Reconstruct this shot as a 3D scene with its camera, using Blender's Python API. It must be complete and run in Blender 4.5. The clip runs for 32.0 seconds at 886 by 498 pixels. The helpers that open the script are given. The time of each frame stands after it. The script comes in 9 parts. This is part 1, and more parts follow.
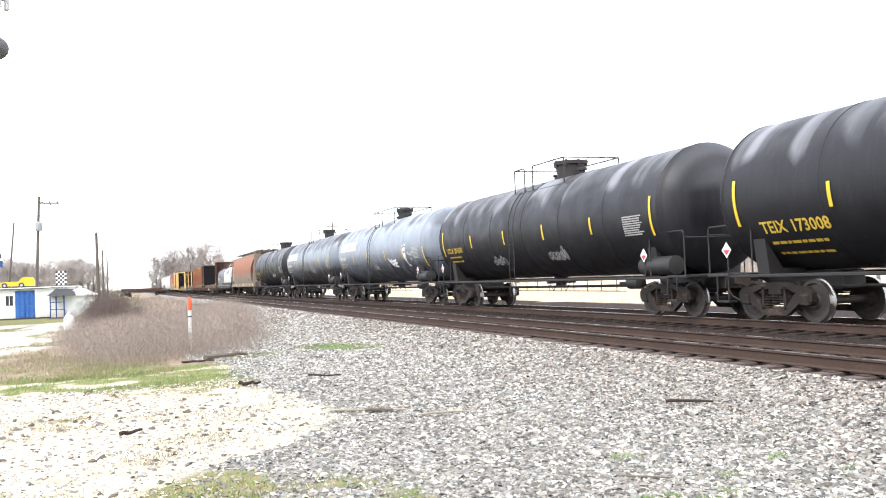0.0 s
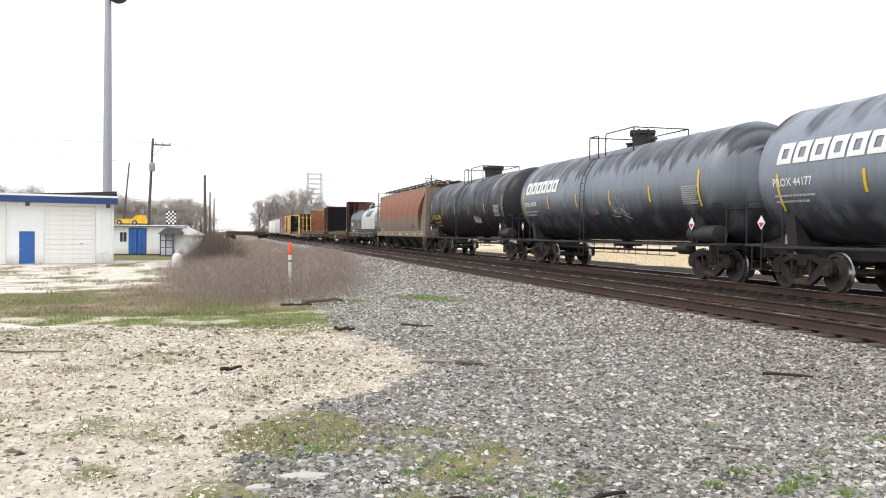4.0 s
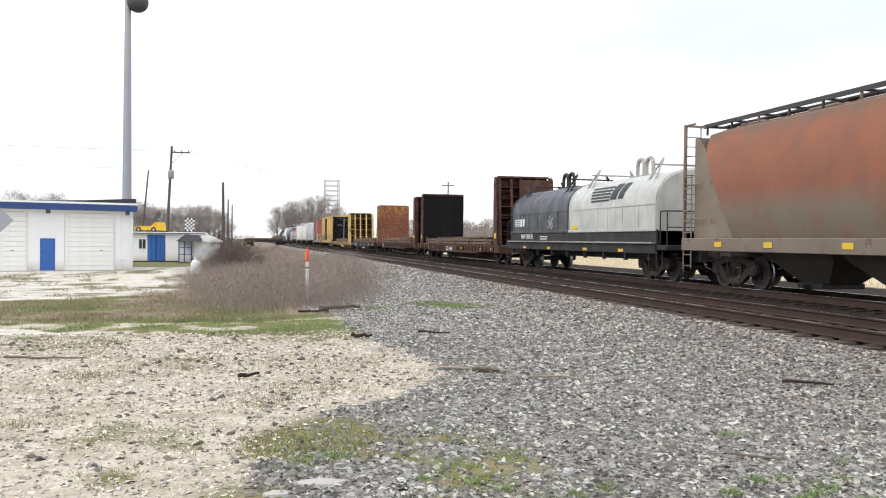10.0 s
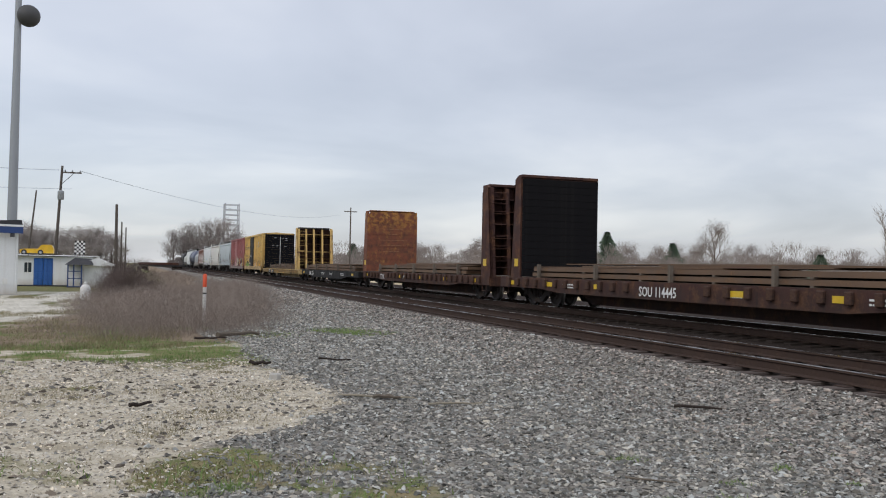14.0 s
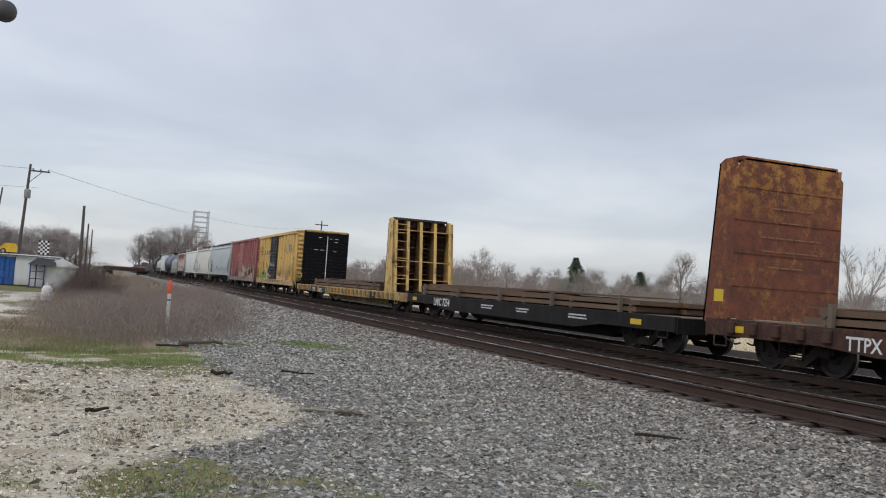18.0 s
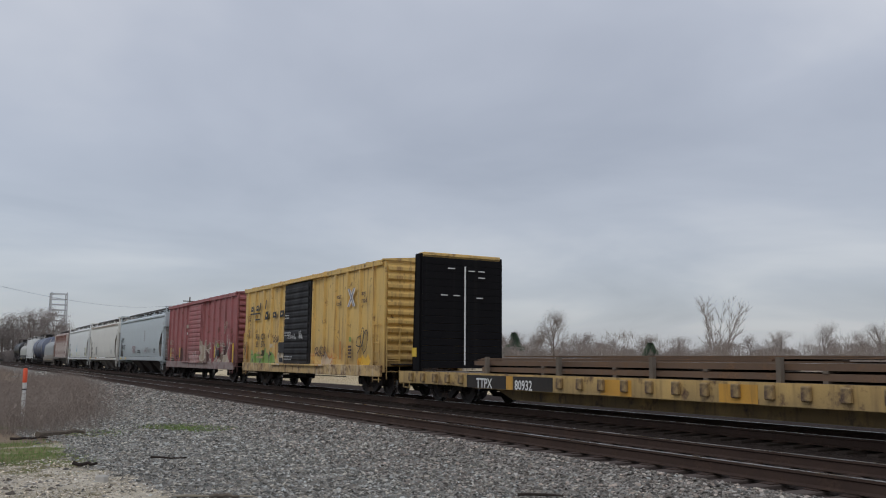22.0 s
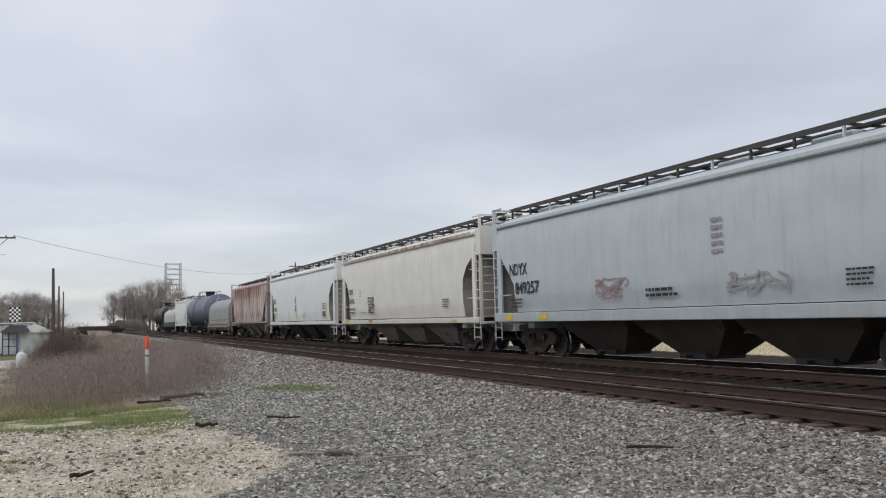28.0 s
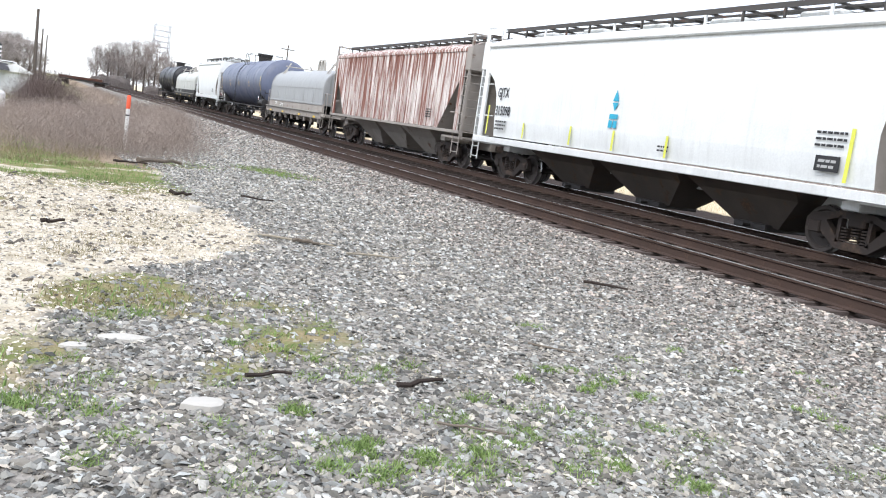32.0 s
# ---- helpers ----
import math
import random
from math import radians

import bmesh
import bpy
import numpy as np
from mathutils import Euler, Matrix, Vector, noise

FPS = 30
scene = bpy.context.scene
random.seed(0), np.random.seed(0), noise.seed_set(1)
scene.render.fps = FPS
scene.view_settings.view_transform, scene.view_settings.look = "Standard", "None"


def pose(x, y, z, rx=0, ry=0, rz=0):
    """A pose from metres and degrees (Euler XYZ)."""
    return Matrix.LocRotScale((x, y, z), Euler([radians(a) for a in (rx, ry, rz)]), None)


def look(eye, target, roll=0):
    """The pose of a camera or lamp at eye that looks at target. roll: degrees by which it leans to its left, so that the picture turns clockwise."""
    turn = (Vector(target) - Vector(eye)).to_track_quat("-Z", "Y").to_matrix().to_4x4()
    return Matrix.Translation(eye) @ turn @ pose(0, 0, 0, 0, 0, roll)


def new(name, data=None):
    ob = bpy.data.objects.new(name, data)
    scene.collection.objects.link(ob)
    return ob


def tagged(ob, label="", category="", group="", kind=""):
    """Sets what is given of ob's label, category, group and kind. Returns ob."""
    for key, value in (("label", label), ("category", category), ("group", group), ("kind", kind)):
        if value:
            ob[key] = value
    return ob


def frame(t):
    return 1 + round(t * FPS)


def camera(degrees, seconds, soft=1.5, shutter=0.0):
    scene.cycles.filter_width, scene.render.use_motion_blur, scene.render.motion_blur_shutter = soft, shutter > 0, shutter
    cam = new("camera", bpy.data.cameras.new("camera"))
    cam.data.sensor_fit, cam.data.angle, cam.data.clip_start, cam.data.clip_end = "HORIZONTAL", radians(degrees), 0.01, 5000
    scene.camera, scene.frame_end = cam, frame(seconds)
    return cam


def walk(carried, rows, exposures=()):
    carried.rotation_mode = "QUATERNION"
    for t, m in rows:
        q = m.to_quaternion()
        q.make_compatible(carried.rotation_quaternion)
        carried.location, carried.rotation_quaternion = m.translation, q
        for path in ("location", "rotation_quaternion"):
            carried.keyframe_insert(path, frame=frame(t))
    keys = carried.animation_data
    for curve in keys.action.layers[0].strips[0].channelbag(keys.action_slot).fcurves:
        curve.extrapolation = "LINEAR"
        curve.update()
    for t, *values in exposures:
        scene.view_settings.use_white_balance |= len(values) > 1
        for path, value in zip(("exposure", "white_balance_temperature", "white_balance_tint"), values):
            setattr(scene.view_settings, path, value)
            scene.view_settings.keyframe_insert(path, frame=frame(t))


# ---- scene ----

# ---- plan ----
# +y runs along the tracks towards the far end, +x from the camera towards the tracks, z = 0 is the gravel by the camera.
EYE = Vector((0.0, 0.0, 1.68))
RAIL_TOP = 0.45
NEAR_TRACK, FAR_TRACK = 9.48, 14.10      # centre lines of the two tracks
GAUGE = 1.505                            # between the centres of the rail heads

# seconds, turn to the right, tilt up, lean
LOOKS = [
    (0, 20.40, 1.84, -2.23), (0.5, 19.83, 0.96, -2.25), (1, 17.59, -0.22, -2.29), (1.5, 16.32, -1.01, -2.71),
    (2, 13.52, -1.59, -2.48), (2.5, 11.96, -1.76, -2.54), (4.5, 15.20, -0.29, 1.75), (5, 16.47, 0.68, 1.94),
    (5.5, 17.83, 1.20, 1.45), (6, 20.33, 1.10, 1.42), (6.5, 20.60, 1.04, 2.11), (7, 19.04, 1.02, 2.76),
    (7.5, 17.56, 0.79, 3.10), (8, 16.15, 1.07, 3.05), (8.5, 14.31, 1.25, 3.08), (9, 13.62, 0.66, 2.17),
    (9.5, 12.55, -0.19, 1.07), (10, 12.90, -0.58, 0.57), (10.5, 15.57, 0.03, 0.14), (11, 17.49, 1.16, -0.85),
    (11.5, 17.95, 3.01, -1.12), (12, 19.16, 3.28, -0.45), (12.5, 20.15, 1.94, 0.56), (13, 18.05, 0.95, 0.46),
    (13.5, 17.49, 0.60, 1.03), (14, 19.31, 1.27, 1.11), (14.5, 21.25, 1.58, 0.75), (15, 21.53, 1.96, 0.69),
    (15.5, 21.08, 4.06, 1.57), (17.5, 22.22, 4.03, 2.88), (18, 21.25, 2.58, 3.83), (18.5, 21.79, 3.41, 3.38),
    (19, 19.60, 4.57, 2.41), (19.5, 18.16, 4.86, 1.74), (20, 17.45, 4.65, 1.55), (20.5, 17.89, 3.54, 1.77),
    (21, 22.10, 3.52, 2.33), (21.5, 28.69, 6.16, 1.60), (22, 29.41, 7.32, 0.49), (22.5, 27.06, 6.07, 2.08),
    (23, 23.83, 4.56, 3.47), (23.5, 19.86, 4.58, 2.67), (24, 17.60, 5.17, 1.25), (24.5, 21.48, 5.04, 1.77),
    (25, 28.57, 3.59, 2.43), (25.5, 25.17, 3.38, 1.28), (26, 20.62, 4.00, -0.13), (26.5, 19.39, 3.88, -0.80),
    (28.5, 24.02, 4.67, -1.43), (29, 24.76, -0.24, 0.22), (29.5, 26.93, -7.89, 4.00), (30, 27.60, -8.82, 5.36),
    (30.5, 25.54, -7.81, 5.70), (31, 24.12, -7.67, 6.82), (31.5, 23.97, -7.37, 7.71), (32, 24.83, -7.71, 8.30),
]


def gaze(right, tilt, lean):
    a, b = radians(right), radians(tilt)
    way = Vector((math.sin(a) * math.cos(b), math.cos(a) * math.cos(b), math.sin(b)))
    return look(EYE, EYE + way, lean)


cam = camera(54.0, 32.0, soft=1.1)
EXPOSURES = [
    (0, 1.29, 6700, 10), (1, 1.21, 6700, 10), (2, 1.2, 6700, 10), (2.5, 1.1, 6750, 10), (4.5, 0.2, 6950, 10), (5, 0.08, 6950, 10), (6, -0.08, 6550, 10), (7, 0.0, 6550, 10), (8, 0.05, 6550, 10), (9, -0.05, 6600, 10), (10, 0.28, 6750, 10),
    (11, 0.2, 6750, 10), (12, -0.84, 6500, 10), (13, -0.18, 6600, 10), (13.5, 0.0, 6600, 10), (14, -0.54, 6550, 10), (15, -0.41, 6550, 10), (18, -0.6, 6550, 10), (20, -0.74, 6550, 10), (20.5, -0.70, 6550, 10), (21, -0.45, 6550, 10), (22, -0.97, 6450, 10), (22.5, -1.06, 6500, 10), (23, -0.56, 6550, 10), (24, -0.06, 6650, 10), (24.5, -0.32, 6700, 10),
    (25, -0.12, 6700, 10), (25.5, 0.42, 6750, 10), (26, 0.00, 6700, 10), (26.5, 0.14, 6600, 10), (28.5, -0.68, 6650, 10), (29, -0.36, 6600, 10), (29.5, 0.87, 6600, 10), (30, 1.03, 6500, 10), (30.5, 0.68, 6450, 10), (31, 0.60, 6400, 10), (32, 0.70, 6450, 10)]
walk(cam, [(t, gaze(r, u, s)) for t, r, u, s in LOOKS], EXPOSURES)


def travel(t):
    """How far the train has rolled towards the camera after t seconds."""
    return 8.2924 * t + 0.00595 * t * t + 0.0000628 * t ** 3


# ---- sky and light: an overcast spring day ----
world = bpy.data.worlds.new("overcast_sky")
scene.world = world
world.use_nodes = True
wn, wl = world.node_tree.nodes, world.node_tree.links
wn.clear()
w_out = wn.new("ShaderNodeOutputWorld")
sky = wn.new("ShaderNodeTexSky")
sky.sky_type, sky.sun_disc = "NISHITA", False
sky.sun_elevation, sky.sun_rotation = radians(48), radians(150)
sky_bg = wn.new("ShaderNodeBackground")
sky_bg.inputs["Strength"].default_value = 0.05
wl.new(sky.outputs[0], sky_bg.inputs["Color"])
# the cloud deck: noise on a flat layer overhead
w_co = wn.new("ShaderNodeTexCoord")
w_sep = wn.new("ShaderNodeSeparateXYZ")
wl.new(w_co.outputs["Generated"], w_sep.inputs[0])
w_up = wn.new("ShaderNodeMath")
w_up.operation = "MAXIMUM"
w_up.inputs[1].default_value = 0.0
wl.new(w_sep.outputs["Z"], w_up.inputs[0])
w_add = wn.new("ShaderNodeMath")
w_add.operation = "ADD"
w_add.inputs[1].default_value = 0.16
wl.new(w_up.outputs[0], w_add.inputs[0])
w_dx, w_dy = wn.new("ShaderNodeMath"), wn.new("ShaderNodeMath")
for node, axis in ((w_dx, "X"), (w_dy, "Y")):
    node.operation = "DIVIDE"
    wl.new(w_sep.outputs[axis], node.inputs[0])
    wl.new(w_add.outputs[0], node.inputs[1])
w_flat = wn.new("ShaderNodeCombineXYZ")
wl.new(w_dx.outputs[0], w_flat.inputs[0])
wl.new(w_dy.outputs[0], w_flat.inputs[1])
cloud = wn.new("ShaderNodeTexNoise")
cloud.inputs["Scale"].default_value = 0.75
cloud.inputs["Detail"].default_value = 5.0
cloud.inputs["Roughness"].default_value = 0.5
cloud.inputs["Distortion"].default_value = 0.35
wl.new(w_flat.outputs[0], cloud.inputs["Vector"])
ramp = wn.new("ShaderNodeValToRGB")
ramp.color_ramp.elements[0].position, ramp.color_ramp.elements[0].color = 0.32, (0.54, 0.57, 0.65, 1)
ramp.color_ramp.elements[1].position, ramp.color_ramp.elements[1].color = 0.66, (0.84, 0.855, 0.905, 1)
mid = ramp.color_ramp.elements.new(0.5)
mid.color = (0.66, 0.69, 0.77, 1)
wl.new(cloud.outputs["Fac"], ramp.inputs[0])
cloud_bg = wn.new("ShaderNodeBackground")
cloud_bg.inputs["Strength"].default_value = 1.16
w_rise = wn.new("ShaderNodeMath")
w_rise.operation = "MULTIPLY_ADD"
w_rise.inputs[1].default_value, w_rise.inputs[2].default_value = 0.55, 0.88
wl.new(w_up.outputs[0], w_rise.inputs[0])
w_scale = wn.new("ShaderNodeMix")
w_scale.data_type, w_scale.blend_type = "RGBA", "MULTIPLY"
w_scale.inputs[0].default_value = 1.0
wl.new(ramp.outputs[0], w_scale.inputs[6])
wl.new(w_rise.outputs[0], w_scale.inputs[7])
wl.new(w_scale.outputs[2], cloud_bg.inputs["Color"])
w_mix = wn.new("ShaderNodeAddShader")
wl.new(sky_bg.outputs[0], w_mix.inputs[0])
wl.new(cloud_bg.outputs[0], w_mix.inputs[1])
wl.new(w_mix.outputs[0], w_out.inputs[0])

sun_data = bpy.data.lights.new("sun", "SUN")
sun_data.energy, sun_data.angle, sun_data.color = 1.5, radians(30), (1.0, 0.96, 0.90)
sun = new("sun", sun_data)
# the sun stands behind thin cloud, over the camera's left shoulder
sun.matrix_world = look((0, 0, 50), (0.72, 0.40, 49.25))


# ---- materials ----
def node_kit(name):
    m = bpy.data.materials.new(name)
    m.use_nodes = True
    n, l = m.node_tree.nodes, m.node_tree.links
    return m, n, l, n["Principled BSDF"]


def rgba(c):
    return (*c, 1)


def mixed(n, l, fac, a, b):
    """A colour mix; fac, a and b are sockets or values."""
    node = n.new("ShaderNodeMix")
    node.data_type = "RGBA"
    for socket, value in ((node.inputs[0], fac), (node.inputs[6], a), (node.inputs[7], b)):
        if isinstance(value, bpy.types.NodeSocket):
            l.new(value, socket)
        else:
            socket.default_value = value if isinstance(value, (int, float)) else rgba(value)
    return node.outputs[2]


def noise_fac(n, l, co, scale, lo, hi, detail=4, stretch=(1, 1, 1), rough=0.55):
    """Noise as a mask from 0 below lo to 1 above hi."""
    mp = n.new("ShaderNodeMapping")
    mp.inputs["Scale"].default_value = stretch
    l.new(co, mp.inputs["Vector"])
    t = n.new("ShaderNodeTexNoise")
    t.inputs["Scale"].default_value, t.inputs["Detail"].default_value, t.inputs["Roughness"].default_value = scale, detail, rough
    l.new(mp.outputs[0], t.inputs["Vector"])
    r = n.new("ShaderNodeMapRange")
    r.inputs["From Min"].default_value, r.inputs["From Max"].default_value = lo, hi
    l.new(t.outputs["Fac"], r.inputs["Value"])
    return r.outputs[0]


def times_fac(n, l, a, b):
    t = n.new("ShaderNodeMath")
    t.operation = "MULTIPLY"
    t.use_clamp = True
    l.new(a, t.inputs[0])
    if isinstance(b, (int, float)):
        t.inputs[1].default_value = b
    else:
        l.new(b, t.inputs[1])
    return t.outputs[0]


def height_fac(n, l, co, lo, hi):
    """0 at the local height lo, 1 at hi."""
    s = n.new("ShaderNodeSeparateXYZ")
    l.new(co, s.inputs[0])
    r = n.new("ShaderNodeMapRange")
    r.inputs["From Min"].default_value, r.inputs["From Max"].default_value = lo, hi
    l.new(s.outputs["Z"], r.inputs["Value"])
    return r.outputs[0]


def bump_on(n, l, p, fac, strength, distance=0.01):
    b = n.new("ShaderNodeBump")
    b.inputs["Strength"].default_value, b.inputs["Distance"].default_value = strength, distance
    l.new(fac, b.inputs["Height"])
    l.new(b.outputs[0], p.inputs["Normal"])


def calc(n, l, op, a, b, clamp=False):
    """One sum of two sockets or numbers."""
    t = n.new("ShaderNodeMath")
    t.operation, t.use_clamp = op, clamp
    for socket, value in ((t.inputs[0], a), (t.inputs[1], b)):
        if isinstance(value, bpy.types.NodeSocket):
            l.new(value, socket)
        else:
            socket.default_value = value
    return t.outputs[0]


def sprayed(n, l, co, col, zone):
    """Spray-can lettering over weathered paint: warped cells of colour between wavering lines, within a stretch of the car's side."""
    y0, y1, z0, z1, palette, line, width, scale, seed = zone
    sep = n.new("ShaderNodeSeparateXYZ")
    l.new(co, sep.inputs[0])
    y, z = sep.outputs["Y"], sep.outputs["Z"]
    place = n.new("ShaderNodeMapping")
    place.inputs["Location"].default_value, place.inputs["Scale"].default_value = (seed, 0, 0), (0, scale, scale * 0.8)
    l.new(co, place.inputs["Vector"])
    wob = n.new("ShaderNodeTexNoise")
    wob.inputs["Scale"].default_value, wob.inputs["Detail"].default_value = 1.1, 1.5
    l.new(place.outputs[0], wob.inputs["Vector"])
    bend = n.new("ShaderNodeVectorMath")
    bend.operation = "MULTIPLY_ADD"
    bend.inputs[1].default_value = (0, 2.4, 2.4)
    l.new(wob.outputs["Color"], bend.inputs[0])
    l.new(place.outputs[0], bend.inputs[2])
    cells, edges = n.new("ShaderNodeTexVoronoi"), n.new("ShaderNodeTexVoronoi")
    edges.feature = "DISTANCE_TO_EDGE"
    for node in (cells, edges):
        node.inputs["Scale"].default_value = 1.0
        l.new(bend.outputs[0], node.inputs["Vector"])
    pick = n.new("ShaderNodeSeparateColor")
    l.new(cells.outputs["Color"], pick.inputs[0])
    ramp = n.new("ShaderNodeValToRGB")
    ramp.color_ramp.interpolation = "CONSTANT"
    e = ramp.color_ramp.elements
    e[0].position, e[0].color = 0.0, rgba(palette[0])
    e[1].position, e[1].color = 1.0 - 1.0 / len(palette), rgba(palette[-1])
    for k, c in enumerate(palette[1:-1]):
        e.new((k + 1) / len(palette)).color = rgba(c)
    l.new(pick.outputs[0], ramp.inputs[0])
    crest = noise_fac(n, l, place.outputs[0], 1.7, 0.3, 0.7, 1.5, (1, 1, 0))
    top = calc(n, l, "ADD", calc(n, l, "MULTIPLY", crest, (z1 - z0) * 0.5), z0 + (z1 - z0) * 0.5)
    under = calc(n, l, "SUBTRACT", top, z)
    ragged = calc(n, l, "MULTIPLY", noise_fac(n, l, place.outputs[0], 2.3, 0.2, 0.8, 2, (1, 0, 1)), 0.5)
    mask = calc(n, l, "MULTIPLY", under, 30.0, True)
    for a, b in ((calc(n, l, "SUBTRACT", y, y0), 1), (calc(n, l, "SUBTRACT", y1, y), 1)):
        mask = calc(n, l, "MULTIPLY", mask, calc(n, l, "MULTIPLY", calc(n, l, "SUBTRACT", a, ragged), 30.0, True), True)
    mask = calc(n, l, "MULTIPLY", mask, calc(n, l, "MULTIPLY", calc(n, l, "SUBTRACT", z, z0), 40.0, True), True)
    thin = calc(n, l, "LESS_THAN", edges.outputs["Distance"], width)
    rim = calc(n, l, "LESS_THAN", under, width * 0.8)
    paint_on = mixed(n, l, calc(n, l, "MAXIMUM", thin, rim), ramp.outputs[0], line)
    faded = n.new("ShaderNodeMapRange")
    faded.inputs["To Min"].default_value, faded.inputs["To Max"].default_value = 0.45, 0.95
    l.new(noise_fac(n, l, co, 5.0, 0.25, 0.5, 6, rough=0.7), faded.inputs["Value"])
    return mixed(n, l, times_fac(n, l, mask, faded.outputs[0]), col, paint_on)


def paint(name, colour, rough=0.5, metal=0.0, dark=0.7, rust=0.0, rust_colour=(0.16, 0.065, 0.03), streak=0.0,
          streak_colour=(0.05, 0.045, 0.04), grime_shade=0.0, grime_shade_colour=(0.09, 0.075, 0.06), grime_shade_top=1.6, grime_shade_low=0.4, scale=1.0, vary=0.0, spec=0.5, runs=None, ribbed=False, sprays=()):
    """Weathered paint: blotches, fine grain, rust spots, streaks that run down, and road grime, with painted belly
    shade on grey tanks, that fades upwards.
    """
    m, n, l, p = node_kit(name)
    co = n.new("ShaderNodeTexCoord").outputs["Object"]
    big = noise_fac(n, l, co, 1.3 * scale, 0.3, 0.7, 5)
    fine = noise_fac(n, l, co, 22 * scale, 0.3, 0.7, 3)
    col = mixed(n, l, big, tuple(c * dark for c in colour), colour)
    col = mixed(n, l, times_fac(n, l, fine, 0.22), col, tuple(c * 0.6 for c in colour))
    if vary:
        info = n.new("ShaderNodeObjectInfo")
        col = mixed(n, l, times_fac(n, l, info.outputs["Random"], vary), col, tuple(c * 0.45 for c in colour))
    if streak:
        f = noise_fac(n, l, co, 3.2 * scale, 0.40 if ribbed else 0.52, 0.56 if ribbed else 0.72, 5, (2.2, 2.2, 0.16))
        col = mixed(n, l, times_fac(n, l, f, streak), col, streak_colour)
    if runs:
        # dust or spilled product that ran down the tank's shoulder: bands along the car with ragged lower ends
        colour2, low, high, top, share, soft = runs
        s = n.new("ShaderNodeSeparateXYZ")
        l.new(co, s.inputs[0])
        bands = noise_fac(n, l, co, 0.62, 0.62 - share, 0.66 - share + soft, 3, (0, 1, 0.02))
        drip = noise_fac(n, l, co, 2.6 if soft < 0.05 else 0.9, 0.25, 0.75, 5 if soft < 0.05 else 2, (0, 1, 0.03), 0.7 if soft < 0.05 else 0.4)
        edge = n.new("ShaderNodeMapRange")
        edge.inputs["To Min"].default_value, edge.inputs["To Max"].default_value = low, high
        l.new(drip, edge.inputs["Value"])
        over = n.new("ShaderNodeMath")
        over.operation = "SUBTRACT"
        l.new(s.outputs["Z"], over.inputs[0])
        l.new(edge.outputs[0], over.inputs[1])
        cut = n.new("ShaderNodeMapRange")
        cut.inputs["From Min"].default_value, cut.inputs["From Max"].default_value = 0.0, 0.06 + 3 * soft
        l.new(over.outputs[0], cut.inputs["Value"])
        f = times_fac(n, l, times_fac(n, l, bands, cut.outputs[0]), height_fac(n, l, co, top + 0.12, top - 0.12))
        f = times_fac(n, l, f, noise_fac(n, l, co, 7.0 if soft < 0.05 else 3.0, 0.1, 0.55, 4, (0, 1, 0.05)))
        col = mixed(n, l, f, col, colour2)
    if rust:
        f = noise_fac(n, l, co, 2.4 * scale, 0.66 - 0.3 * rust, 0.72 - 0.12 * rust, 8, rough=0.7)
        col = mixed(n, l, f, col, mixed(n, l, fine, rust_colour, tuple(c * 0.45 for c in rust_colour)))
    if grime_shade:
        h = height_fac(n, l, co, grime_shade_top, grime_shade_low)
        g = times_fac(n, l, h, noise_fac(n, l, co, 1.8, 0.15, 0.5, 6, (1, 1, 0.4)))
        col = mixed(n, l, times_fac(n, l, g, grime_shade), col, grime_shade_colour)
    for zone in sprays:
        col = sprayed(n, l, co, col, zone)
    l.new(col, p.inputs["Base Color"])
    r = n.new("ShaderNodeMapRange")
    r.inputs["To Min"].default_value, r.inputs["To Max"].default_value = max(rough - 0.12, 0.05), min(rough + 0.15, 1)
    l.new(big, r.inputs["Value"])
    l.new(r.outputs[0], p.inputs["Roughness"])
    p.inputs["Metallic"].default_value = metal
    p.inputs["Specular IOR Level"].default_value = spec
    bump_on(n, l, p, fine, 0.25, 0.006)
    return m


M_TANK_BLACK = paint("black_tank_paint", (0.014, 0.014, 0.017), 0.45, streak=0.3, streak_colour=(0.03, 0.03, 0.034), grime_shade=0.3, grime_shade_colour=(0.035, 0.03, 0.027), spec=0.3, runs=((0.17, 0.175, 0.19), 2.9, 3.9, 4.7, 0.13, 0.07))
# grey tanks: soot and the belly's shading are both put into the low colour
M_TANK_GREY = paint("grey_tank_paint", (0.18, 0.205, 0.24), 0.42, dark=0.85, streak=0.25, streak_colour=(0.05, 0.05, 0.055), grime_shade=0.95, grime_shade_colour=(0.018, 0.018, 0.021), grime_shade_top=2.75, grime_shade_low=1.95, runs=((0.018, 0.018, 0.022), 2.7, 3.95, 4.27, 0.22, 0.02))
M_TANK_PALE = paint("pale_slate_tank_paint", (0.21, 0.24, 0.285), 0.42, dark=0.88, streak=0.25, streak_colour=(0.06, 0.06, 0.066), grime_shade=0.85, grime_shade_colour=(0.022, 0.022, 0.026), grime_shade_top=2.6, grime_shade_low=1.85, runs=((0.03, 0.031, 0.036), 3.25, 4.05, 4.27, 0.16, 0.05))
M_TANK_NAVY = paint("dull_navy_tank_paint", (0.12, 0.14, 0.21), 0.45, streak=0.3, grime_shade=0.4)
M_FRAME_BLACK = paint("sooty_black_steel", (0.022, 0.02, 0.02), 0.65, rust=0.25, rust_colour=(0.05, 0.03, 0.022))
M_TRUCK = paint("oily_truck_steel", (0.040, 0.031, 0.027), 0.75, rust=0.5, rust_colour=(0.10, 0.066, 0.047), vary=0.6, spec=0.3)
M_WHEEL = paint("rolled_wheel_steel", (0.066, 0.056, 0.051), 0.65, metal=0.35, rust=0.35, rust_colour=(0.11, 0.08, 0.062))
M_TREAD = paint("polished_tread_steel", (0.45, 0.44, 0.43), 0.3, metal=0.9)
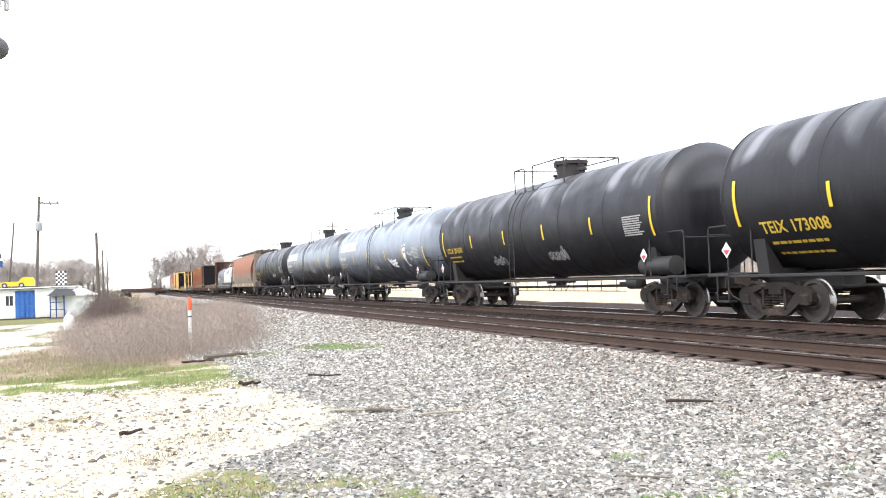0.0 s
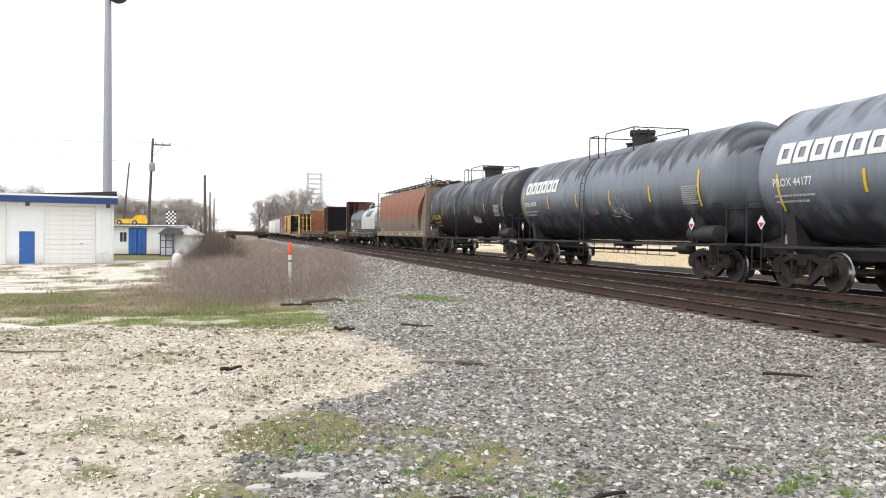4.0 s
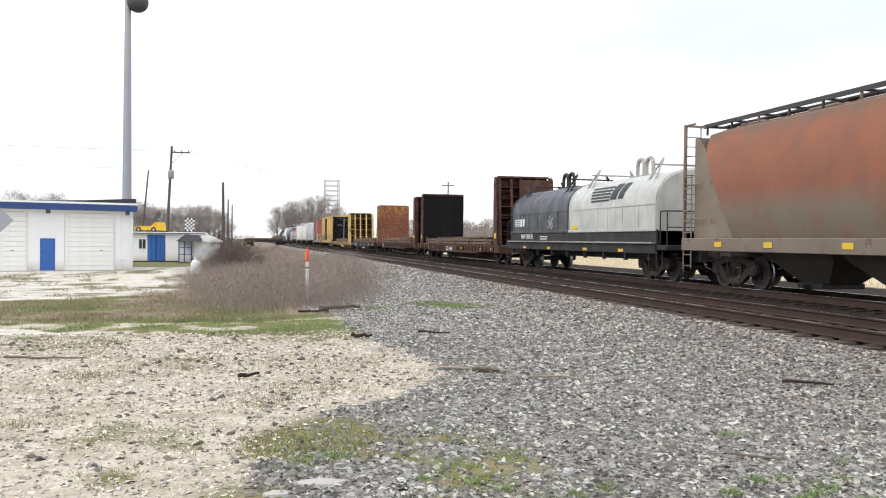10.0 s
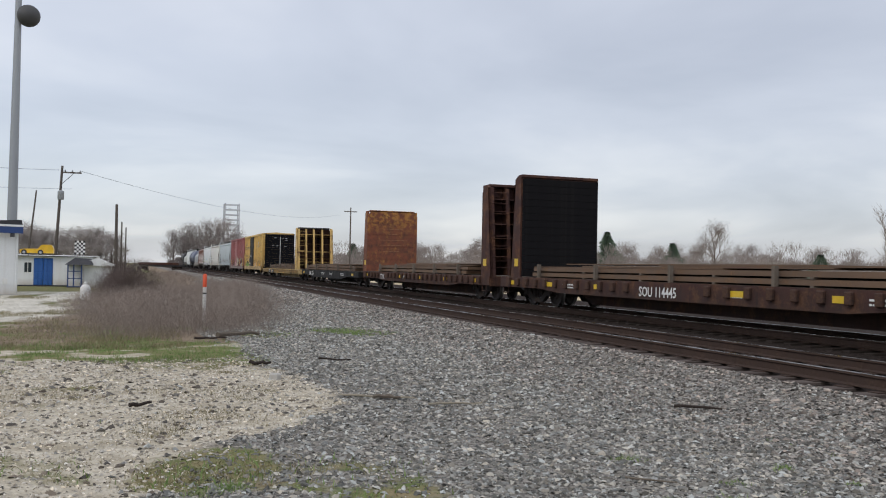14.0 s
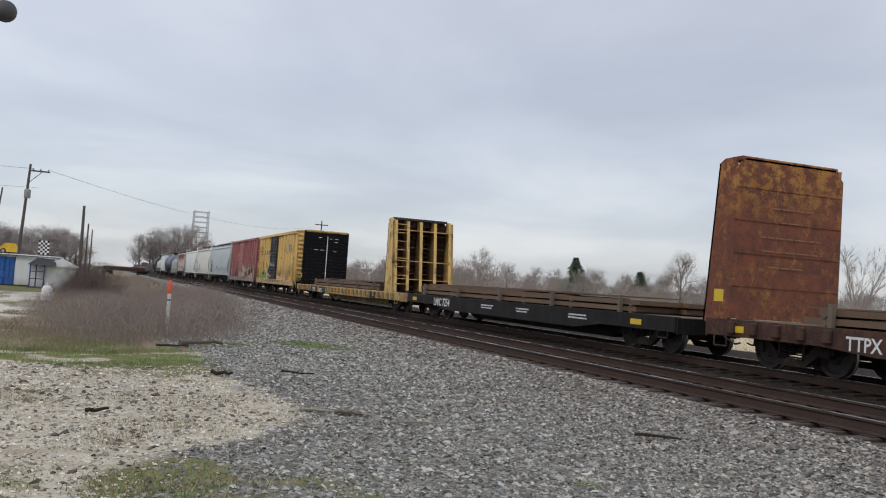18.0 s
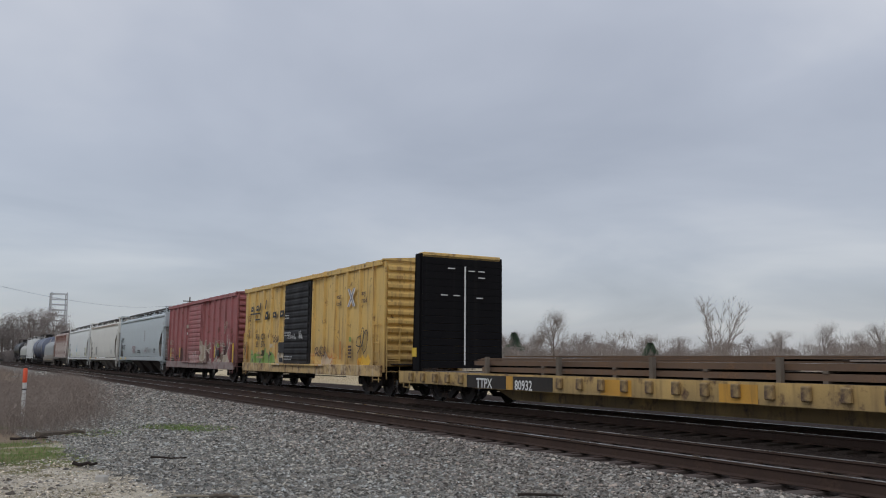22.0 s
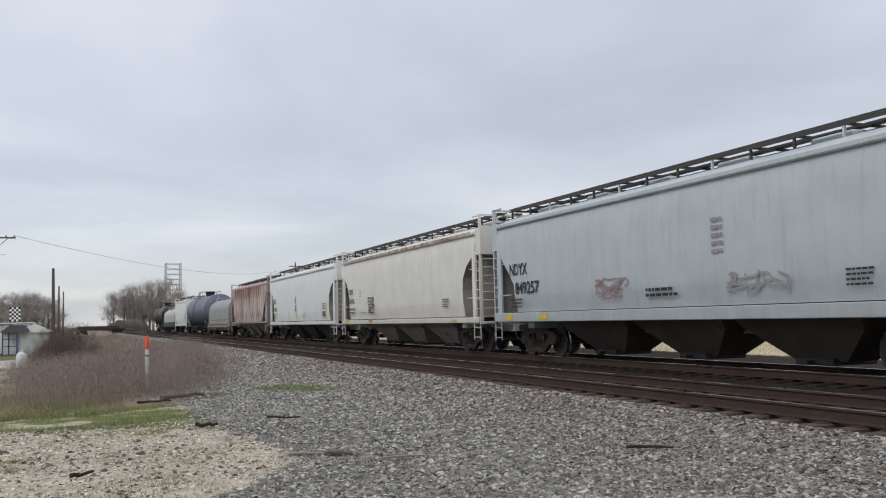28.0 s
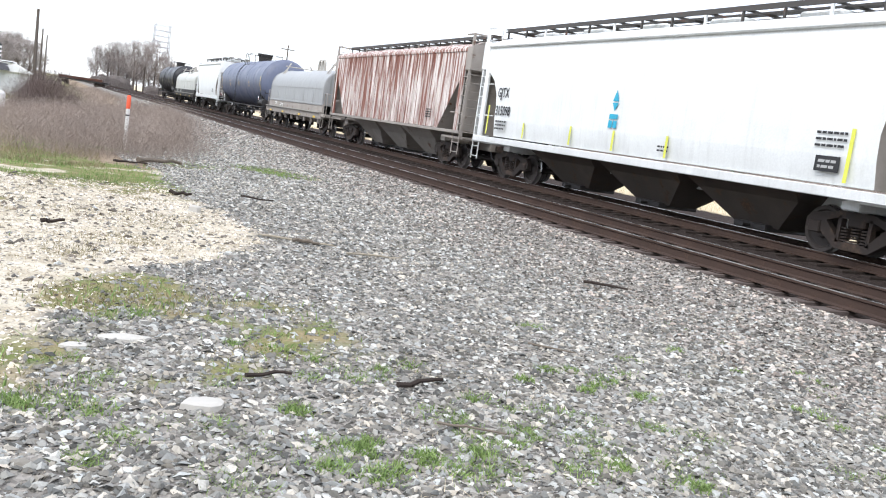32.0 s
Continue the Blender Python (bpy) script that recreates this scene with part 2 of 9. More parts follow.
M_YELLOW_MARK = paint("yellow_reflective_sheet", (0.75, 0.50, 0.03), 0.4, dark=0.85)
M_WHITE_MARK = paint("white_lettering_paint", (0.78, 0.78, 0.76), 0.55, dark=0.85)
M_YELLOW_TEXT = paint("yellow_lettering_paint", (0.62, 0.42, 0.05), 0.55, dark=0.8)
M_BLACK_MARK = paint("black_lettering_paint", (0.02, 0.02, 0.022), 0.55)
M_RED_MARK = paint("red_placard_ink", (0.55, 0.05, 0.07), 0.5)
# yellow sheet, paled in its colour for the glare at low angles
M_MARK_PALE = paint("glare_pale_reflective_sheet", (0.64, 0.52, 0.18), 0.5, dark=0.75)
M_LIME = paint("lime_reflective_sheet", (0.74, 0.76, 0.10), 0.4, dark=0.85)
M_CYAN_MARK = paint("cyan_emblem_paint", (0.02, 0.42, 0.62), 0.5)
M_RUST_HOPPER = paint("rust_red_hopper_paint", (0.295, 0.113, 0.062), 0.75, dark=0.66, streak=0.85, streak_colour=(0.20, 0.10, 0.065), grime_shade=1.0, grime_shade_colour=(0.20, 0.165, 0.125), grime_shade_top=2.65, grime_shade_low=2.0, runs=((0.15, 0.095, 0.062), 3.75, 4.15, 4.9, 0.5, 0.10))
M_TAUPE = paint("dusty_taupe_paint", (0.25, 0.20, 0.155), 0.75, rust=0.3, rust_colour=(0.17, 0.075, 0.04), grime_shade=0.4)
M_ROOF_DARK = paint("dark_roof_walk_steel", (0.06, 0.055, 0.05), 0.7, rust=0.3)
M_HOOD_WHITE = paint("dirty_white_hood_paint", (0.56, 0.57, 0.53), 0.5, streak=0.3, grime_shade=0.4, grime_shade_top=2.0)
M_HOOD_GREY = paint("weathered_grey_hood_paint", (0.36, 0.37, 0.37), 0.5, streak=0.3, grime_shade=0.4, grime_shade_top=2.0)
M_HOOD_BLACK = paint("satin_black_hood_paint", (0.035, 0.038, 0.045), 0.4, streak=0.25, streak_colour=(0.09, 0.09, 0.09))
M_OXIDE = paint("oxide_brown_flat_paint", (0.078, 0.037, 0.031), 0.75, dark=0.62, rust=0.62, rust_colour=(0.17, 0.078, 0.042), streak=0.65, streak_colour=(0.030, 0.021, 0.019), grime_shade=0.5, grime_shade_colour=(0.04, 0.032, 0.028), grime_shade_top=1.2, spec=0.25)
M_PLANK_BLACK = paint("tarred_black_planks", (0.011, 0.0105, 0.012), 0.9, dark=0.7, vary=0.2, spec=0.12, streak=0.3, streak_colour=(0.03, 0.028, 0.026))
M_YELLOW_FLAT = paint("worn_yellow_flat_paint", (0.78, 0.52, 0.18), 0.6, dark=0.78, rust=0.42, streak=0.5, streak_colour=(0.16, 0.09, 0.04), grime_shade=0.6, grime_shade_top=1.5)
M_BLACK_FLAT = paint("black_flat_paint", (0.014, 0.014, 0.015), 0.65, streak=0.5, streak_colour=(0.045, 0.035, 0.03), rust=0.3, rust_colour=(0.06, 0.038, 0.028), grime_shade=0.3, grime_shade_colour=(0.03, 0.025, 0.022), spec=0.2)
M_BOX_YELLOW = paint("boxcar_yellow_paint", (0.75, 0.505, 0.165), 0.55, dark=0.82, rust=0.22, streak=0.9, streak_colour=(0.30, 0.17, 0.065), grime_shade=0.9, grime_shade_colour=(0.22, 0.14, 0.075), grime_shade_top=2.1, sprays=(
    (1.8, 4.4, 0.72, 2.3, ((0.62, 0.55, 0.44), (0.60, 0.41, 0.15), (0.52, 0.44, 0.33), (0.64, 0.44, 0.16)), (0.58, 0.50, 0.38), 0.03, 1.5, 5.0),
    (2.9, 7.1, 0.70, 1.85, ((0.19, 0.33, 0.09), (0.24, 0.38, 0.12), (0.06, 0.07, 0.045), (0.20, 0.34, 0.10), (0.22, 0.36, 0.11)), (0.05, 0.055, 0.04), 0.028, 0.95, 2.0),
    (-5.0, -1.2, 0.75, 1.75, ((0.66, 0.44, 0.15), (0.62, 0.38, 0.13), (0.68, 0.46, 0.17), (0.66, 0.42, 0.20), (0.60, 0.47, 0.33)), (0.55, 0.22, 0.06), 0.022, 1.5, 9.0),
    (-7.0, -5.7, 0.85, 1.6, ((0.68, 0.46, 0.15), (0.75, 0.45, 0.05), (0.66, 0.44, 0.15)), (0.62, 0.30, 0.04), 0.02, 1.4, 11.0)))
M_SILL_WORN = paint("rust_worn_yellow_sill_paint", (0.60, 0.42, 0.19), 0.65, dark=0.75, rust=0.62, rust_colour=(0.17, 0.085, 0.05), streak=0.6, streak_colour=(0.62, 0.55, 0.45))
M_BOX_RED = paint("boxcar_faded_red_paint", (0.385, 0.137, 0.135), 0.62, dark=0.8, rust=0.24, streak=0.6, streak_colour=(0.12, 0.05, 0.04), grime_shade=0.95, grime_shade_colour=(0.115, 0.08, 0.065), grime_shade_top=2.3, sprays=(
    (-7.3, -0.9, 0.70, 2.55, ((0.30, 0.10, 0.10), (0.10, 0.055, 0.05), (0.33, 0.115, 0.11), (0.46, 0.40, 0.31), (0.13, 0.13, 0.085), (0.27, 0.09, 0.09), (0.20, 0.15, 0.11)), (0.55, 0.50, 0.42), 0.045, 1.25, 3.0),
    (3.2, 7.3, 0.75, 1.95, ((0.33, 0.115, 0.11), (0.07, 0.04, 0.038), (0.30, 0.10, 0.10), (0.20, 0.075, 0.07), (0.36, 0.13, 0.125)), (0.10, 0.055, 0.05), 0.06, 1.7, 8.0),
    (-1.1, 1.5, 0.80, 1.80, ((0.36, 0.13, 0.125), (0.22, 0.08, 0.075), (0.34, 0.12, 0.115), (0.42, 0.24, 0.22)), (0.46, 0.36, 0.33), 0.035, 1.8, 13.0)))
M_SILL_BUFFED = paint("buffed_grey_and_maroon_sill", (0.34, 0.27, 0.25), 0.7, dark=0.75, rust=0.55, rust_colour=(0.24, 0.085, 0.08), streak=0.4, streak_colour=(0.10, 0.08, 0.07))
M_DOOR_BLACK = paint("boxcar_black_door_paint", (0.020, 0.019, 0.020), 0.65, streak=0.3, streak_colour=(0.06, 0.055, 0.05), grime_shade=0.6, grime_shade_colour=(0.06, 0.05, 0.04), spec=0.3)
M_ROOF_GALV = paint("galvanised_roof_sheet", (0.42, 0.40, 0.36), 0.5, metal=0.3, rust=0.25)
M_HOP_BLUEGREY = paint("pale_blue_grey_hopper_paint", (0.52, 0.58, 0.60), 0.5, dark=0.86, streak=0.25, streak_colour=(0.27, 0.28, 0.28), grime_shade=0.45, grime_shade_top=2.0)
M_HOP_CREAM = paint("cream_hopper_paint", (0.78, 0.765, 0.705), 0.5, dark=0.86, streak=0.25, streak_colour=(0.36, 0.31, 0.24), grime_shade=0.4, grime_shade_top=1.9)
M_HOP_WHITE = paint("off_white_hopper_paint", (0.79, 0.81, 0.80), 0.5, dark=0.88, streak=0.2, streak_colour=(0.42, 0.42, 0.40), grime_shade=0.35, grime_shade_top=1.8)
M_HOP_RIB = paint("rust_streaked_oxide_paint", (0.74, 0.69, 0.65), 0.7, dark=0.9, rust=0.1, rust_colour=(0.24, 0.085, 0.055), streak=1.0, streak_colour=(0.205, 0.08, 0.055), scale=1.0, ribbed=True)
M_SLOPE = paint("dusty_slope_sheet", (0.38, 0.345, 0.31), 0.75, rust=0.2, grime_shade=0.4)
M_CHUTE = paint("sooty_brown_chute_sheet", (0.115, 0.096, 0.082), 0.8, dark=0.6, rust=0.35, rust_colour=(0.14, 0.085, 0.055), grime_shade=0.5, grime_shade_colour=(0.03, 0.026, 0.023), grime_shade_top=1.0, grime_shade_low=0.2, spec=0.25)
M_STEEL_PLATE = paint("brown_mill_scale_plate", (0.17, 0.105, 0.065), 0.65, rust=0.5, rust_colour=(0.22, 0.12, 0.06), vary=0.4)
M_TIMBER = paint("grey_dunnage_timber", (0.19, 0.155, 0.12), 0.85, vary=0.5)
M_RAIL_SIDE = paint("rusty_rail_steel", (0.070, 0.046, 0.037), 0.8, rust=0.5, rust_colour=(0.095, 0.060, 0.045), spec=0.2)
M_RAIL_TOP = paint("bright_rail_head", (0.52, 0.51, 0.50), 0.25, metal=0.95)
M_TIE = paint("creosoted_tie", (0.058, 0.046, 0.040), 0.95, dark=0.6, vary=0.6, streak=0.2, spec=0.1)
M_TIE_PALE = paint("sun_bleached_tie", (0.155, 0.125, 0.112), 0.95, dark=0.55, vary=0.6, streak=0.3, spec=0.1)
M_WHITE_WALL = paint("white_block_wall_paint", (0.84, 0.85, 0.84), 0.7, dark=0.92, streak=0.2, streak_colour=(0.55, 0.50, 0.42), grime_shade=0.75, grime_shade_colour=(0.42, 0.36, 0.27), grime_shade_top=0.7, grime_shade_low=0.0, scale=0.5)
M_BLUE = paint("royal_blue_paint", (0.03, 0.13, 0.42), 0.55, dark=0.85)
M_BLUE_FASCIA = paint("dark_blue_fascia_paint", (0.025, 0.065, 0.21), 0.55, dark=0.8)
M_GARAGE = paint("white_garage_door_paint", (0.86, 0.85, 0.81), 0.6, dark=0.93, streak=0.15, streak_colour=(0.5, 0.45, 0.38))
M_ROOFING = paint("dark_felt_roof", (0.05, 0.05, 0.055), 0.85)
M_CONCRETE = paint("pale_concrete", (0.46, 0.44, 0.40), 0.85, dark=0.85)
M_GALV = paint("galvanised_pole_steel", (0.34, 0.36, 0.38), 0.5, metal=0.3, dark=0.9)
# zinc paled for distance: the haze is put into its colour
M_PYLON = paint("hazy_zinc_pylon_steel", (0.55, 0.57, 0.60), 0.6, dark=0.9)
M_DARK_BALL = paint("dark_grey_ball_cover", (0.07, 0.07, 0.072), 0.6)
M_ANTENNA = paint("pale_antenna_plastic", (0.42, 0.43, 0.44), 0.5)
M_POLE_WOOD = paint("grey_brown_pole_wood", (0.12, 0.10, 0.085), 0.85, streak=0.4)
M_WIRE = paint("dark_wire", (0.06, 0.06, 0.065), 0.6)
M_ORANGE = paint("orange_marker_cap", (0.80, 0.10, 0.03), 0.5)
M_MARKER_WHITE = paint("white_marker_plastic", (0.78, 0.77, 0.74), 0.5, grime_shade=0.3, grime_shade_top=0.4)
M_CAR_YELLOW = paint("yellow_car_paint", (0.80, 0.48, 0.03), 0.35)
M_BARK = paint("grey_brown_bark", (0.13, 0.105, 0.09), 0.9)
# twigs paler than their own brown: distance haze is put into the colour
M_TWIG = paint("hazy_mauve_brown_twigs", (0.29, 0.25, 0.23), 0.9)
M_GLASS = paint("dark_window_glass", (0.05, 0.06, 0.07), 0.12)


def leafy(name, colour, second, rough=0.85):
    """Grass and leaves: each blade or clump takes its own shade."""
    m, n, l, p = node_kit(name)
    g = n.new("ShaderNodeNewGeometry")
    co = n.new("ShaderNodeTexCoord").outputs["Object"]
    col = mixed(n, l, g.outputs["Random Per Island"], colour, second)
    col = mixed(n, l, times_fac(n, l, noise_fac(n, l, co, 0.5, 0.35, 0.65), 0.45), col, tuple(c * 0.55 for c in colour))
    l.new(col, p.inputs["Base Color"])
    p.inputs["Roughness"].default_value = rough
    return m


def rusted_plate(name):
    """Ochre scale above, blotched red-brown rust below, dark pits."""
    m, n, l, p = node_kit(name)
    co = n.new("ShaderNodeTexCoord").outputs["Object"]
    fine = noise_fac(n, l, co, 24, 0.3, 0.7, 4)
    col = mixed(n, l, noise_fac(n, l, co, 2.4, 0.35, 0.65, 6), (0.38, 0.15, 0.032), (0.46, 0.24, 0.05))
    red = mixed(n, l, noise_fac(n, l, co, 3.5, 0.35, 0.65, 7, rough=0.7), (0.21, 0.062, 0.03), (0.095, 0.036, 0.024))
    col = mixed(n, l, noise_fac(n, l, co, 4.0, 0.44, 0.54, 9, rough=0.75), col, red)
    low = times_fac(n, l, height_fac(n, l, co, 4.15, 3.0), noise_fac(n, l, co, 2.8, 0.30, 0.52, 8, (1, 1, 0.5), 0.75))
    col = mixed(n, l, low, col, red)
    col = mixed(n, l, times_fac(n, l, noise_fac(n, l, co, 13, 0.60, 0.66, 5), 0.8), col, (0.05, 0.022, 0.016))
    col = mixed(n, l, times_fac(n, l, fine, 0.25), col, (0.16, 0.06, 0.03))
    l.new(col, p.inputs["Base Color"])
    p.inputs["Roughness"].default_value = 0.8
    bump_on(n, l, p, fine, 0.4, 0.008)
    return m


M_RUST_FACE = rusted_plate("orange_rusted_plate")
M_DEAD_GRASS = leafy("dead_weed_stalks", (0.215, 0.172, 0.145), (0.34, 0.278, 0.232))
M_BUSH = leafy("dark_bush_twigs", (0.075, 0.054, 0.048), (0.16, 0.118, 0.105))
M_DRY_TUFT = leafy("dry_olive_tufts", (0.19, 0.175, 0.085), (0.36, 0.30, 0.18))
M_GREEN_GRASS = leafy("spring_grass_blades", (0.12, 0.20, 0.05), (0.27, 0.36, 0.12))
M_STRAW = leafy("straw_field_stalks", (0.54, 0.45, 0.30), (0.66, 0.57, 0.41))
M_CONIFER = leafy("dark_conifer_needles", (0.05, 0.085, 0.052), (0.095, 0.14, 0.085))
# bud and brush colours are lightened to carry the haze of distance
M_BUD = leafy("hazy_budding_twig_clumps", (0.28, 0.245, 0.225), (0.40, 0.36, 0.33))
M_BRUSH = leafy("hazy_bare_brush_twigs", (0.205, 0.178, 0.166), (0.325, 0.284, 0.262))


def stone_material(name, tones, cool, warm, tint):
    """Broken stone: each piece takes its own tone and leans to the cool or the warm."""
    m, n, l, p = node_kit(name)
    g = n.new("ShaderNodeNewGeometry")
    co = n.new("ShaderNodeTexCoord").outputs["Object"]
    r = n.new("ShaderNodeValToRGB")
    e = r.color_ramp.elements
    e[0].position, e[0].color = 0.0, rgba((tones[0],) * 3)
    e[1].position, e[1].color = 1.0, rgba((tones[-1],) * 3)
    for k, tone in enumerate(tones[1:-1]):
        e.new((k + 1) / (len(tones) - 1)).color = rgba((tone,) * 3)
    l.new(g.outputs["Random Per Island"], r.inputs[0])
    many = n.new("ShaderNodeMath")
    many.operation = "MULTIPLY"
    many.inputs[1].default_value = 17.31
    l.new(g.outputs["Random Per Island"], many.inputs[0])
    part_of = n.new("ShaderNodeMath")
    part_of.operation = "FRACT"
    l.new(many.outputs[0], part_of.inputs[0])
    hue = mixed(n, l, part_of.outputs[0], cool, warm)
    mul = n.new("ShaderNodeMix")
    mul.data_type, mul.blend_type = "RGBA", "MULTIPLY"
    mul.inputs[0].default_value = 1.0
    l.new(r.outputs[0], mul.inputs[6])
    l.new(hue, mul.inputs[7])
    fine = noise_fac(n, l, co, 70, 0.3, 0.7, 3)
    col = mixed(n, l, times_fac(n, l, fine, 0.35), mul.outputs[2], tint)
    l.new(col, p.inputs["Base Color"])
    p.inputs["Roughness"].default_value = 0.85
    bump_on(n, l, p, fine, 0.4, 0.004)
    return m


M_STONES = stone_material("crushed_grey_ballast", (0.05, 0.10, 0.16, 0.225, 0.30, 0.40, 0.60), (0.96, 1.0, 0.97), (1.10, 0.99, 0.82), (0.135, 0.128, 0.105))
M_BROWN_STONES = stone_material("rust_browned_ballast", (0.03, 0.07, 0.12, 0.175, 0.25, 0.34, 0.54), (1.02, 0.97, 0.90), (1.17, 0.96, 0.80), (0.105, 0.088, 0.07))
M_CHIPS = stone_material("pale_limestone_chips", (0.12, 0.27, 0.41, 0.52, 0.63, 0.88), (1.0, 0.96, 0.88), (1.12, 0.97, 0.74), (0.36, 0.30, 0.21))

M_CLODS = stone_material("dark_earth_clods", (0.05, 0.08, 0.11, 0.16, 0.22), (1.0, 0.97, 0.92), (1.2, 0.95, 0.7), (0.10, 0.08, 0.06))


def ground_material():
    m, n, l, p = node_kit("gravel_dirt_and_grass")
    co = n.new("ShaderNodeTexCoord").outputs["Object"]

    def mask(name):
        a = n.new("ShaderNodeAttribute")
        a.attribute_name = name
        return a.outputs["Fac"]

    big = noise_fac(n, l, co, 0.35, 0.3, 0.7, 6)
    middle = noise_fac(n, l, co, 3.0, 0.35, 0.65, 5)
    v = n.new("ShaderNodeTexVoronoi")
    v.inputs["Scale"].default_value = 24
    l.new(co, v.inputs["Vector"])
    speck = n.new("ShaderNodeSeparateColor")
    l.new(v.outputs["Color"], speck.inputs[0])
    cells = speck.outputs[0]
    v2 = n.new("ShaderNodeTexVoronoi")
    v2.inputs["Scale"].default_value = 41
    l.new(co, v2.inputs["Vector"])
    speck2 = n.new("ShaderNodeSeparateColor")
    l.new(v2.outputs["Color"], speck2.inputs[0])
    # dark base: the shadow in gaps between loose stones is put into this colour
    gravel = mixed(n, l, cells, (0.06, 0.055, 0.05), (0.36, 0.335, 0.295))
    gravel = mixed(n, l, times_fac(n, l, speck2.outputs[1], 0.5), gravel, mixed(n, l, speck2.outputs[0], (0.035, 0.033, 0.031), (0.50, 0.475, 0.44)))
    gravel = mixed(n, l, times_fac(n, l, big, 0.35), gravel, (0.16, 0.145, 0.13))
    dirt = mixed(n, l, middle, (0.41, 0.36, 0.275), (0.62, 0.565, 0.465))
    dirt = mixed(n, l, times_fac(n, l, cells, 0.45), dirt, (0.33, 0.29, 0.23))
    dirt = mixed(n, l, times_fac(n, l, noise_fac(n, l, co, 1.1, 0.50, 0.72, 8, rough=0.7), 0.75), dirt, (0.29, 0.25, 0.175))
    grass = mixed(n, l, middle, (0.115, 0.15, 0.05), (0.25, 0.205, 0.12))
    straw = mixed(n, l, big, (0.52, 0.43, 0.285), (0.64, 0.55, 0.39))
    lane = mixed(n, l, middle, (0.42, 0.385, 0.32), (0.70, 0.67, 0.59))
    dead = mixed(n, l, middle, (0.19, 0.145, 0.105), (0.31, 0.245, 0.175))
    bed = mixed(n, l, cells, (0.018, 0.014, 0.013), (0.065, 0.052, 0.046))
    col = gravel
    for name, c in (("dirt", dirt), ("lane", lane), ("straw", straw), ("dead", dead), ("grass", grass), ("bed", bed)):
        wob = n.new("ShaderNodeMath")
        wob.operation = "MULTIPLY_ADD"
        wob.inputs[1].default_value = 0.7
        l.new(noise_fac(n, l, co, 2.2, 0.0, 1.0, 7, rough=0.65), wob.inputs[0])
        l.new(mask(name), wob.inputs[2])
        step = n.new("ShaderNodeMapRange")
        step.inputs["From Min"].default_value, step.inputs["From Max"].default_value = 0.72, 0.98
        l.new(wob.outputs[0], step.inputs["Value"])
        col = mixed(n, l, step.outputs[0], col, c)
    l.new(col, p.inputs["Base Color"])
    p.inputs["Roughness"].default_value = 0.95
    p.inputs["Specular IOR Level"].default_value = 0.03
    bump_on(n, l, p, v.outputs["Distance"], 0.6, 0.03)
    return m


M_GROUND = ground_material()


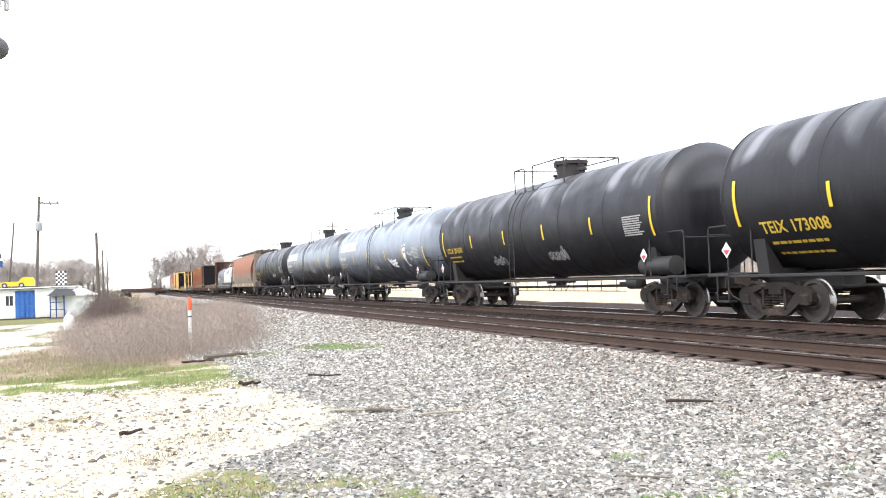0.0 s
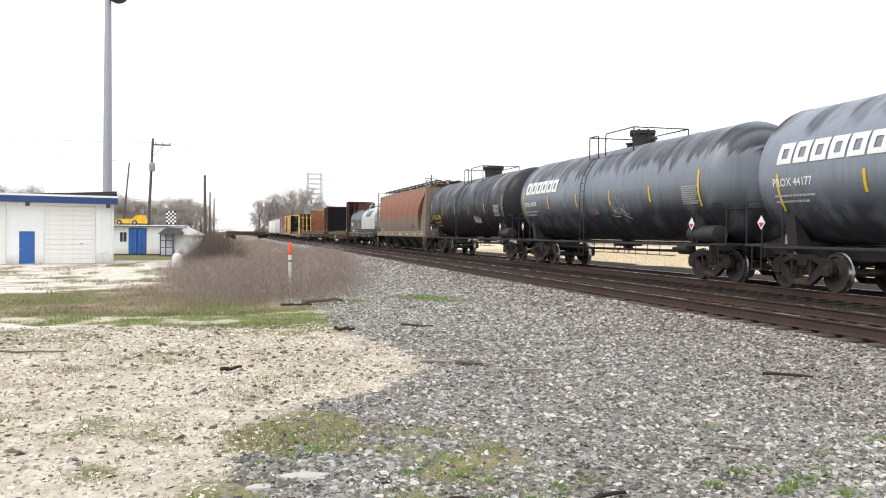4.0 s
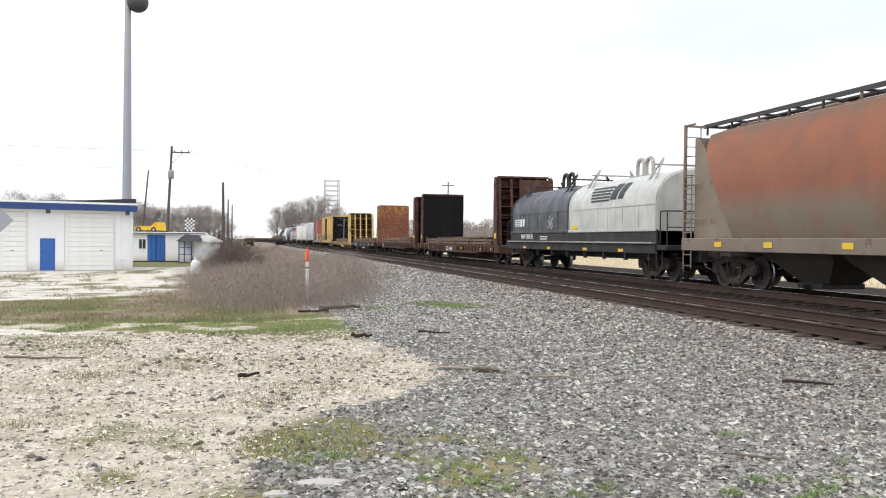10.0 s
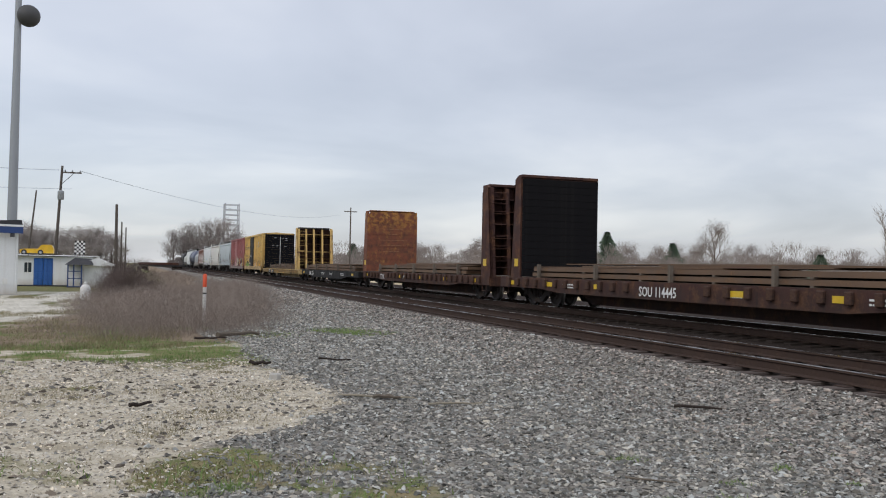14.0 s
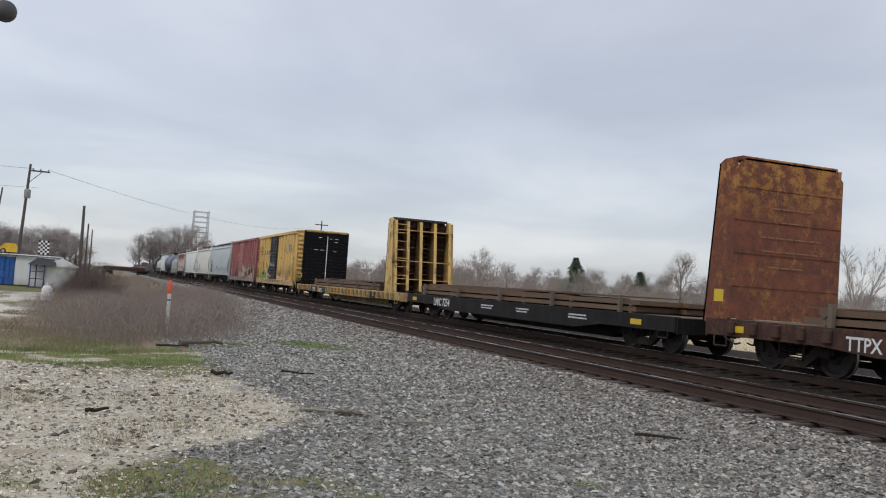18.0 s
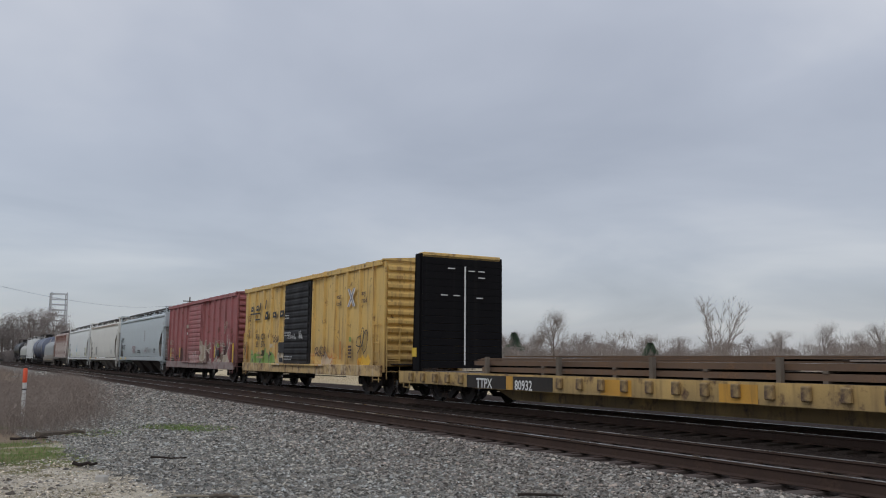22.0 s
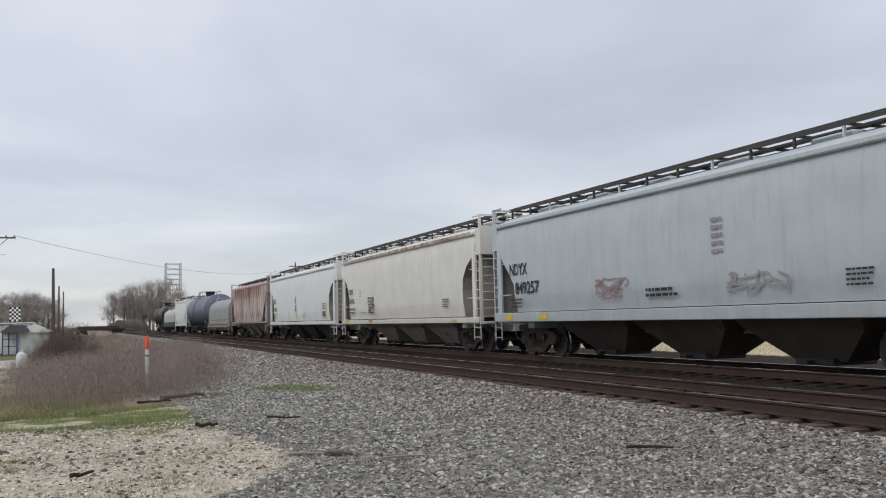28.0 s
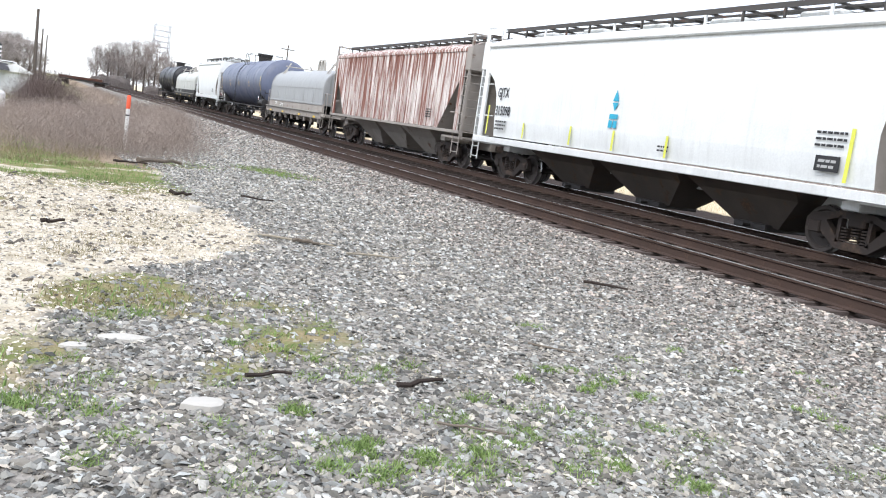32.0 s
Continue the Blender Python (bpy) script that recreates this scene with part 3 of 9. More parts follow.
# ---- building kit ----
class Shell:
    """Gathers vertices and faces of one mesh."""

    def __init__(self):
        self.v, self.f = [], []

    def add(self, verts, faces):
        k = len(self.v)
        self.v.extend(verts)
        self.f.extend([tuple(i + k for i in f) for f in faces])
        return self

    def box(self, x0, x1, y0, y1, z0, z1, c=0.0):
        """A block; c chamfers its edges."""
        if c <= 0:
            v = [(x, y, z) for z in (z0, z1) for y in (y0, y1) for x in (x0, x1)]
            return self.add(v, [(0, 2, 3, 1), (4, 5, 7, 6), (0, 1, 5, 4), (2, 6, 7, 3), (0, 4, 6, 2), (1, 3, 7, 5)])
        bm = bmesh.new()
        bmesh.ops.create_cube(bm, size=1.0)
        for q in bm.verts:
            q.co = Vector((x0 + (q.co.x + 0.5) * (x1 - x0), y0 + (q.co.y + 0.5) * (y1 - y0), z0 + (q.co.z + 0.5) * (z1 - z0)))
        bmesh.ops.bevel(bm, geom=list(bm.edges), offset=c, segments=1, affect="EDGES", profile=0.5)
        bm.verts.index_update()
        v, f = [tuple(q.co) for q in bm.verts], [tuple(q.index for q in face.verts) for face in bm.faces]
        bm.free()
        return self.add(v, f)

    def tube(self, a, b, r, n=8, r2=None, caps=True):
        """A round bar from a to b."""
        a, b = Vector(a), Vector(b)
        d = (b - a).normalized()
        u = d.orthogonal().normalized()
        w = d.cross(u)
        r2 = r if r2 is None else r2
        v = []
        for p, q in ((a, r), (b, r2)):
            for i in range(n):
                t = 2 * math.pi * i / n
                v.append(tuple(p + (u * math.cos(t) + w * math.sin(t)) * q))
        f = [(i, (i + 1) % n, n + (i + 1) % n, n + i) for i in range(n)]
        if caps:
            f += [tuple(range(n - 1, -1, -1)), tuple(range(n, 2 * n))]
        return self.add(v, f)

    def path(self, points, r, n=6):
        """A bent bar through the points."""
        for a, b in zip(points, points[1:]):
            self.tube(a, b, r, n)
        return self

    def prism(self, outline, axis, a, b):
        """An outline (two coordinates, anticlockwise) drawn out along an axis from a to b."""
        def at(p, q):
            return {"x": (q, p[0], p[1]), "y": (p[0], q, p[1]), "z": (p[0], p[1], q)}[axis]
        k = len(outline)
        v = [at(p, a) for p in outline] + [at(p, b) for p in outline]
        f = [(i, (i + 1) % k, k + (i + 1) % k, k + i) for i in range(k)]
        return self.add(v, f + [tuple(range(k - 1, -1, -1)), tuple(range(k, 2 * k))])

    def lathe(self, profile, n=32, axis="y", at=(0, 0, 0), caps=True):
        """A profile of (place along the axis, radius) turned round it."""
        v = []
        for s, r in profile:
            for i in range(n):
                t = 2 * math.pi * i / n
                c, d = r * math.cos(t), r * math.sin(t)
                q = {"y": (c, s, d), "z": (c, d, s), "x": (s, c, d)}[axis]
                v.append((q[0] + at[0], q[1] + at[1], q[2] + at[2]))
        f = []
        for j in range(len(profile) - 1):
            for i in range(n):
                f.append((j * n + i, j * n + (i + 1) % n, (j + 1) * n + (i + 1) % n, (j + 1) * n + i))
        if caps:
            f += [tuple(range(n - 1, -1, -1)), tuple(range((len(profile) - 1) * n, len(profile) * n))]
        return self.add(v, f)

    def mesh(self, name, material, smooth=None):
        me = bpy.data.meshes.new(name)
        me.from_pydata(self.v, [], self.f)
        bm = bmesh.new()
        bm.from_mesh(me)
        bmesh.ops.recalc_face_normals(bm, faces=bm.faces)
        bm.to_mesh(me)
        bm.free()
        if material:
            me.materials.append(material)
        if smooth is not None:
            me.shade_smooth()
            me.set_sharp_from_angle(angle=radians(smooth))
        return me


def part(name, shell, material, parent, label="", smooth=None, at=None):
    """One mesh under a thing or a part."""
    me = shell.mesh(name, material, smooth) if isinstance(shell, Shell) else shell
    ob = new(name, me)
    ob.parent = parent
    if at:
        ob.location = at
    if label:
        ob["label"] = label
    return ob


def thing(name, label, category, group="", kind="", at=(0, 0, 0), mesh=None):
    """A top-level thing: an Empty at its base, or one mesh."""
    ob = new(name, mesh)
    ob.location = at
    return tagged(ob, label, category, group, kind)


def letters(text, size, wide=1.0):
    """Flat outlines of text as vertices (u, v) and faces, from the built-in font; u starts at 0."""
    data = bpy.data.curves.new("letters", "FONT")
    data.body, data.size, data.resolution_u, data.offset = text, size, 2, 0.02 * size
    ob = bpy.data.objects.new("letters", data)
    me = bpy.data.meshes.new_from_object(ob)
    v, f = [(q.co.x * wide, q.co.y) for q in me.vertices], [tuple(p.vertices) for p in me.polygons]
    bpy.data.objects.remove(ob)
    bpy.data.curves.remove(data)
    bpy.data.meshes.remove(me)
    return v, f


def bars(rows, width, line, gap, ragged=0.25, seed=1):
    """Lines of writing that cannot be read, as plain bars."""
    rnd = random.Random(seed)
    v, f = [], []
    for i in range(rows):
        z, u = -i * (line + gap), 0.0
        while u < width * (1 - ragged * rnd.random()):
            w = min(width - u, line * (1.2 + 2.2 * rnd.random()))
            k = len(v)
            v += [(u, z), (u + w, z), (u + w, z + line), (u, z + line)]
            f.append((k, k + 1, k + 2, k + 3))
            u += w + line * 0.45
    return v, f


def on_side(flat, y, z, x):
    """Lays flat writing on a car's near side (it reads towards -y); each stroke lies a hair above the one before."""
    v, f = flat
    lift = 0.00006 if len(v) == 4 * len(f) else 0.0
    return Shell().add([(x - lift * (k // 4), y - a, z + b) for k, (a, b) in enumerate(v)], [tuple(reversed(q)) for q in f])


def strips(flat):
    """Cuts tall flat pieces into strips."""
    v, f = [tuple(p) for p in flat[0]], []
    for q in flat[1]:
        zs = [v[k][1] for k in q]
        n = math.ceil((max(zs) - min(zs)) / 0.10)
        if len(q) != 4 or n < 2:
            f.append(tuple(q))
            continue
        low = min(range(4), key=lambda k: zs[k] + zs[(k + 1) % 4])
        a, b, c, d = (q[(low + k) % 4] for k in range(4))
        last = (a, b)
        for k in range(1, n + 1):
            if k == n:
                new_pair = (d, c)
            else:
                w = k / n
                v.append((v[a][0] + (v[d][0] - v[a][0]) * w, v[a][1] + (v[d][1] - v[a][1]) * w))
                v.append((v[b][0] + (v[c][0] - v[b][0]) * w, v[b][1] + (v[c][1] - v[b][1]) * w))
                new_pair = (len(v) - 2, len(v) - 1)
            f.append((last[0], last[1], new_pair[1], new_pair[0]))
            last = new_pair
    return v, f


def on_tank(flat, y, z, r, zc, out=0.006):
    """Lays flat writing on a tank's round near side."""
    v, f = strips(flat)
    s = Shell()
    lift = 0.00006 if len(flat[0]) == 4 * len(flat[1]) else 0.0
    for k, (a, b) in enumerate(v):
        t = math.asin(max(-0.95, min(0.95, (z - zc) / r))) + b / r
        q = r + out + lift * min(k // 4, len(flat[1]))
        s.v.append((-q * math.cos(t), y - a, zc + q * math.sin(t)))
    s.f = [tuple(reversed(q)) for q in f]
    return s


# ---- ground, tracks ----
def ease(a):
    a = min(1.0, max(0.0, a))
    return a * a * (3 - 2 * a)


def ground_z(x, y):
    """The lie of the land: level by the camera, falling to the yard, raised under the tracks."""
    drop = -0.55 * ease((y - 14) / 32) * ease((7.5 - x) / 5)
    t = ease((x - 6.5) / 1.6)
    z = drop * (1 - t) + 0.222 * t
    z += 0.045 * ease((x - 7.4) / 0.6) * (1 - ease((x - 8.10) / 0.2))      # the ballast shoulder over the tie ends
    t = ease((x - 17.3) / 4)
    return z * (1 - t) - 0.35 * t


def bumps(x, y):
    """Small unevenness of the gravel and dirt."""
    if not (-8 < x < 8 and y < 60):
        return 0.0
    return 0.03 * noise.noise(Vector((x * 0.9, y * 0.9, 0))) + 0.010 * noise.noise(Vector((x * 4, y * 4, 5)))


def patch(x, y, cx, cy, rx, ry, turn=0.0):
    """1 inside an ellipse, falling to 0 outside it."""
    c, s = math.cos(radians(turn)), math.sin(radians(turn))
    u, v = (x - cx) * c + (y - cy) * s, -(x - cx) * s + (y - cy) * c
    d = math.hypot(u / rx, v / ry)
    return min(1.0, max(0.0, 1.6 - d))


def cover(x, y):
    """How much dirt, lane, straw, dead weed, grass and track bed lies at a place."""
    n1 = noise.noise(Vector((x * 0.35, y * 0.35, 3.1)))
    n2 = noise.noise(Vector((x * 1.1, y * 1.1, 7.7)))
    n3 = noise.noise(Vector((x * 2.6, y * 2.6, 1.7)))
    # the pale dirt: a tongue that narrows towards the camera, closed by grass behind
    edge = float(np.interp(y, (4.0, 5.5, 6.5, 7.4, 8.4, 9.2, 10.0, 10.8, 12.2, 14.2, 16.0), (-0.4, -0.15, 0.05, 0.3, 0.8, 1.8, 2.25, 2.55, 2.35, 2.1, 1.6)))
    back = float(np.interp(x, (-4.0, -2.4, -1.3, -0.4, 0.8, 2.0), (15.4, 16.0, 16.0, 14.6, 14.4, 14.1)))
    dirt = min(1.0, max(0.0, 0.5 + min((edge + 0.22 * n1 + 0.30 * n3 - x) / 0.75, (back - y + 0.5 * n1 + 0.3 * n3) / 0.8)))
    if x < 2.2 and y > 13:
        dirt = max(dirt, min(1.0, max(0.0, 0.5 + min((1.9 + 0.4 * n1 - x) / 0.8, (21.0 - y) / 1.5))))
    dirt *= 1.0 - 0.6 * max(0.0, n2) * (1 if y > 12.5 else 0.6)
    lane = min(1.0, max(0.0, min((-2.2 - x) / 0.4, 1.25 - abs(y - 16.3) / max(0.2, min(0.9, 0.6 * (-2.2 - x))))))
    yard = min(1.0, max(0.0, min((y - 24) / 2.5, (-1.2 - 0.05 * (y - 24) - x + 0.8 * n1) / 0.8, (70 - y) / 6)))
    lane = max(lane, yard * min(1.0, 0.74 + 0.7 * n1 + 0.45 * n2), 0.95 if (x < -2 - 0.12 * (y - 60) and 62 < y < 78 and x > -9) else 0.0)
    grass = max(0.95 * min(1.0, max(0.0, min((y - back - 0.1 - 0.5 * n1 + 0.6 * n3) / 0.8, (20.6 - y) / 1.0, (2.5 - x) / 0.6))) * (0.52 + 0.26 * ease((x + 3.2) / 2.4) + 0.8 * n2 + 0.6 * n3),
                1.3 * patch(x, y, 5.3, 22.4, 0.55, 1.5, 25), patch(x, y, 3.0, 22.0, 1.0, 1.3) * 0.55)
    if dirt > 0.4 and 7 < y < 16:
        n4 = noise.noise(Vector((x * 0.55, y * 0.8, 21.0)))
        grass = max(grass, min(0.62, 0.02 + 0.75 * n4 + 0.45 * n3 + 0.30 * ease((y - 13.0) / 1.6)))
    # matted weeds at the dirt's near end, thinning into the gravel
    mats = max(patch(x, y, 0.55, 7.0, 0.55, 1.05, -12), 0.9 * patch(x, y, -0.9, 6.4, 0.40, 0.25), 0.62 * patch(x, y, 1.7, 6.4, 0.9, 1.2, 20), 0.7 * patch(x, y, 0.4, 5.3, 1.0, 0.7))
    if y < 10.5:
        grass = max(grass, min(0.85, mats * (0.70 + 0.9 * n2 + 0.6 * n3)))
    if 24 < y < 70 and x < -1:
        grass = max(grass, 0.26 - 0.8 * n1 - 0.5 * n2)
    if y > 46 and x < 3:
        grass = max(grass, 0.8 if (y > 70 or x < -18) else 0.55 * max(0, n1 + 0.4))
    dead = patch(x, y, 1.2, 31.0, 4.4, 12.5, -6) if y > 19.5 else 0.0
    if 19.0 < y < 27 and x < 2.0:
        dead = max(dead, 0.72 + 0.5 * n1 + 0.2 * n3)
        grass = max(grass, 0.45 - 0.8 * n1 + 0.5 * n2)
    straw = ease((x - 26.2 - 1.0 * n1) / 1.2)
    far = ease((y - 70) / 40) if x < 5 else 0.0
    dead = max(dead, 0.8 * far)
    if y > 44 and -2.0 < x < 6.4:
        dead = max(dead, 0.9 * ease((y - 44) / 6))
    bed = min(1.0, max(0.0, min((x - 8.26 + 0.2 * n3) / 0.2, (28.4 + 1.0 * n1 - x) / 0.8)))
    return dirt, lane, straw, dead, grass, bed


def spread(fine0, fine1, step, low, high, grow):
    """Grid lines: even between fine0 and fine1, ever wider outside."""
    out = list(np.arange(fine0, fine1 + 1e-6, step))
    s, q = step, fine1
    while q < high:
        s *= grow
        q += s
        out.append(min(q, high))
    s, q = step, fine0
    while q > low:
        s *= grow
        q -= s
        out.insert(0, max(q, low))
    return out


def build_ground():
    xs, ys = spread(-4.0, 8.6, 0.14, -2500, 2500, 1.16), spread(2.0, 26.0, 0.16, -400, 3500, 1.09)
    nx, ny = len(xs), len(ys)
    v, covers = [], []
    for y in ys:
        for x in xs:
            v.append((x, y, ground_z(x, y) + bumps(x, y)))
            covers.append(cover(x, y))
    f = [(j * nx + i, j * nx + i + 1, (j + 1) * nx + i + 1, (j + 1) * nx + i) for j in range(ny - 1) for i in range(nx - 1)]
    me = bpy.data.meshes.new("ground")
    me.from_pydata(v, [], f)
    for k, name in enumerate(("dirt", "lane", "straw", "dead", "grass", "bed")):
        a = me.attributes.new(name, "FLOAT", "POINT")
        a.data.foreach_set("value", [c[k] for c in covers])
    me.materials.append(M_GROUND)
    me.shade_smooth()
    thing("ground", "grey gravel with pale dirt, weeds and spring grass", "ground", kind="structure", mesh=me)


build_ground()




def rail_mesh(name, y0, y1):
    s = Shell()
    out = [(-0.075, 0.0), (0.075, 0.0), (0.075, 0.012), (0.012, 0.03), (0.012, 0.125), (0.036, 0.14), (0.036, 0.168), (-0.036, 0.168), (-0.036, 0.14), (-0.012, 0.125), (-0.012, 0.03), (-0.075, 0.012)]
    s.prism(out, "y", y0, y1)
    return s.mesh(name, M_RAIL_SIDE)


RAIL_BODY = rail_mesh("rail", -60, 1400)
RAIL_HEAD = Shell().box(-0.030, 0.030, -60, 1400, 0.168, 0.172).mesh("rail_head", M_RAIL_TOP)
TIE = Shell().box(-1.30, 1.30, -0.11, 0.11, -0.17, 0.0, 0.012).mesh("tie", M_TIE)
BLEACHED_TIE = Shell().box(-1.30, 1.30, -0.11, 0.11, -0.17, 0.0, 0.012).mesh("tie", M_TIE_PALE)
PLATE = Shell().box(-0.17, 0.17, -0.09, 0.09, 0.0, 0.012, 0.004).mesh("tie_plate", M_RAIL_SIDE)


def railway(name, label, xc, count, far_y, tie):
    track = thing(name, label, "railway track", kind="structure", at=(xc, 0, RAIL_TOP - 0.172))
    for side in (-1, 1):
        r = part("rail", RAIL_BODY, None, track, at=(side * GAUGE / 2, 0, 0))
        part("rail_head", RAIL_HEAD, None, r, "bright worn rail head")
    rnd = random.Random(int(xc))
    for i in range(count):
        y = 2.0 + i * 0.53
        t = part("tie", tie, None, track, at=(rnd.uniform(-0.05, 0.05), y + rnd.uniform(-0.03, 0.03), -0.012 + rnd.uniform(-0.012, 0.0)))
        t.rotation_euler.z = rnd.uniform(-0.012, 0.012)
        if i < 60:
            for side in (-1, 1):
                part("tie_plate", PLATE, None, t, at=(side * GAUGE / 2, 0, 0.002))
    s = Shell()
    y = 2.0 + count * 0.53
    while y < far_y:
        s.box(-1.30, 1.30, y - 0.11, y + 0.11, -0.18, -0.01)
        y += 0.53
    part("far_ties", s, M_TIE, track)["kind"] = "stuff"
    return track


railway("track_1", "empty track of rusty rails on dark ties", NEAR_TRACK, 250, 300, BLEACHED_TIE)
railway("track_2", "train-bearing track of worn rails on dark ties", FAR_TRACK, 120, 300, TIE)


# loose stones, joined: thick near the camera, thinning with distance
def stone_field(name, label, material, count, place, size, seed):
    rng = np.random.default_rng(seed)
    base = np.array([(1, 0, 0), (-1, 0, 0), (0, 1, 0), (0, -1, 0), (0, 0, 1), (0.62, 0.62, 0.5), (-0.62, -0.55, 0.45)], float) - np.array([0, 0, 0.25])
    faces = np.array([(5, 4, 0), (5, 2, 4), (5, 0, 2), (2, 1, 4), (6, 4, 1), (6, 3, 4), (6, 1, 3), (3, 0, 4)])
    spots = [p for p in (place(rng) for _ in range(count)) if p is not None]
    k = len(spots)
    pts = np.array([(x, y, ground_z(x, y) + bumps(x, y)) for x, y in spots])
    r = size * (0.5 + rng.random(k) ** 2.6 * 1.5) * (1 + 0.028 * np.maximum(0, pts[:, 1] - 9))
    jit = base[None] * (0.72 + 0.56 * rng.random((k, 7, 1))) + 0.14 * rng.standard_normal((k, 7, 3))
    jit *= np.stack([0.85 + 0.8 * rng.random(k), 0.6 + 0.5 * rng.random(k), 0.5 + 0.45 * rng.random(k)], -1)[:, None, :]
    a = rng.random(k) * 6.2832
    b = rng.normal(0, 0.35, k)
    x, y, z = jit[:, :, 0], jit[:, :, 1], jit[:, :, 2]
    y, z = y * np.cos(b)[:, None] - z * np.sin(b)[:, None], y * np.sin(b)[:, None] + z * np.cos(b)[:, None]
    x, y = x * np.cos(a)[:, None] - y * np.sin(a)[:, None], x * np.sin(a)[:, None] + y * np.cos(a)[:, None]
    v = np.stack([x, y, z], -1) * r[:, None, None] + pts[:, None, :] + np.array([0, 0, 0.22]) * r[:, None, None]
    f = (faces[None] + 7 * np.arange(k)[:, None, None]).reshape(-1, 3)
    me = bpy.data.meshes.new(name)
    me.vertices.add(k * 7)
    me.vertices.foreach_set("co", v.reshape(-1))
    me.loops.add(len(f) * 3)
    me.loops.foreach_set("vertex_index", f.reshape(-1))
    me.polygons.add(len(f))
    me.polygons.foreach_set("loop_start", np.arange(len(f)) * 3)
    me.update(calc_edges=True)
    me.validate()
    me.shade_flat()
    me.materials.append(material)
    thing(name, label, "gravel", kind="stuff", mesh=me)


def gravel_spot(rng):
    y = 2.3 + 36 * rng.random() ** 1.9
    x = rng.uniform(-1.2, 8.15) if y < 14 else rng.uniform(1.5, 8.15)
    if rng.random() < 0.75 * ease((x - 6.6 - 0.8 * noise.noise(Vector((x, y * 0.5, 2.0)))) / 1.4):
        return None
    c = cover(x, y)
    if c[0] > 0.42 and rng.random() < 0.965 or c[4] > 0.5 and rng.random() < 0.72:
        return None
    return x, y


def chip_spot(rng):
    y = 4.5 + 11.5 * rng.random() ** 1.2
    x = rng.uniform(-5.5, 2.9)
    c = cover(x, y)
    return (x, y) if c[0] > 0.35 else None


def shoulder_spot(rng):
    # browner, oil-darkened ballast that thickens towards the ties
    y = 4.0 + 62 * rng.random() ** 1.8
    x = 8.36 - 2.8 * rng.random() ** 1.8
    return (x, y) if x < 8.12 + 0.2 * noise.noise(Vector((3.0, y * 1.9, 6.0))) or rng.random() < 0.25 else None


stone_field("shoulder_ballast", "rust-browned ballast stones banked against the tie ends", M_BROWN_STONES, 58000, shoulder_spot, 0.0185, 10)
stone_field("ballast_stones", "loose angular grey ballast stones", M_STONES, 222000, gravel_spot, 0.0168, 5)
def far_spot(rng):
    y = 32 + 62 * rng.random() ** 1.25
    left = 4.0 + 0.12 * (y - 27) if y < 60 else 7.0 - 0.05 * (y - 60)
    x = rng.uniform(left, 8.3)
    return x, y


stone_field("far_ballast_stones", "grey ballast stones along the far line", M_STONES, 15000, far_spot, 0.0195, 9)
def clod_spot(rng):
    y = 5.5 + 10.5 * rng.random() ** 1.2
    x = rng.uniform(-6, 2.6)
    return (x, y) if cover(x, y)[0] > 0.3 and rng.random() < 0.6 + noise.noise(Vector((x * 0.6, y * 0.6, 15.0))) else None


stone_field("dirt_clods", "dark clods and stones lying on pale dirt", M_CLODS, 3000, clod_spot, 0.022, 8)
stone_field("limestone_chips", "pale limestone chips trodden into dirt", M_CHIPS, 40000, chip_spot, 0.0125, 6)


# ---- rolling stock: local x across (the near side is -x), y along (the leading end is -y), z above the rail heads ----
WHEEL_R = 0.44


def wheelset_mesh():
    s = Shell()
    for side in (-1, 1):
        x = side * 0.715
        prof = [(-0.10, 0.06), (-0.10, 0.16), (-0.05, 0.19), (-0.03, 0.34), (-0.07, 0.37), (-0.07, WHEEL_R - 0.005), (0.035, WHEEL_R), (0.05, WHEEL_R + 0.025),
                (0.075, WHEEL_R + 0.025), (0.075, 0.37), (0.03, 0.34), (0.01, 0.19), (0.075, 0.16), (0.075, 0.06)]
        s.lathe([(x - side * q, r) for q, r in prof], 28, "x")
        s.tube((side * 0.80, 0, 0), (side * 1.02, 0, 0), 0.095, 14)
        s.tube((side * 1.02, 0, 0), (side * 1.045, 0, 0), 0.06, 8)
        for i in range(3):
            t = 2 * math.pi * i / 3
            s.tube((side * 1.02, 0.06 * math.cos(t), 0.06 * math.sin(t)), (side * 1.04, 0.06 * math.cos(t), 0.06 * math.sin(t)), 0.016, 6)
    s.tube((-0.85, 0, 0), (0.85, 0, 0), 0.085, 12)
    me = s.mesh("wheelset", M_WHEEL, 35)
    me.materials.append(M_TREAD)
    for p in me.polygons:
        if math.hypot(p.center.y, p.center.z) > WHEEL_R * 0.955 and abs(p.center.x) > 0.6:
            p.material_index = 1
    return me


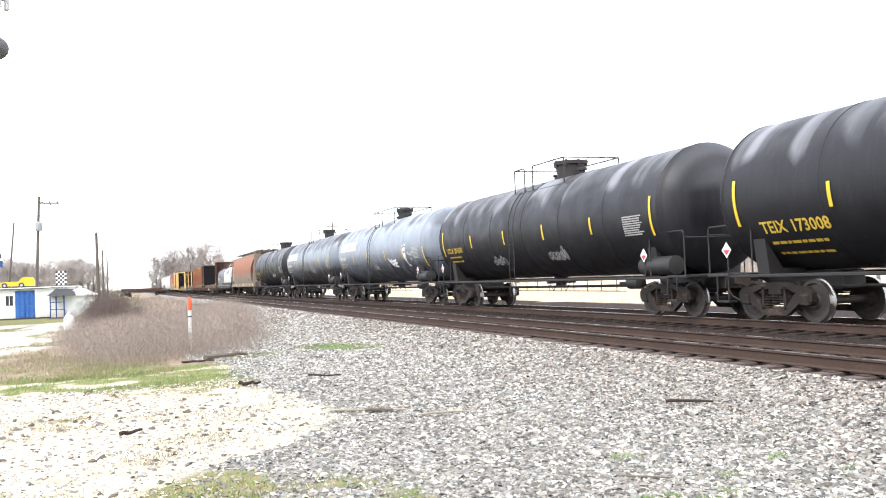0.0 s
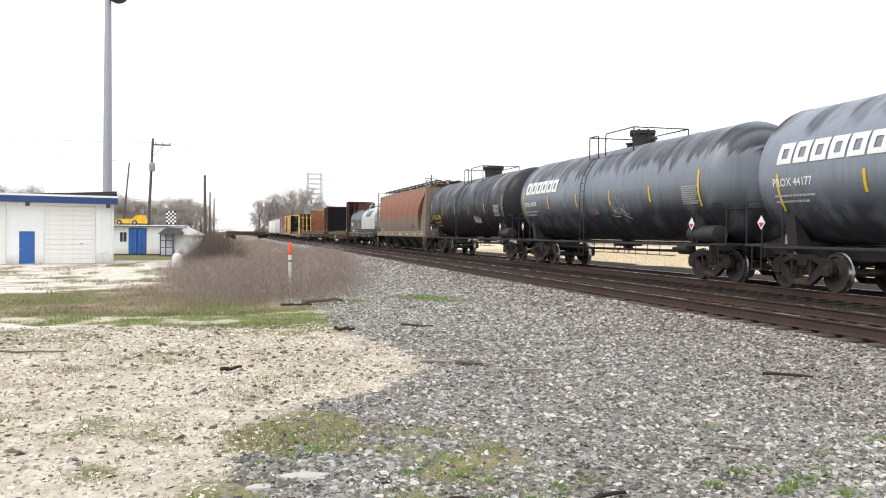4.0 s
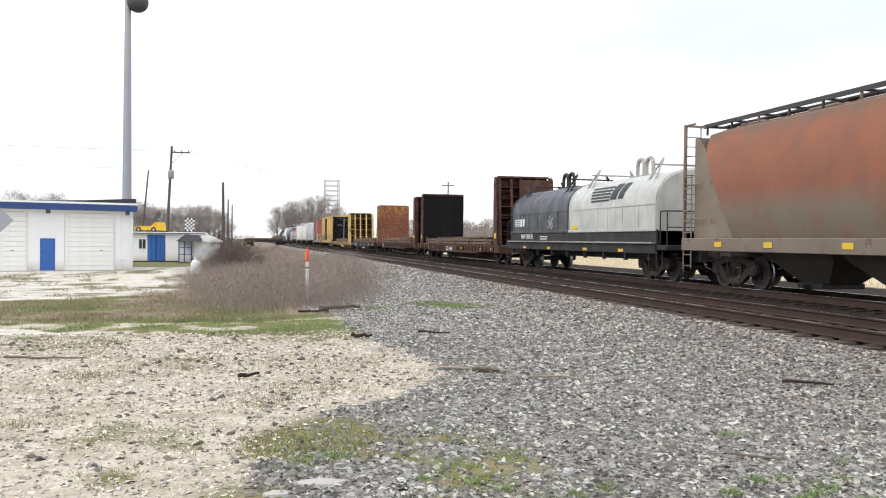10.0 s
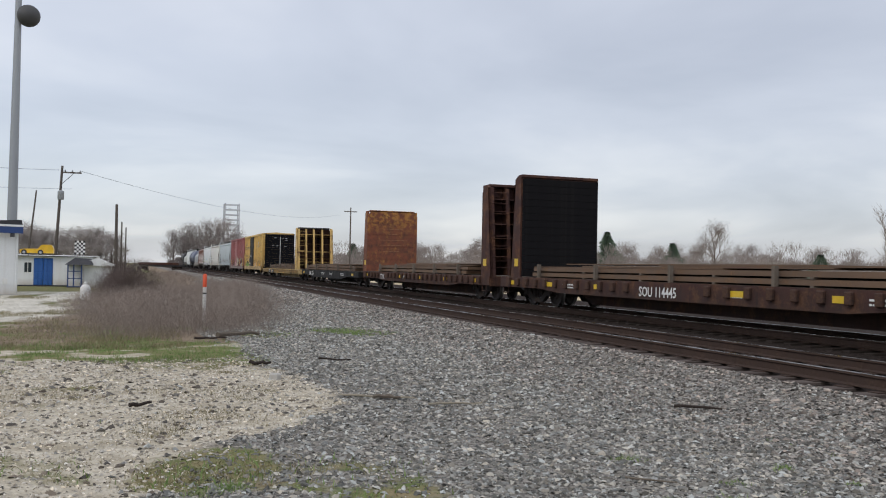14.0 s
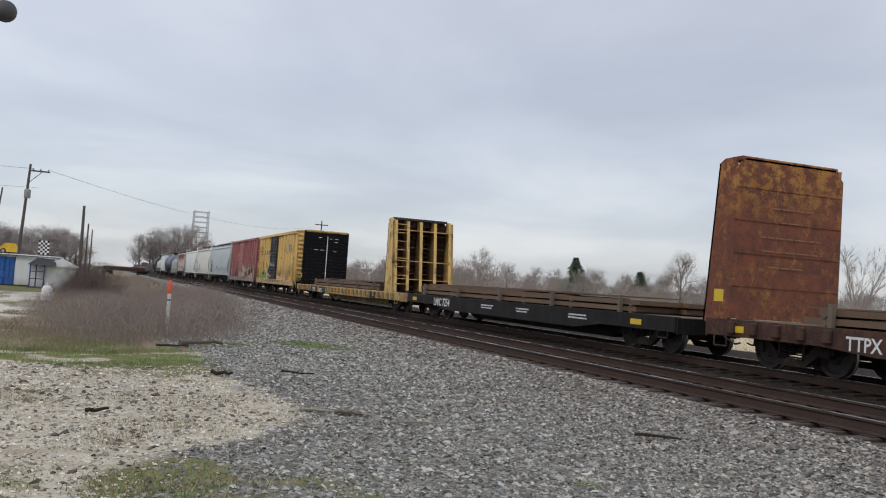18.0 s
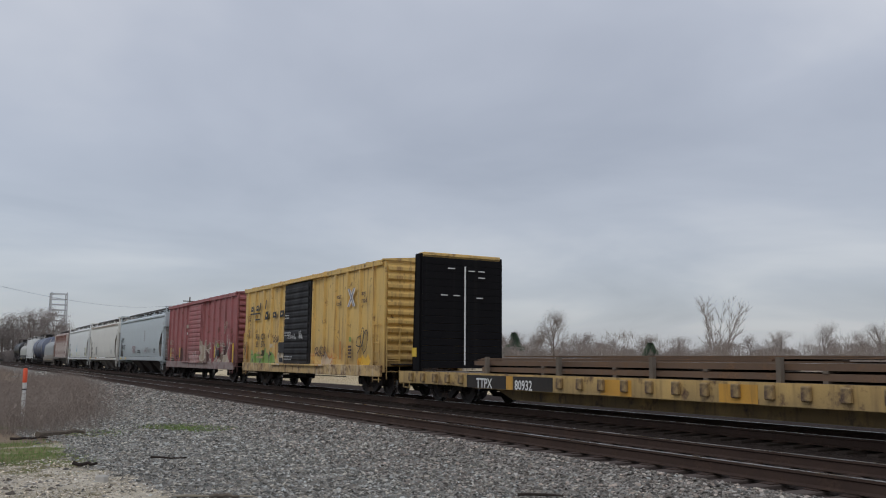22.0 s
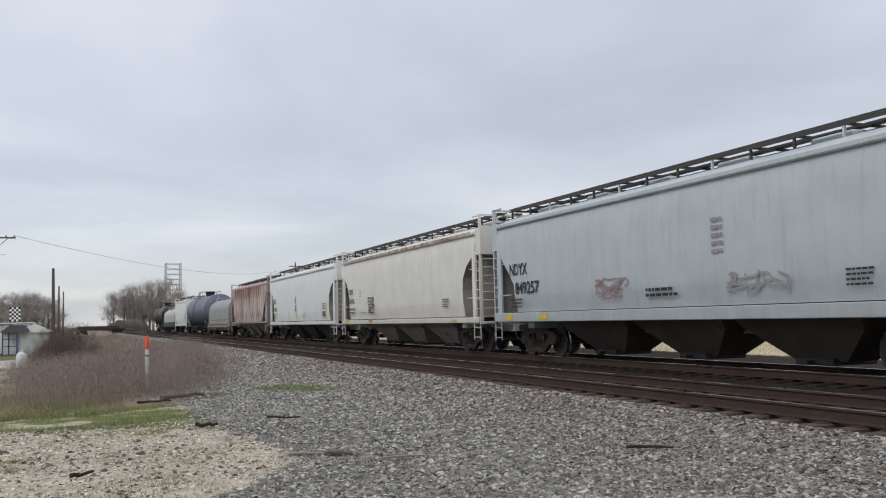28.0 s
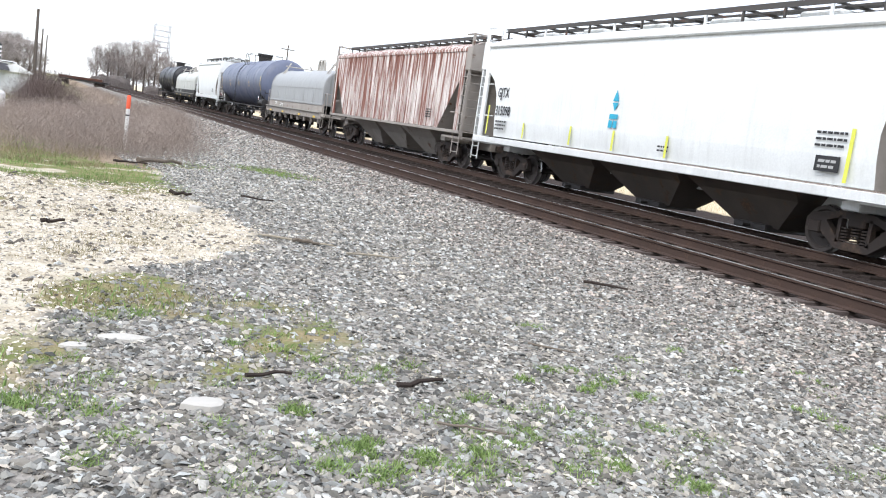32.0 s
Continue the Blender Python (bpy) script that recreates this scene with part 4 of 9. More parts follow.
def side_frame_mesh(side):
    """A cast side frame with its spring window, journal jaws and springs."""
    x0, x1 = (0.90, 1.03) if side > 0 else (-1.03, -0.90)
    s = Shell()
    top = [(-1.10, 0.62), (-0.98, 0.74), (-0.62, 0.76), (-0.36, 0.84), (0.36, 0.84), (0.62, 0.76), (0.98, 0.74), (1.10, 0.62), (1.10, 0.44), (1.0, 0.44), (1.0, 0.58), (0.80, 0.58),
           (0.64, 0.62), (0.40, 0.70), (-0.40, 0.70), (-0.64, 0.62), (-0.80, 0.58), (-1.0, 0.58), (-1.0, 0.44), (-1.10, 0.44)]
    s.prism(top, "x", x0, x1)
    low = [(-0.76, 0.60), (-0.64, 0.62), (-0.30, 0.28), (0.30, 0.28), (0.64, 0.62), (0.76, 0.60), (0.74, 0.40), (0.36, 0.14), (-0.36, 0.14), (-0.74, 0.40)]
    s.prism(low, "x", x0, x1)
    for y in (-0.36, 0.30):
        s.box(x0, x1, y, y + 0.07, 0.26, 0.74)
    for y in (-0.22, 0.0, 0.22):
        for k in range(5):
            z = 0.30 + k * 0.055
            s.lathe([(z, 0.085), (z + 0.028, 0.085)], 10, "z", ((x0 + x1) / 2, y, 0))
    for y in (-0.89, 0.89):
        s.box(x0 - 0.03, x1 + 0.03, y - 0.13, y + 0.13, 0.36, 0.58, 0.02)
    return s.mesh("side_frame", M_TRUCK, 35)


def bolster_mesh():
    s = Shell()
    s.box(-1.02, 1.02, -0.19, 0.19, 0.56, 0.74, 0.03)
    s.box(-0.55, 0.55, -0.24, 0.24, 0.66, 0.84, 0.04)
    s.lathe([(0.80, 0.24), (0.92, 0.24)], 16, "z")
    for y in (-0.46, 0.46):
        s.box(-0.82, 0.82, y - 0.06, y + 0.06, 0.36, 0.46, 0.015)
        for x in (-0.72, 0.72):
            s.box(x - 0.06, x + 0.06, y - 0.07 + (0.05 if y < 0 else -0.05), y + 0.07, 0.32, 0.52)
    return s.mesh("truck", M_TRUCK, 35)


TRUCK, FRAME_L, FRAME_R, WHEELSET = bolster_mesh(), side_frame_mesh(-1), side_frame_mesh(1), wheelset_mesh()
FORE_WHEELS, AFT_WHEELS = [], []


def trucks(car, ya, yb):
    for y in (ya, yb):
        t = part("truck", TRUCK, None, car, at=(0, y, 0))
        part("side_frame", FRAME_L, None, t)
        part("side_frame", FRAME_R, None, t)
        FORE_WHEELS.append(part("wheelset", WHEELSET, None, t, at=(0, -0.89, WHEEL_R)))
        AFT_WHEELS.append(part("wheelset", WHEELSET, None, t, at=(0, 0.89, WHEEL_R)))


def couplers(car, half, body_half, z=0.86):
    """The draw gear at both ends, out to the middle of the joint."""
    for d in (-1, 1):
        s = Shell()
        a, b = sorted((d * (body_half - 0.5), d * (half - 0.12)))
        s.box(-0.08, 0.08, a, b, z - 0.09, z + 0.09, 0.02)
        a, b = sorted((d * (half - 0.28), d * (half + 0.05)))
        s.box(-0.17 if d > 0 else -0.05, 0.05 if d > 0 else 0.17, a, b, z - 0.15, z + 0.15, 0.04)
        part("coupler", s, M_TRUCK, car)
        h = Shell()
        pts = [(0.22 * d, d * (body_half - 0.05), z - 0.15), (0.25 * d, d * (body_half + 0.15), z - 0.36), (0.15 * d, d * (half - 0.12), z - 0.48), (0.10 * d, d * half, z - 0.44)]
        part("air_hose", h.path(pts, 0.022, 6), M_BLACK_MARK, car)


def ladder(s, x, y0, y1, z0, z1, rungs, out=-0.08, r=0.014):
    """Rungs and rails of a ladder that stands off the side at x."""
    for y in (y0, y1):
        s.tube((x + out, y, z0), (x + out, y, z1), r * 1.3, 6)
    for i in range(rungs):
        z = z0 + 0.08 + (z1 - z0 - 0.16) * i / max(1, rungs - 1)
        s.tube((x + out, y0, z), (x + out, y1, z), r, 6)
        if i in (0, rungs - 1):
            for y in (y0, y1):
                s.tube((x + out, y, z), (x, y, z), r, 6)
    return s


def car_thing(name, label, category, group=""):
    return thing(name, label, category, group or "cars of the freight train")


CARS = []


def ready(car, front, rear):
    """Remembers a finished car and where its joints lie along the train."""
    CARS.append((car, (front + rear) / 2))


def squiggle(rnd, w, h, strokes, thick):
    """Loose painted scrawl: ribbons that bend, as flat faces."""
    v, f = [], []
    for _ in range(strokes):
        u, z = rnd.uniform(0, w * 0.8), rnd.uniform(0.1 * h, 0.9 * h)
        a = rnd.uniform(0, 6.28)
        last = None
        for k in range(rnd.randint(7, 14)):
            a += rnd.uniform(-0.9, 1.1)
            if not 0 < u + 0.09 * w * math.cos(a) < w:
                a = math.pi - a
            if not 0 < z + 0.16 * h * math.sin(a) < h:
                a = -a
            u2, z2 = u + 0.09 * w * math.cos(a), z + 0.16 * h * math.sin(a)
            du, dz = u2 - u, z2 - z
            q = math.hypot(du, dz) or 1
            nu, nz = -dz / q * thick / 2, du / q * thick / 2
            k0 = len(v)
            v += [(u + nu, z + nz), (u - nu, z - nz), (u2 - nu, z2 - nz), (u2 + nu, z2 + nz)]
            f.append((k0, k0 + 1, k0 + 2, k0 + 3))
            u, z = u2, z2
    return v, f


# -- tank cars --
def tank_car(label, front, rear, paint_m, R=1.65, zc=2.73, inset=1.0, dome_at=-0.6, marks=(), extras=None, plain_top=False, dome_r=0.46):
    car = car_thing("tank_car", label, "tank car")
    half = (rear - front) / 2
    e = half - inset + 0.35                       # the ends of the heads
    head = 0.62
    prof = []
    for k in range(9):
        t = math.pi / 2 * k / 8
        prof.append((-e + head - head * math.cos(t), max(0.02, R * math.sin(t))))
    seams = [-e + head + (2 * (e - head)) * i / 6 for i in range(7)]
    for y in seams:
        prof += [(y - 0.03, R), (y - 0.02, R + 0.012), (y + 0.02, R + 0.012), (y + 0.03, R)]
    for k in range(9):
        t = math.pi / 2 * (8 - k) / 8
        prof.append((e - head + head * math.cos(t), max(0.02, R * math.sin(t))))
    prof.sort(key=lambda q: q[0])
    part("tank_shell", Shell().lathe(prof, 56, "y", (0, 0, zc)), paint_m, car, smooth=40)
    # saddles and stub sills
    for d in (-1, 1):
        s = Shell()
        yc = d * (half - 2.0)
        s.prism([(-1.25, 1.02), (1.25, 1.02), (1.35, zc - 0.9), (0.9, zc - R + 0.06), (-0.9, zc - R + 0.06), (-1.35, zc - 0.9)], "y", yc - 0.18, yc + 0.18)
        a, b = sorted((d * (half - 3.2), d * (half - 0.45)))
        s.box(-0.32, 0.32, a, b, 0.68, 1.06, 0.02)
        part("saddle", s, M_FRAME_BLACK, car)
        s = Shell()
        a, b = sorted((d * (half - 1.15), d * (half - 0.42)))
        s.box(-1.5, 1.5, a, b, 0.99, 1.05, 0.01)
        part("end_platform", s, M_FRAME_BLACK, car)
        ye, yi = d * (half - 0.46), d * (half - 1.9)
        for x in (-1.46, 1.46):
            s = Shell()
            s.path([(x, yi, 1.05), (x, yi, 2.06), (x, yi + d * 0.06, 2.12), (x, ye - d * 0.06, 2.12), (x, ye, 2.06), (x, ye, 1.05)], 0.02, 6)
            part("end_handrail", s, M_FRAME_BLACK, car)
        part("end_crossbar", Shell().tube((-1.46, ye, 1.95), (1.46, ye, 1.95), 0.02, 6), M_FRAME_BLACK, car)
        s = Shell()
        for x in (-1.5,):
            s.box(x - 0.03, x + 0.22, d * (half - 0.95) - 0.2, d * (half - 0.95) + 0.2, 0.42, 0.46)
            for yy in (-0.19, 0.19):
                s.tube((x, d * (half - 0.95) + yy, 0.44), (x, d * (half - 0.95) + yy, 1.02), 0.016, 6)
        part("sill_step", s, M_FRAME_BLACK, car)
    # side walkway and the trussed brake pipe that hangs under it
    for x in (-1.42, 1.42):
        s = Shell()
        s.box(x - 0.06, x + 0.06, -half + 1.1, half - 1.1, 0.96, 1.03, 0.012)
        part("side_sill", s, M_FRAME_BLACK, car)
    s = Shell()
    y, k = 1.0, 0
    while y > -half + 3.4:
        s.tube((-1.40, y, 0.66), (-1.40, y, 0.96), 0.012, 6)
        if k in (3, 4):
            s.tube((-1.40, y, 0.96), (-1.40, y - 0.30, 0.66), 0.012, 6)
            s.tube((-1.40, y - 0.30, 0.66), (-1.40, y - 0.60, 0.96), 0.012, 6)
        y, k = y - 0.80, k + 1
    s.tube((-1.40, 1.0, 0.66), (-1.40, -half + 3.2, 0.66), 0.014, 6)
    part("brake_pipe", s, M_FRAME_BLACK, car)
    s = Shell().lathe([(-0.72, 0.10), (-0.68, 0.24), (0.66, 0.24), (0.70, 0.10)], 16, "y", (-1.26, -half + 1.75, 1.30))
    part("air_reservoir", s, M_FRAME_BLACK, car, smooth=40)
    for x, z, r in ((-0.45, 0.80, 0.028), (0.35, 0.74, 0.022)):
        part("brake_rod", Shell().tube((x, -half + 3.0, z), (x, half - 3.0, z - 0.05), r, 6), M_FRAME_BLACK, car)
    part("brake_cylinder", Shell().lathe([(-0.5, 0.06), (-0.45, 0.17), (0.1, 0.17), (0.15, 0.05), (0.6, 0.04)], 12, "y", (-0.75, -half + 3.9, 0.86)), M_FRAME_BLACK, car, smooth=40)
    # outlet under the belly
    s = Shell().lathe([(0.78, 0.16), (0.95, 0.22), (1.30, 0.26)], 14, "z", (0, 0.4, 0))
    s.box(-0.5, 0.5, 0.25, 0.55, 0.86, 0.94, 0.02)
    part("bottom_outlet", s, M_FRAME_BLACK, car)
    # manway dome, platform and railing on top
    top = zc + R
    if not plain_top:
        s = Shell().lathe([(top - 0.10, dome_r), (top + 0.10, dome_r), (top + 0.38, dome_r + 0.05), (top + 0.39, dome_r + 0.10), (top + 0.50, dome_r + 0.11), (top + 0.52, dome_r + 0.03), (top + 0.55, 0.10)], 26, "z", (0, dome_at, 0))
        bolts = []
        for i in range(8):
            t = 2 * math.pi * i / 8
            b = Shell()
            bolts.append(b)
            q = dome_r + 0.07
            b.box(q * math.cos(t) - 0.03, q * math.cos(t) + 0.03, dome_at + q * math.sin(t) - 0.03, dome_at + q * math.sin(t) + 0.03, top + 0.33, top + 0.54)
        dome = part("manway_dome", s, M_FRAME_BLACK, car, smooth=35)
        for b in bolts:
            part("dome_bolt", b, M_FRAME_BLACK, dome)
        s = Shell().lathe([(top - 0.05, 0.16), (top + 0.10, 0.16), (top + 0.12, 0.21), (top + 0.17, 0.21), (top + 0.19, 0.06)], 14, "z", (0.0, dome_at + 0.85, 0))
        part("vent_flange", s, M_FRAME_BLACK, car, smooth=35)
        s = Shell().lathe([(top - 0.05, 0.10), (top + 0.12, 0.10), (top + 0.13, 0.16), (top + 0.20, 0.16), (top + 0.22, 0.05)], 12, "z", (0.0, dome_at - 0.75, 0))
        part("safety_valve", s, M_FRAME_BLACK, car, smooth=35)
        pf, pr, zp, zr = dome_at - 1.35, dome_at + 2.25, top - 0.36, top + 0.46
        s = Shell()
        for x in (-1.05, 0.75):
            s.box(x, x + 0.30, pf, pr, zp - 0.05, zp, 0.01)
        for k in range(6):
            y = pf + 0.1 + (pr - pf - 0.2) * k / 5
            for d in (-1, 1):
                s.tube((d * 0.76, y, zp - 0.03), (d * 0.62, y, top - 0.12), 0.02, 6)
        part("top_platform", s, M_FRAME_BLACK, car)
        s = Shell()
        q = 0.06
        s.path([(-1.0, pr, zp), (-1.0, pr, zr), (-1.0, pr - 0.72, zr), (-1.0, pr - 0.72 - q, zr - q), (-1.0, pr - 0.72 - q, zp)], 0.022, 6)
        s.path([(-1.0, pr - 1.40, zp), (-1.0, pr - 1.40, zr - q), (-1.0, pr - 1.40 - q, zr), (-1.0, pf, zr), (-1.0, pf, zp)], 0.022, 6)
        s.path([(1.0, pr, zp), (1.0, pr, zr), (1.0, pf, zr), (1.0, pf, zp)], 0.022, 6)
        for y in (pf, pr):
            s.tube((-1.0, y, zr), (1.0, y, zr), 0.020, 6)
        part("platform_railing", s, M_FRAME_BLACK, car)
        s = Shell()
        la, lb = pr - 1.27, pr - 0.90
        def rail_at(z):
            if z < zc:
                return -(R + 0.10)
            return -(math.sqrt(max(0.0, (R + 0.10) ** 2 - (z - zc) ** 2)))
        zs = [0.48, 1.0, 1.8, zc] + [zc + (zp - zc) * k / 20 for k in range(1, 21)]
        for y in (la, lb):
            s.path([(rail_at(z), y, z) for z in zs], 0.015, 6)
        n = 13
        for k in range(n):
            z = 0.52 + (zp - 0.6) * k / (n - 1)
            s.tube((rail_at(z), la, z), (rail_at(z), lb, z), 0.010, 6)
        s.tube((rail_at(1.0), la, 1.0), (rail_at(0.5), la - 0.4, 0.92), 0.014, 6)
        part("side_ladder", s, M_FRAME_BLACK, car)
    # reflective marks along the side: an upright bar each
    for y, z, h in marks:
        w, mark_m = (0.034, M_MARK_PALE) if front > 60 and paint_m is M_TANK_BLACK else (0.045, M_YELLOW_MARK)
        part("reflector_mark", on_tank(([(-w, 0), (w, 0), (w, h), (-w, h)], [(0, 1, 2, 3)]), y, z, R, zc, 0.015), mark_m, car)
    # hazard placards in their holders
    for y in (-half + 2.1, half - 1.15):
        s = Shell().add([(-1.52, y, 1.40), (-1.52, y - 0.16, 1.58), (-1.52, y, 1.76), (-1.52, y + 0.16, 1.58)], [(0, 1, 2, 3)])
        part("hazard_placard", s, M_WHITE_MARK, car)
        s = Shell().add([(-1.524, y - 0.0, 1.46), (-1.524, y - 0.12, 1.58), (-1.524, y + 0.12, 1.58)], [(0, 1, 2)])
        part("placard_symbol", s, M_RED_MARK, car)
        part("placard_post", Shell().tube((-1.49, y, 1.03), (-1.49, y, 1.75), 0.018, 6), M_FRAME_BLACK, car)
    if extras:
        extras(car, half, R, zc)
    couplers(car, half, half - 0.45)
    trucks(car, -half + 2.0, half - 2.0)
    ready(car, front, rear)
    return car


def tank_writing(text, material, y, z, size):
    def add(car, half, R, zc):
        word, number = text.split(" ")
        flat = letters(word, size, 0.92)
        part("reporting_mark", on_tank(flat, y, z, R, zc, 0.012), material, car)
        wide = max(v[0] for v in flat[0]) + 0.3 * size
        part("car_number", on_tank(letters(number, size, 0.92), y - wide, z, R, zc, 0.012), material, car)
        for i in range(2):
            part("small_print", on_tank(bars(1, size * (4.6 - 0.7 * i), size * 0.2, 0, seed=3 + i), y - 0.1, z - size * (0.62 + 0.55 * i), R, zc, 0.012), material, car)
    return add


def word_shape(n, size):
    """A firm's name in heavy capitals, drawn as n plain slanted frames."""
    v, f = [], []
    for i in range(n):
        u = i * size * 1.18
        for a, b, c, d in ((0, 0.30, 0, 1), (0.72, 1.04, 0, 1), (0.30, 0.72, 0, 0.24), (0.30, 0.72, 0.72, 1)):
            k = len(v)
            v += [(u + (x + 0.10 * z) * size, z * size) for x, z in ((a, c), (b, c), (b, d), (a, d))]
            f.append((k, k + 1, k + 2, k + 3))
    return v, f


M_PANEL = paint("faded_stencil_white", (0.48, 0.48, 0.47), 0.6)
M_CHALK = paint("faded_pink_chalk", (0.36, 0.22, 0.23), 0.7)


def data_panel(car, y, z, R, zc):
    """The dense block of stencilled lines near the leading end."""
    part("data_panel", on_tank(bars(9, 0.95, 0.034, 0.026, ragged=0.35, seed=9), y, z, R, zc, 0.014), M_PANEL, car)


def tag(seed, w, h):
    """A quick looping signature: one stroke that leans and turns back on itself."""
    rnd = random.Random(seed)
    pts, u, k = [], 0.0, 0
    size = h * 0.8
    while u < w:
        up = rnd.uniform(0.55, 1.0) * size
        wide = rnd.uniform(0.10, 0.22) * h
        for q in range(7):
            a = -1.57 + 6.283 * q / 7 * rnd.uniform(0.8, 1.15)
            pts.append((u + wide * math.cos(a) + 0.25 * up * (0.5 + 0.5 * math.sin(a)), up * (0.5 + 0.5 * math.sin(a)) + (0.2 * h if k % 3 == 1 else 0.0)))
        u += wide * rnd.uniform(1.4, 2.4)
        k += 1
    v, f = [], []
    for (a, b), (c, d) in zip(pts, pts[1:]):
        q = math.hypot(c - a, d - b) or 1.0
        nu, nz = -(d - b) / q * 0.017, (c - a) / q * 0.017
        n = len(v)
        v += [(a + nu, b + nz), (a - nu, b - nz), (c - nu, d - nz), (c + nu, d + nz)]
        f.append((n, n + 1, n + 2, n + 3))
    return v, f


def spiky_tag(seed, w, h):
    """A fast signature of long slanted strokes that cross a flat underline."""
    rnd = random.Random(seed)
    runs = []
    for k in range(9):
        u = w * (0.12 + 0.72 * k / 8)
        top = h * rnd.uniform(0.55, 1.0)
        runs.append(((u - 0.28 * top + rnd.uniform(-0.06, 0.06), top), (u + rnd.uniform(-0.03, 0.05), h * rnd.uniform(0.05, 0.3))))
        if k % 2:
            runs.append(((u, h * 0.2), (u + w * 0.10, h * rnd.uniform(0.4, 0.6))))
    runs += [((0.0, 0.16 * h), (0.45 * w, 0.10 * h)), ((0.4 * w, 0.30 * h), (w, 0.02 * h)), ((0.55 * w, 0.42 * h), (0.98 * w, 0.16 * h))]
    v, f = [], []
    for (a, b), (c, d) in runs:
        q = math.hypot(c - a, d - b) or 1.0
        r = rnd.uniform(0.012, 0.024)
        nu, nz = -(d - b) / q * r, (c - a) / q * r
        n = len(v)
        v += [(a + 0.4 * nu, b + 0.4 * nz), (a - 0.4 * nu, b - 0.4 * nz), (c - nu, d - nz), (c + nu, d + nz)]
        f.append((n, n + 1, n + 2, n + 3))
    return v, f


def ribbon(paths, r):
    """Brush strokes of half-width r along broken lines."""
    v, f = [], []
    for pts in paths:
        for (a, b), (c, d) in zip(pts, pts[1:]):
            q = math.hypot(c - a, d - b) or 1.0
            nu, nz = -(d - b) / q * r, (c - a) / q * r
            n = len(v)
            v += [(a + nu, b + nz), (a - nu, b - nz), (c - nu, d - nz), (c + nu, d + nz)]
            f.append((n, n + 1, n + 2, n + 3))
    return v, f


def sprayed_lamp(car, R, zc):
    """White drawings on the flank: a bulb with rays on a bent stalk, a scribbled wing and small tags."""
    bulb = [(-0.18, 0.88), (0.20, 0.92), (0.20, 0.66), (0.13, 0.42), (0.0, 0.36), (-0.12, 0.44), (-0.18, 0.66), (-0.18, 0.88)]
    rays = [[(-0.24, 0.98), (-0.19, 1.05)], [(0.0, 1.00), (0.02, 1.11)], [(0.18, 1.00), (0.25, 1.08)]]
    stalk = [(0.02, 0.36), (0.10, 0.20), (0.18, 0.06), (0.38, 0.02), (0.20, 0.10)]
    part("painted_scrawl", on_tank(ribbon([bulb, stalk, [(-0.10, 0.80), (0.10, 0.82)]] + rays, 0.034), -5.25, 1.80, R, zc, 0.018), M_WHITE_MARK, car, "white sprayed bulb with rays on a stalk")
    part("bulb_fill", on_tank(([(-0.13, 0.68), (-0.08, 0.44), (0.09, 0.46), (0.15, 0.68)], [(0, 1, 2, 3)]), -5.25, 1.80, R, zc, 0.017), M_WHITE_MARK, car, "white sprayed bulb fill")
    wing = [[(0, 0.36), (0.25, 0.16), (0.5, 0.28), (0.75, 0.20), (1.25, 0.26), (0.9, 0.12), (1.3, 0.10), (0.85, -0.02), (1.25, -0.14), (0.7, -0.08), (0.35, 0.06), (0.0, 0.36)], [(0.3, 0.14), (1.0, 0.20)], [(0.45, 0.08), (1.0, 0.02)], [(0.5, 0.0), (0.95, 0.10)]]
    part("painted_scrawl", on_tank(ribbon(wing, 0.034), -2.5, 1.93, R, zc, 0.018), M_WHITE_MARK, car, "white scribbled wing")
    part("painted_scrawl", on_tank(ribbon([[(0, 0.1), (0.2, 0.16), (0.35, 0.04), (0.6, 0.12), (0.85, 0.16), (0.7, 0.0), (0.3, 0.02), (0.0, 0.1)], [(0.3, -0.1), (0.36, -0.26), (0.5, -0.12), (0.55, -0.28)]], 0.026), -5.65, 2.30, R, zc, 0.018), M_PANEL, car, "small white sprayed tag")
    part("painted_scrawl", on_tank(spiky_tag(31, 1.0, 0.45), 0.6, 1.72, R, zc, 0.018), M_PANEL, car, "faint white sprayed tag")


def grey_tank_extras(number):
    def add(car, half, R, zc):
        y = half - 1.75
        part("owner_emblem", on_tank(word_shape(6, 0.50), y - 0.15, zc + 0.18, R, zc, 0.016), M_WHITE_MARK, car, "heavy white block emblem")
        part("reporting_mark", on_tank(letters("PROX " + number, 0.26), y, zc - 0.32, R, zc, 0.016), M_WHITE_MARK, car)
        part("small_print", on_tank(bars(2, 1.5, 0.05, 0.09, seed=5), y, zc - 0.56, R, zc, 0.016), M_PANEL, car)
        data_panel(car, -half + 2.48, zc - 0.12, R, zc)
        if number == "44177":
            sprayed_lamp(car, R, zc)
            return
        part("painted_scrawl", on_tank(spiky_tag(int(number), 1.35, 0.95), -1.35, zc - 0.95, R, zc, 0.018), M_PANEL, car, "white spiky sprayed signature")
        part("painted_scrawl", on_tank(letters("P31D6", 0.30), 0.45, zc - 0.76, R, zc, 0.018), M_CHALK, car, "faded pink chalk tag")
    return add


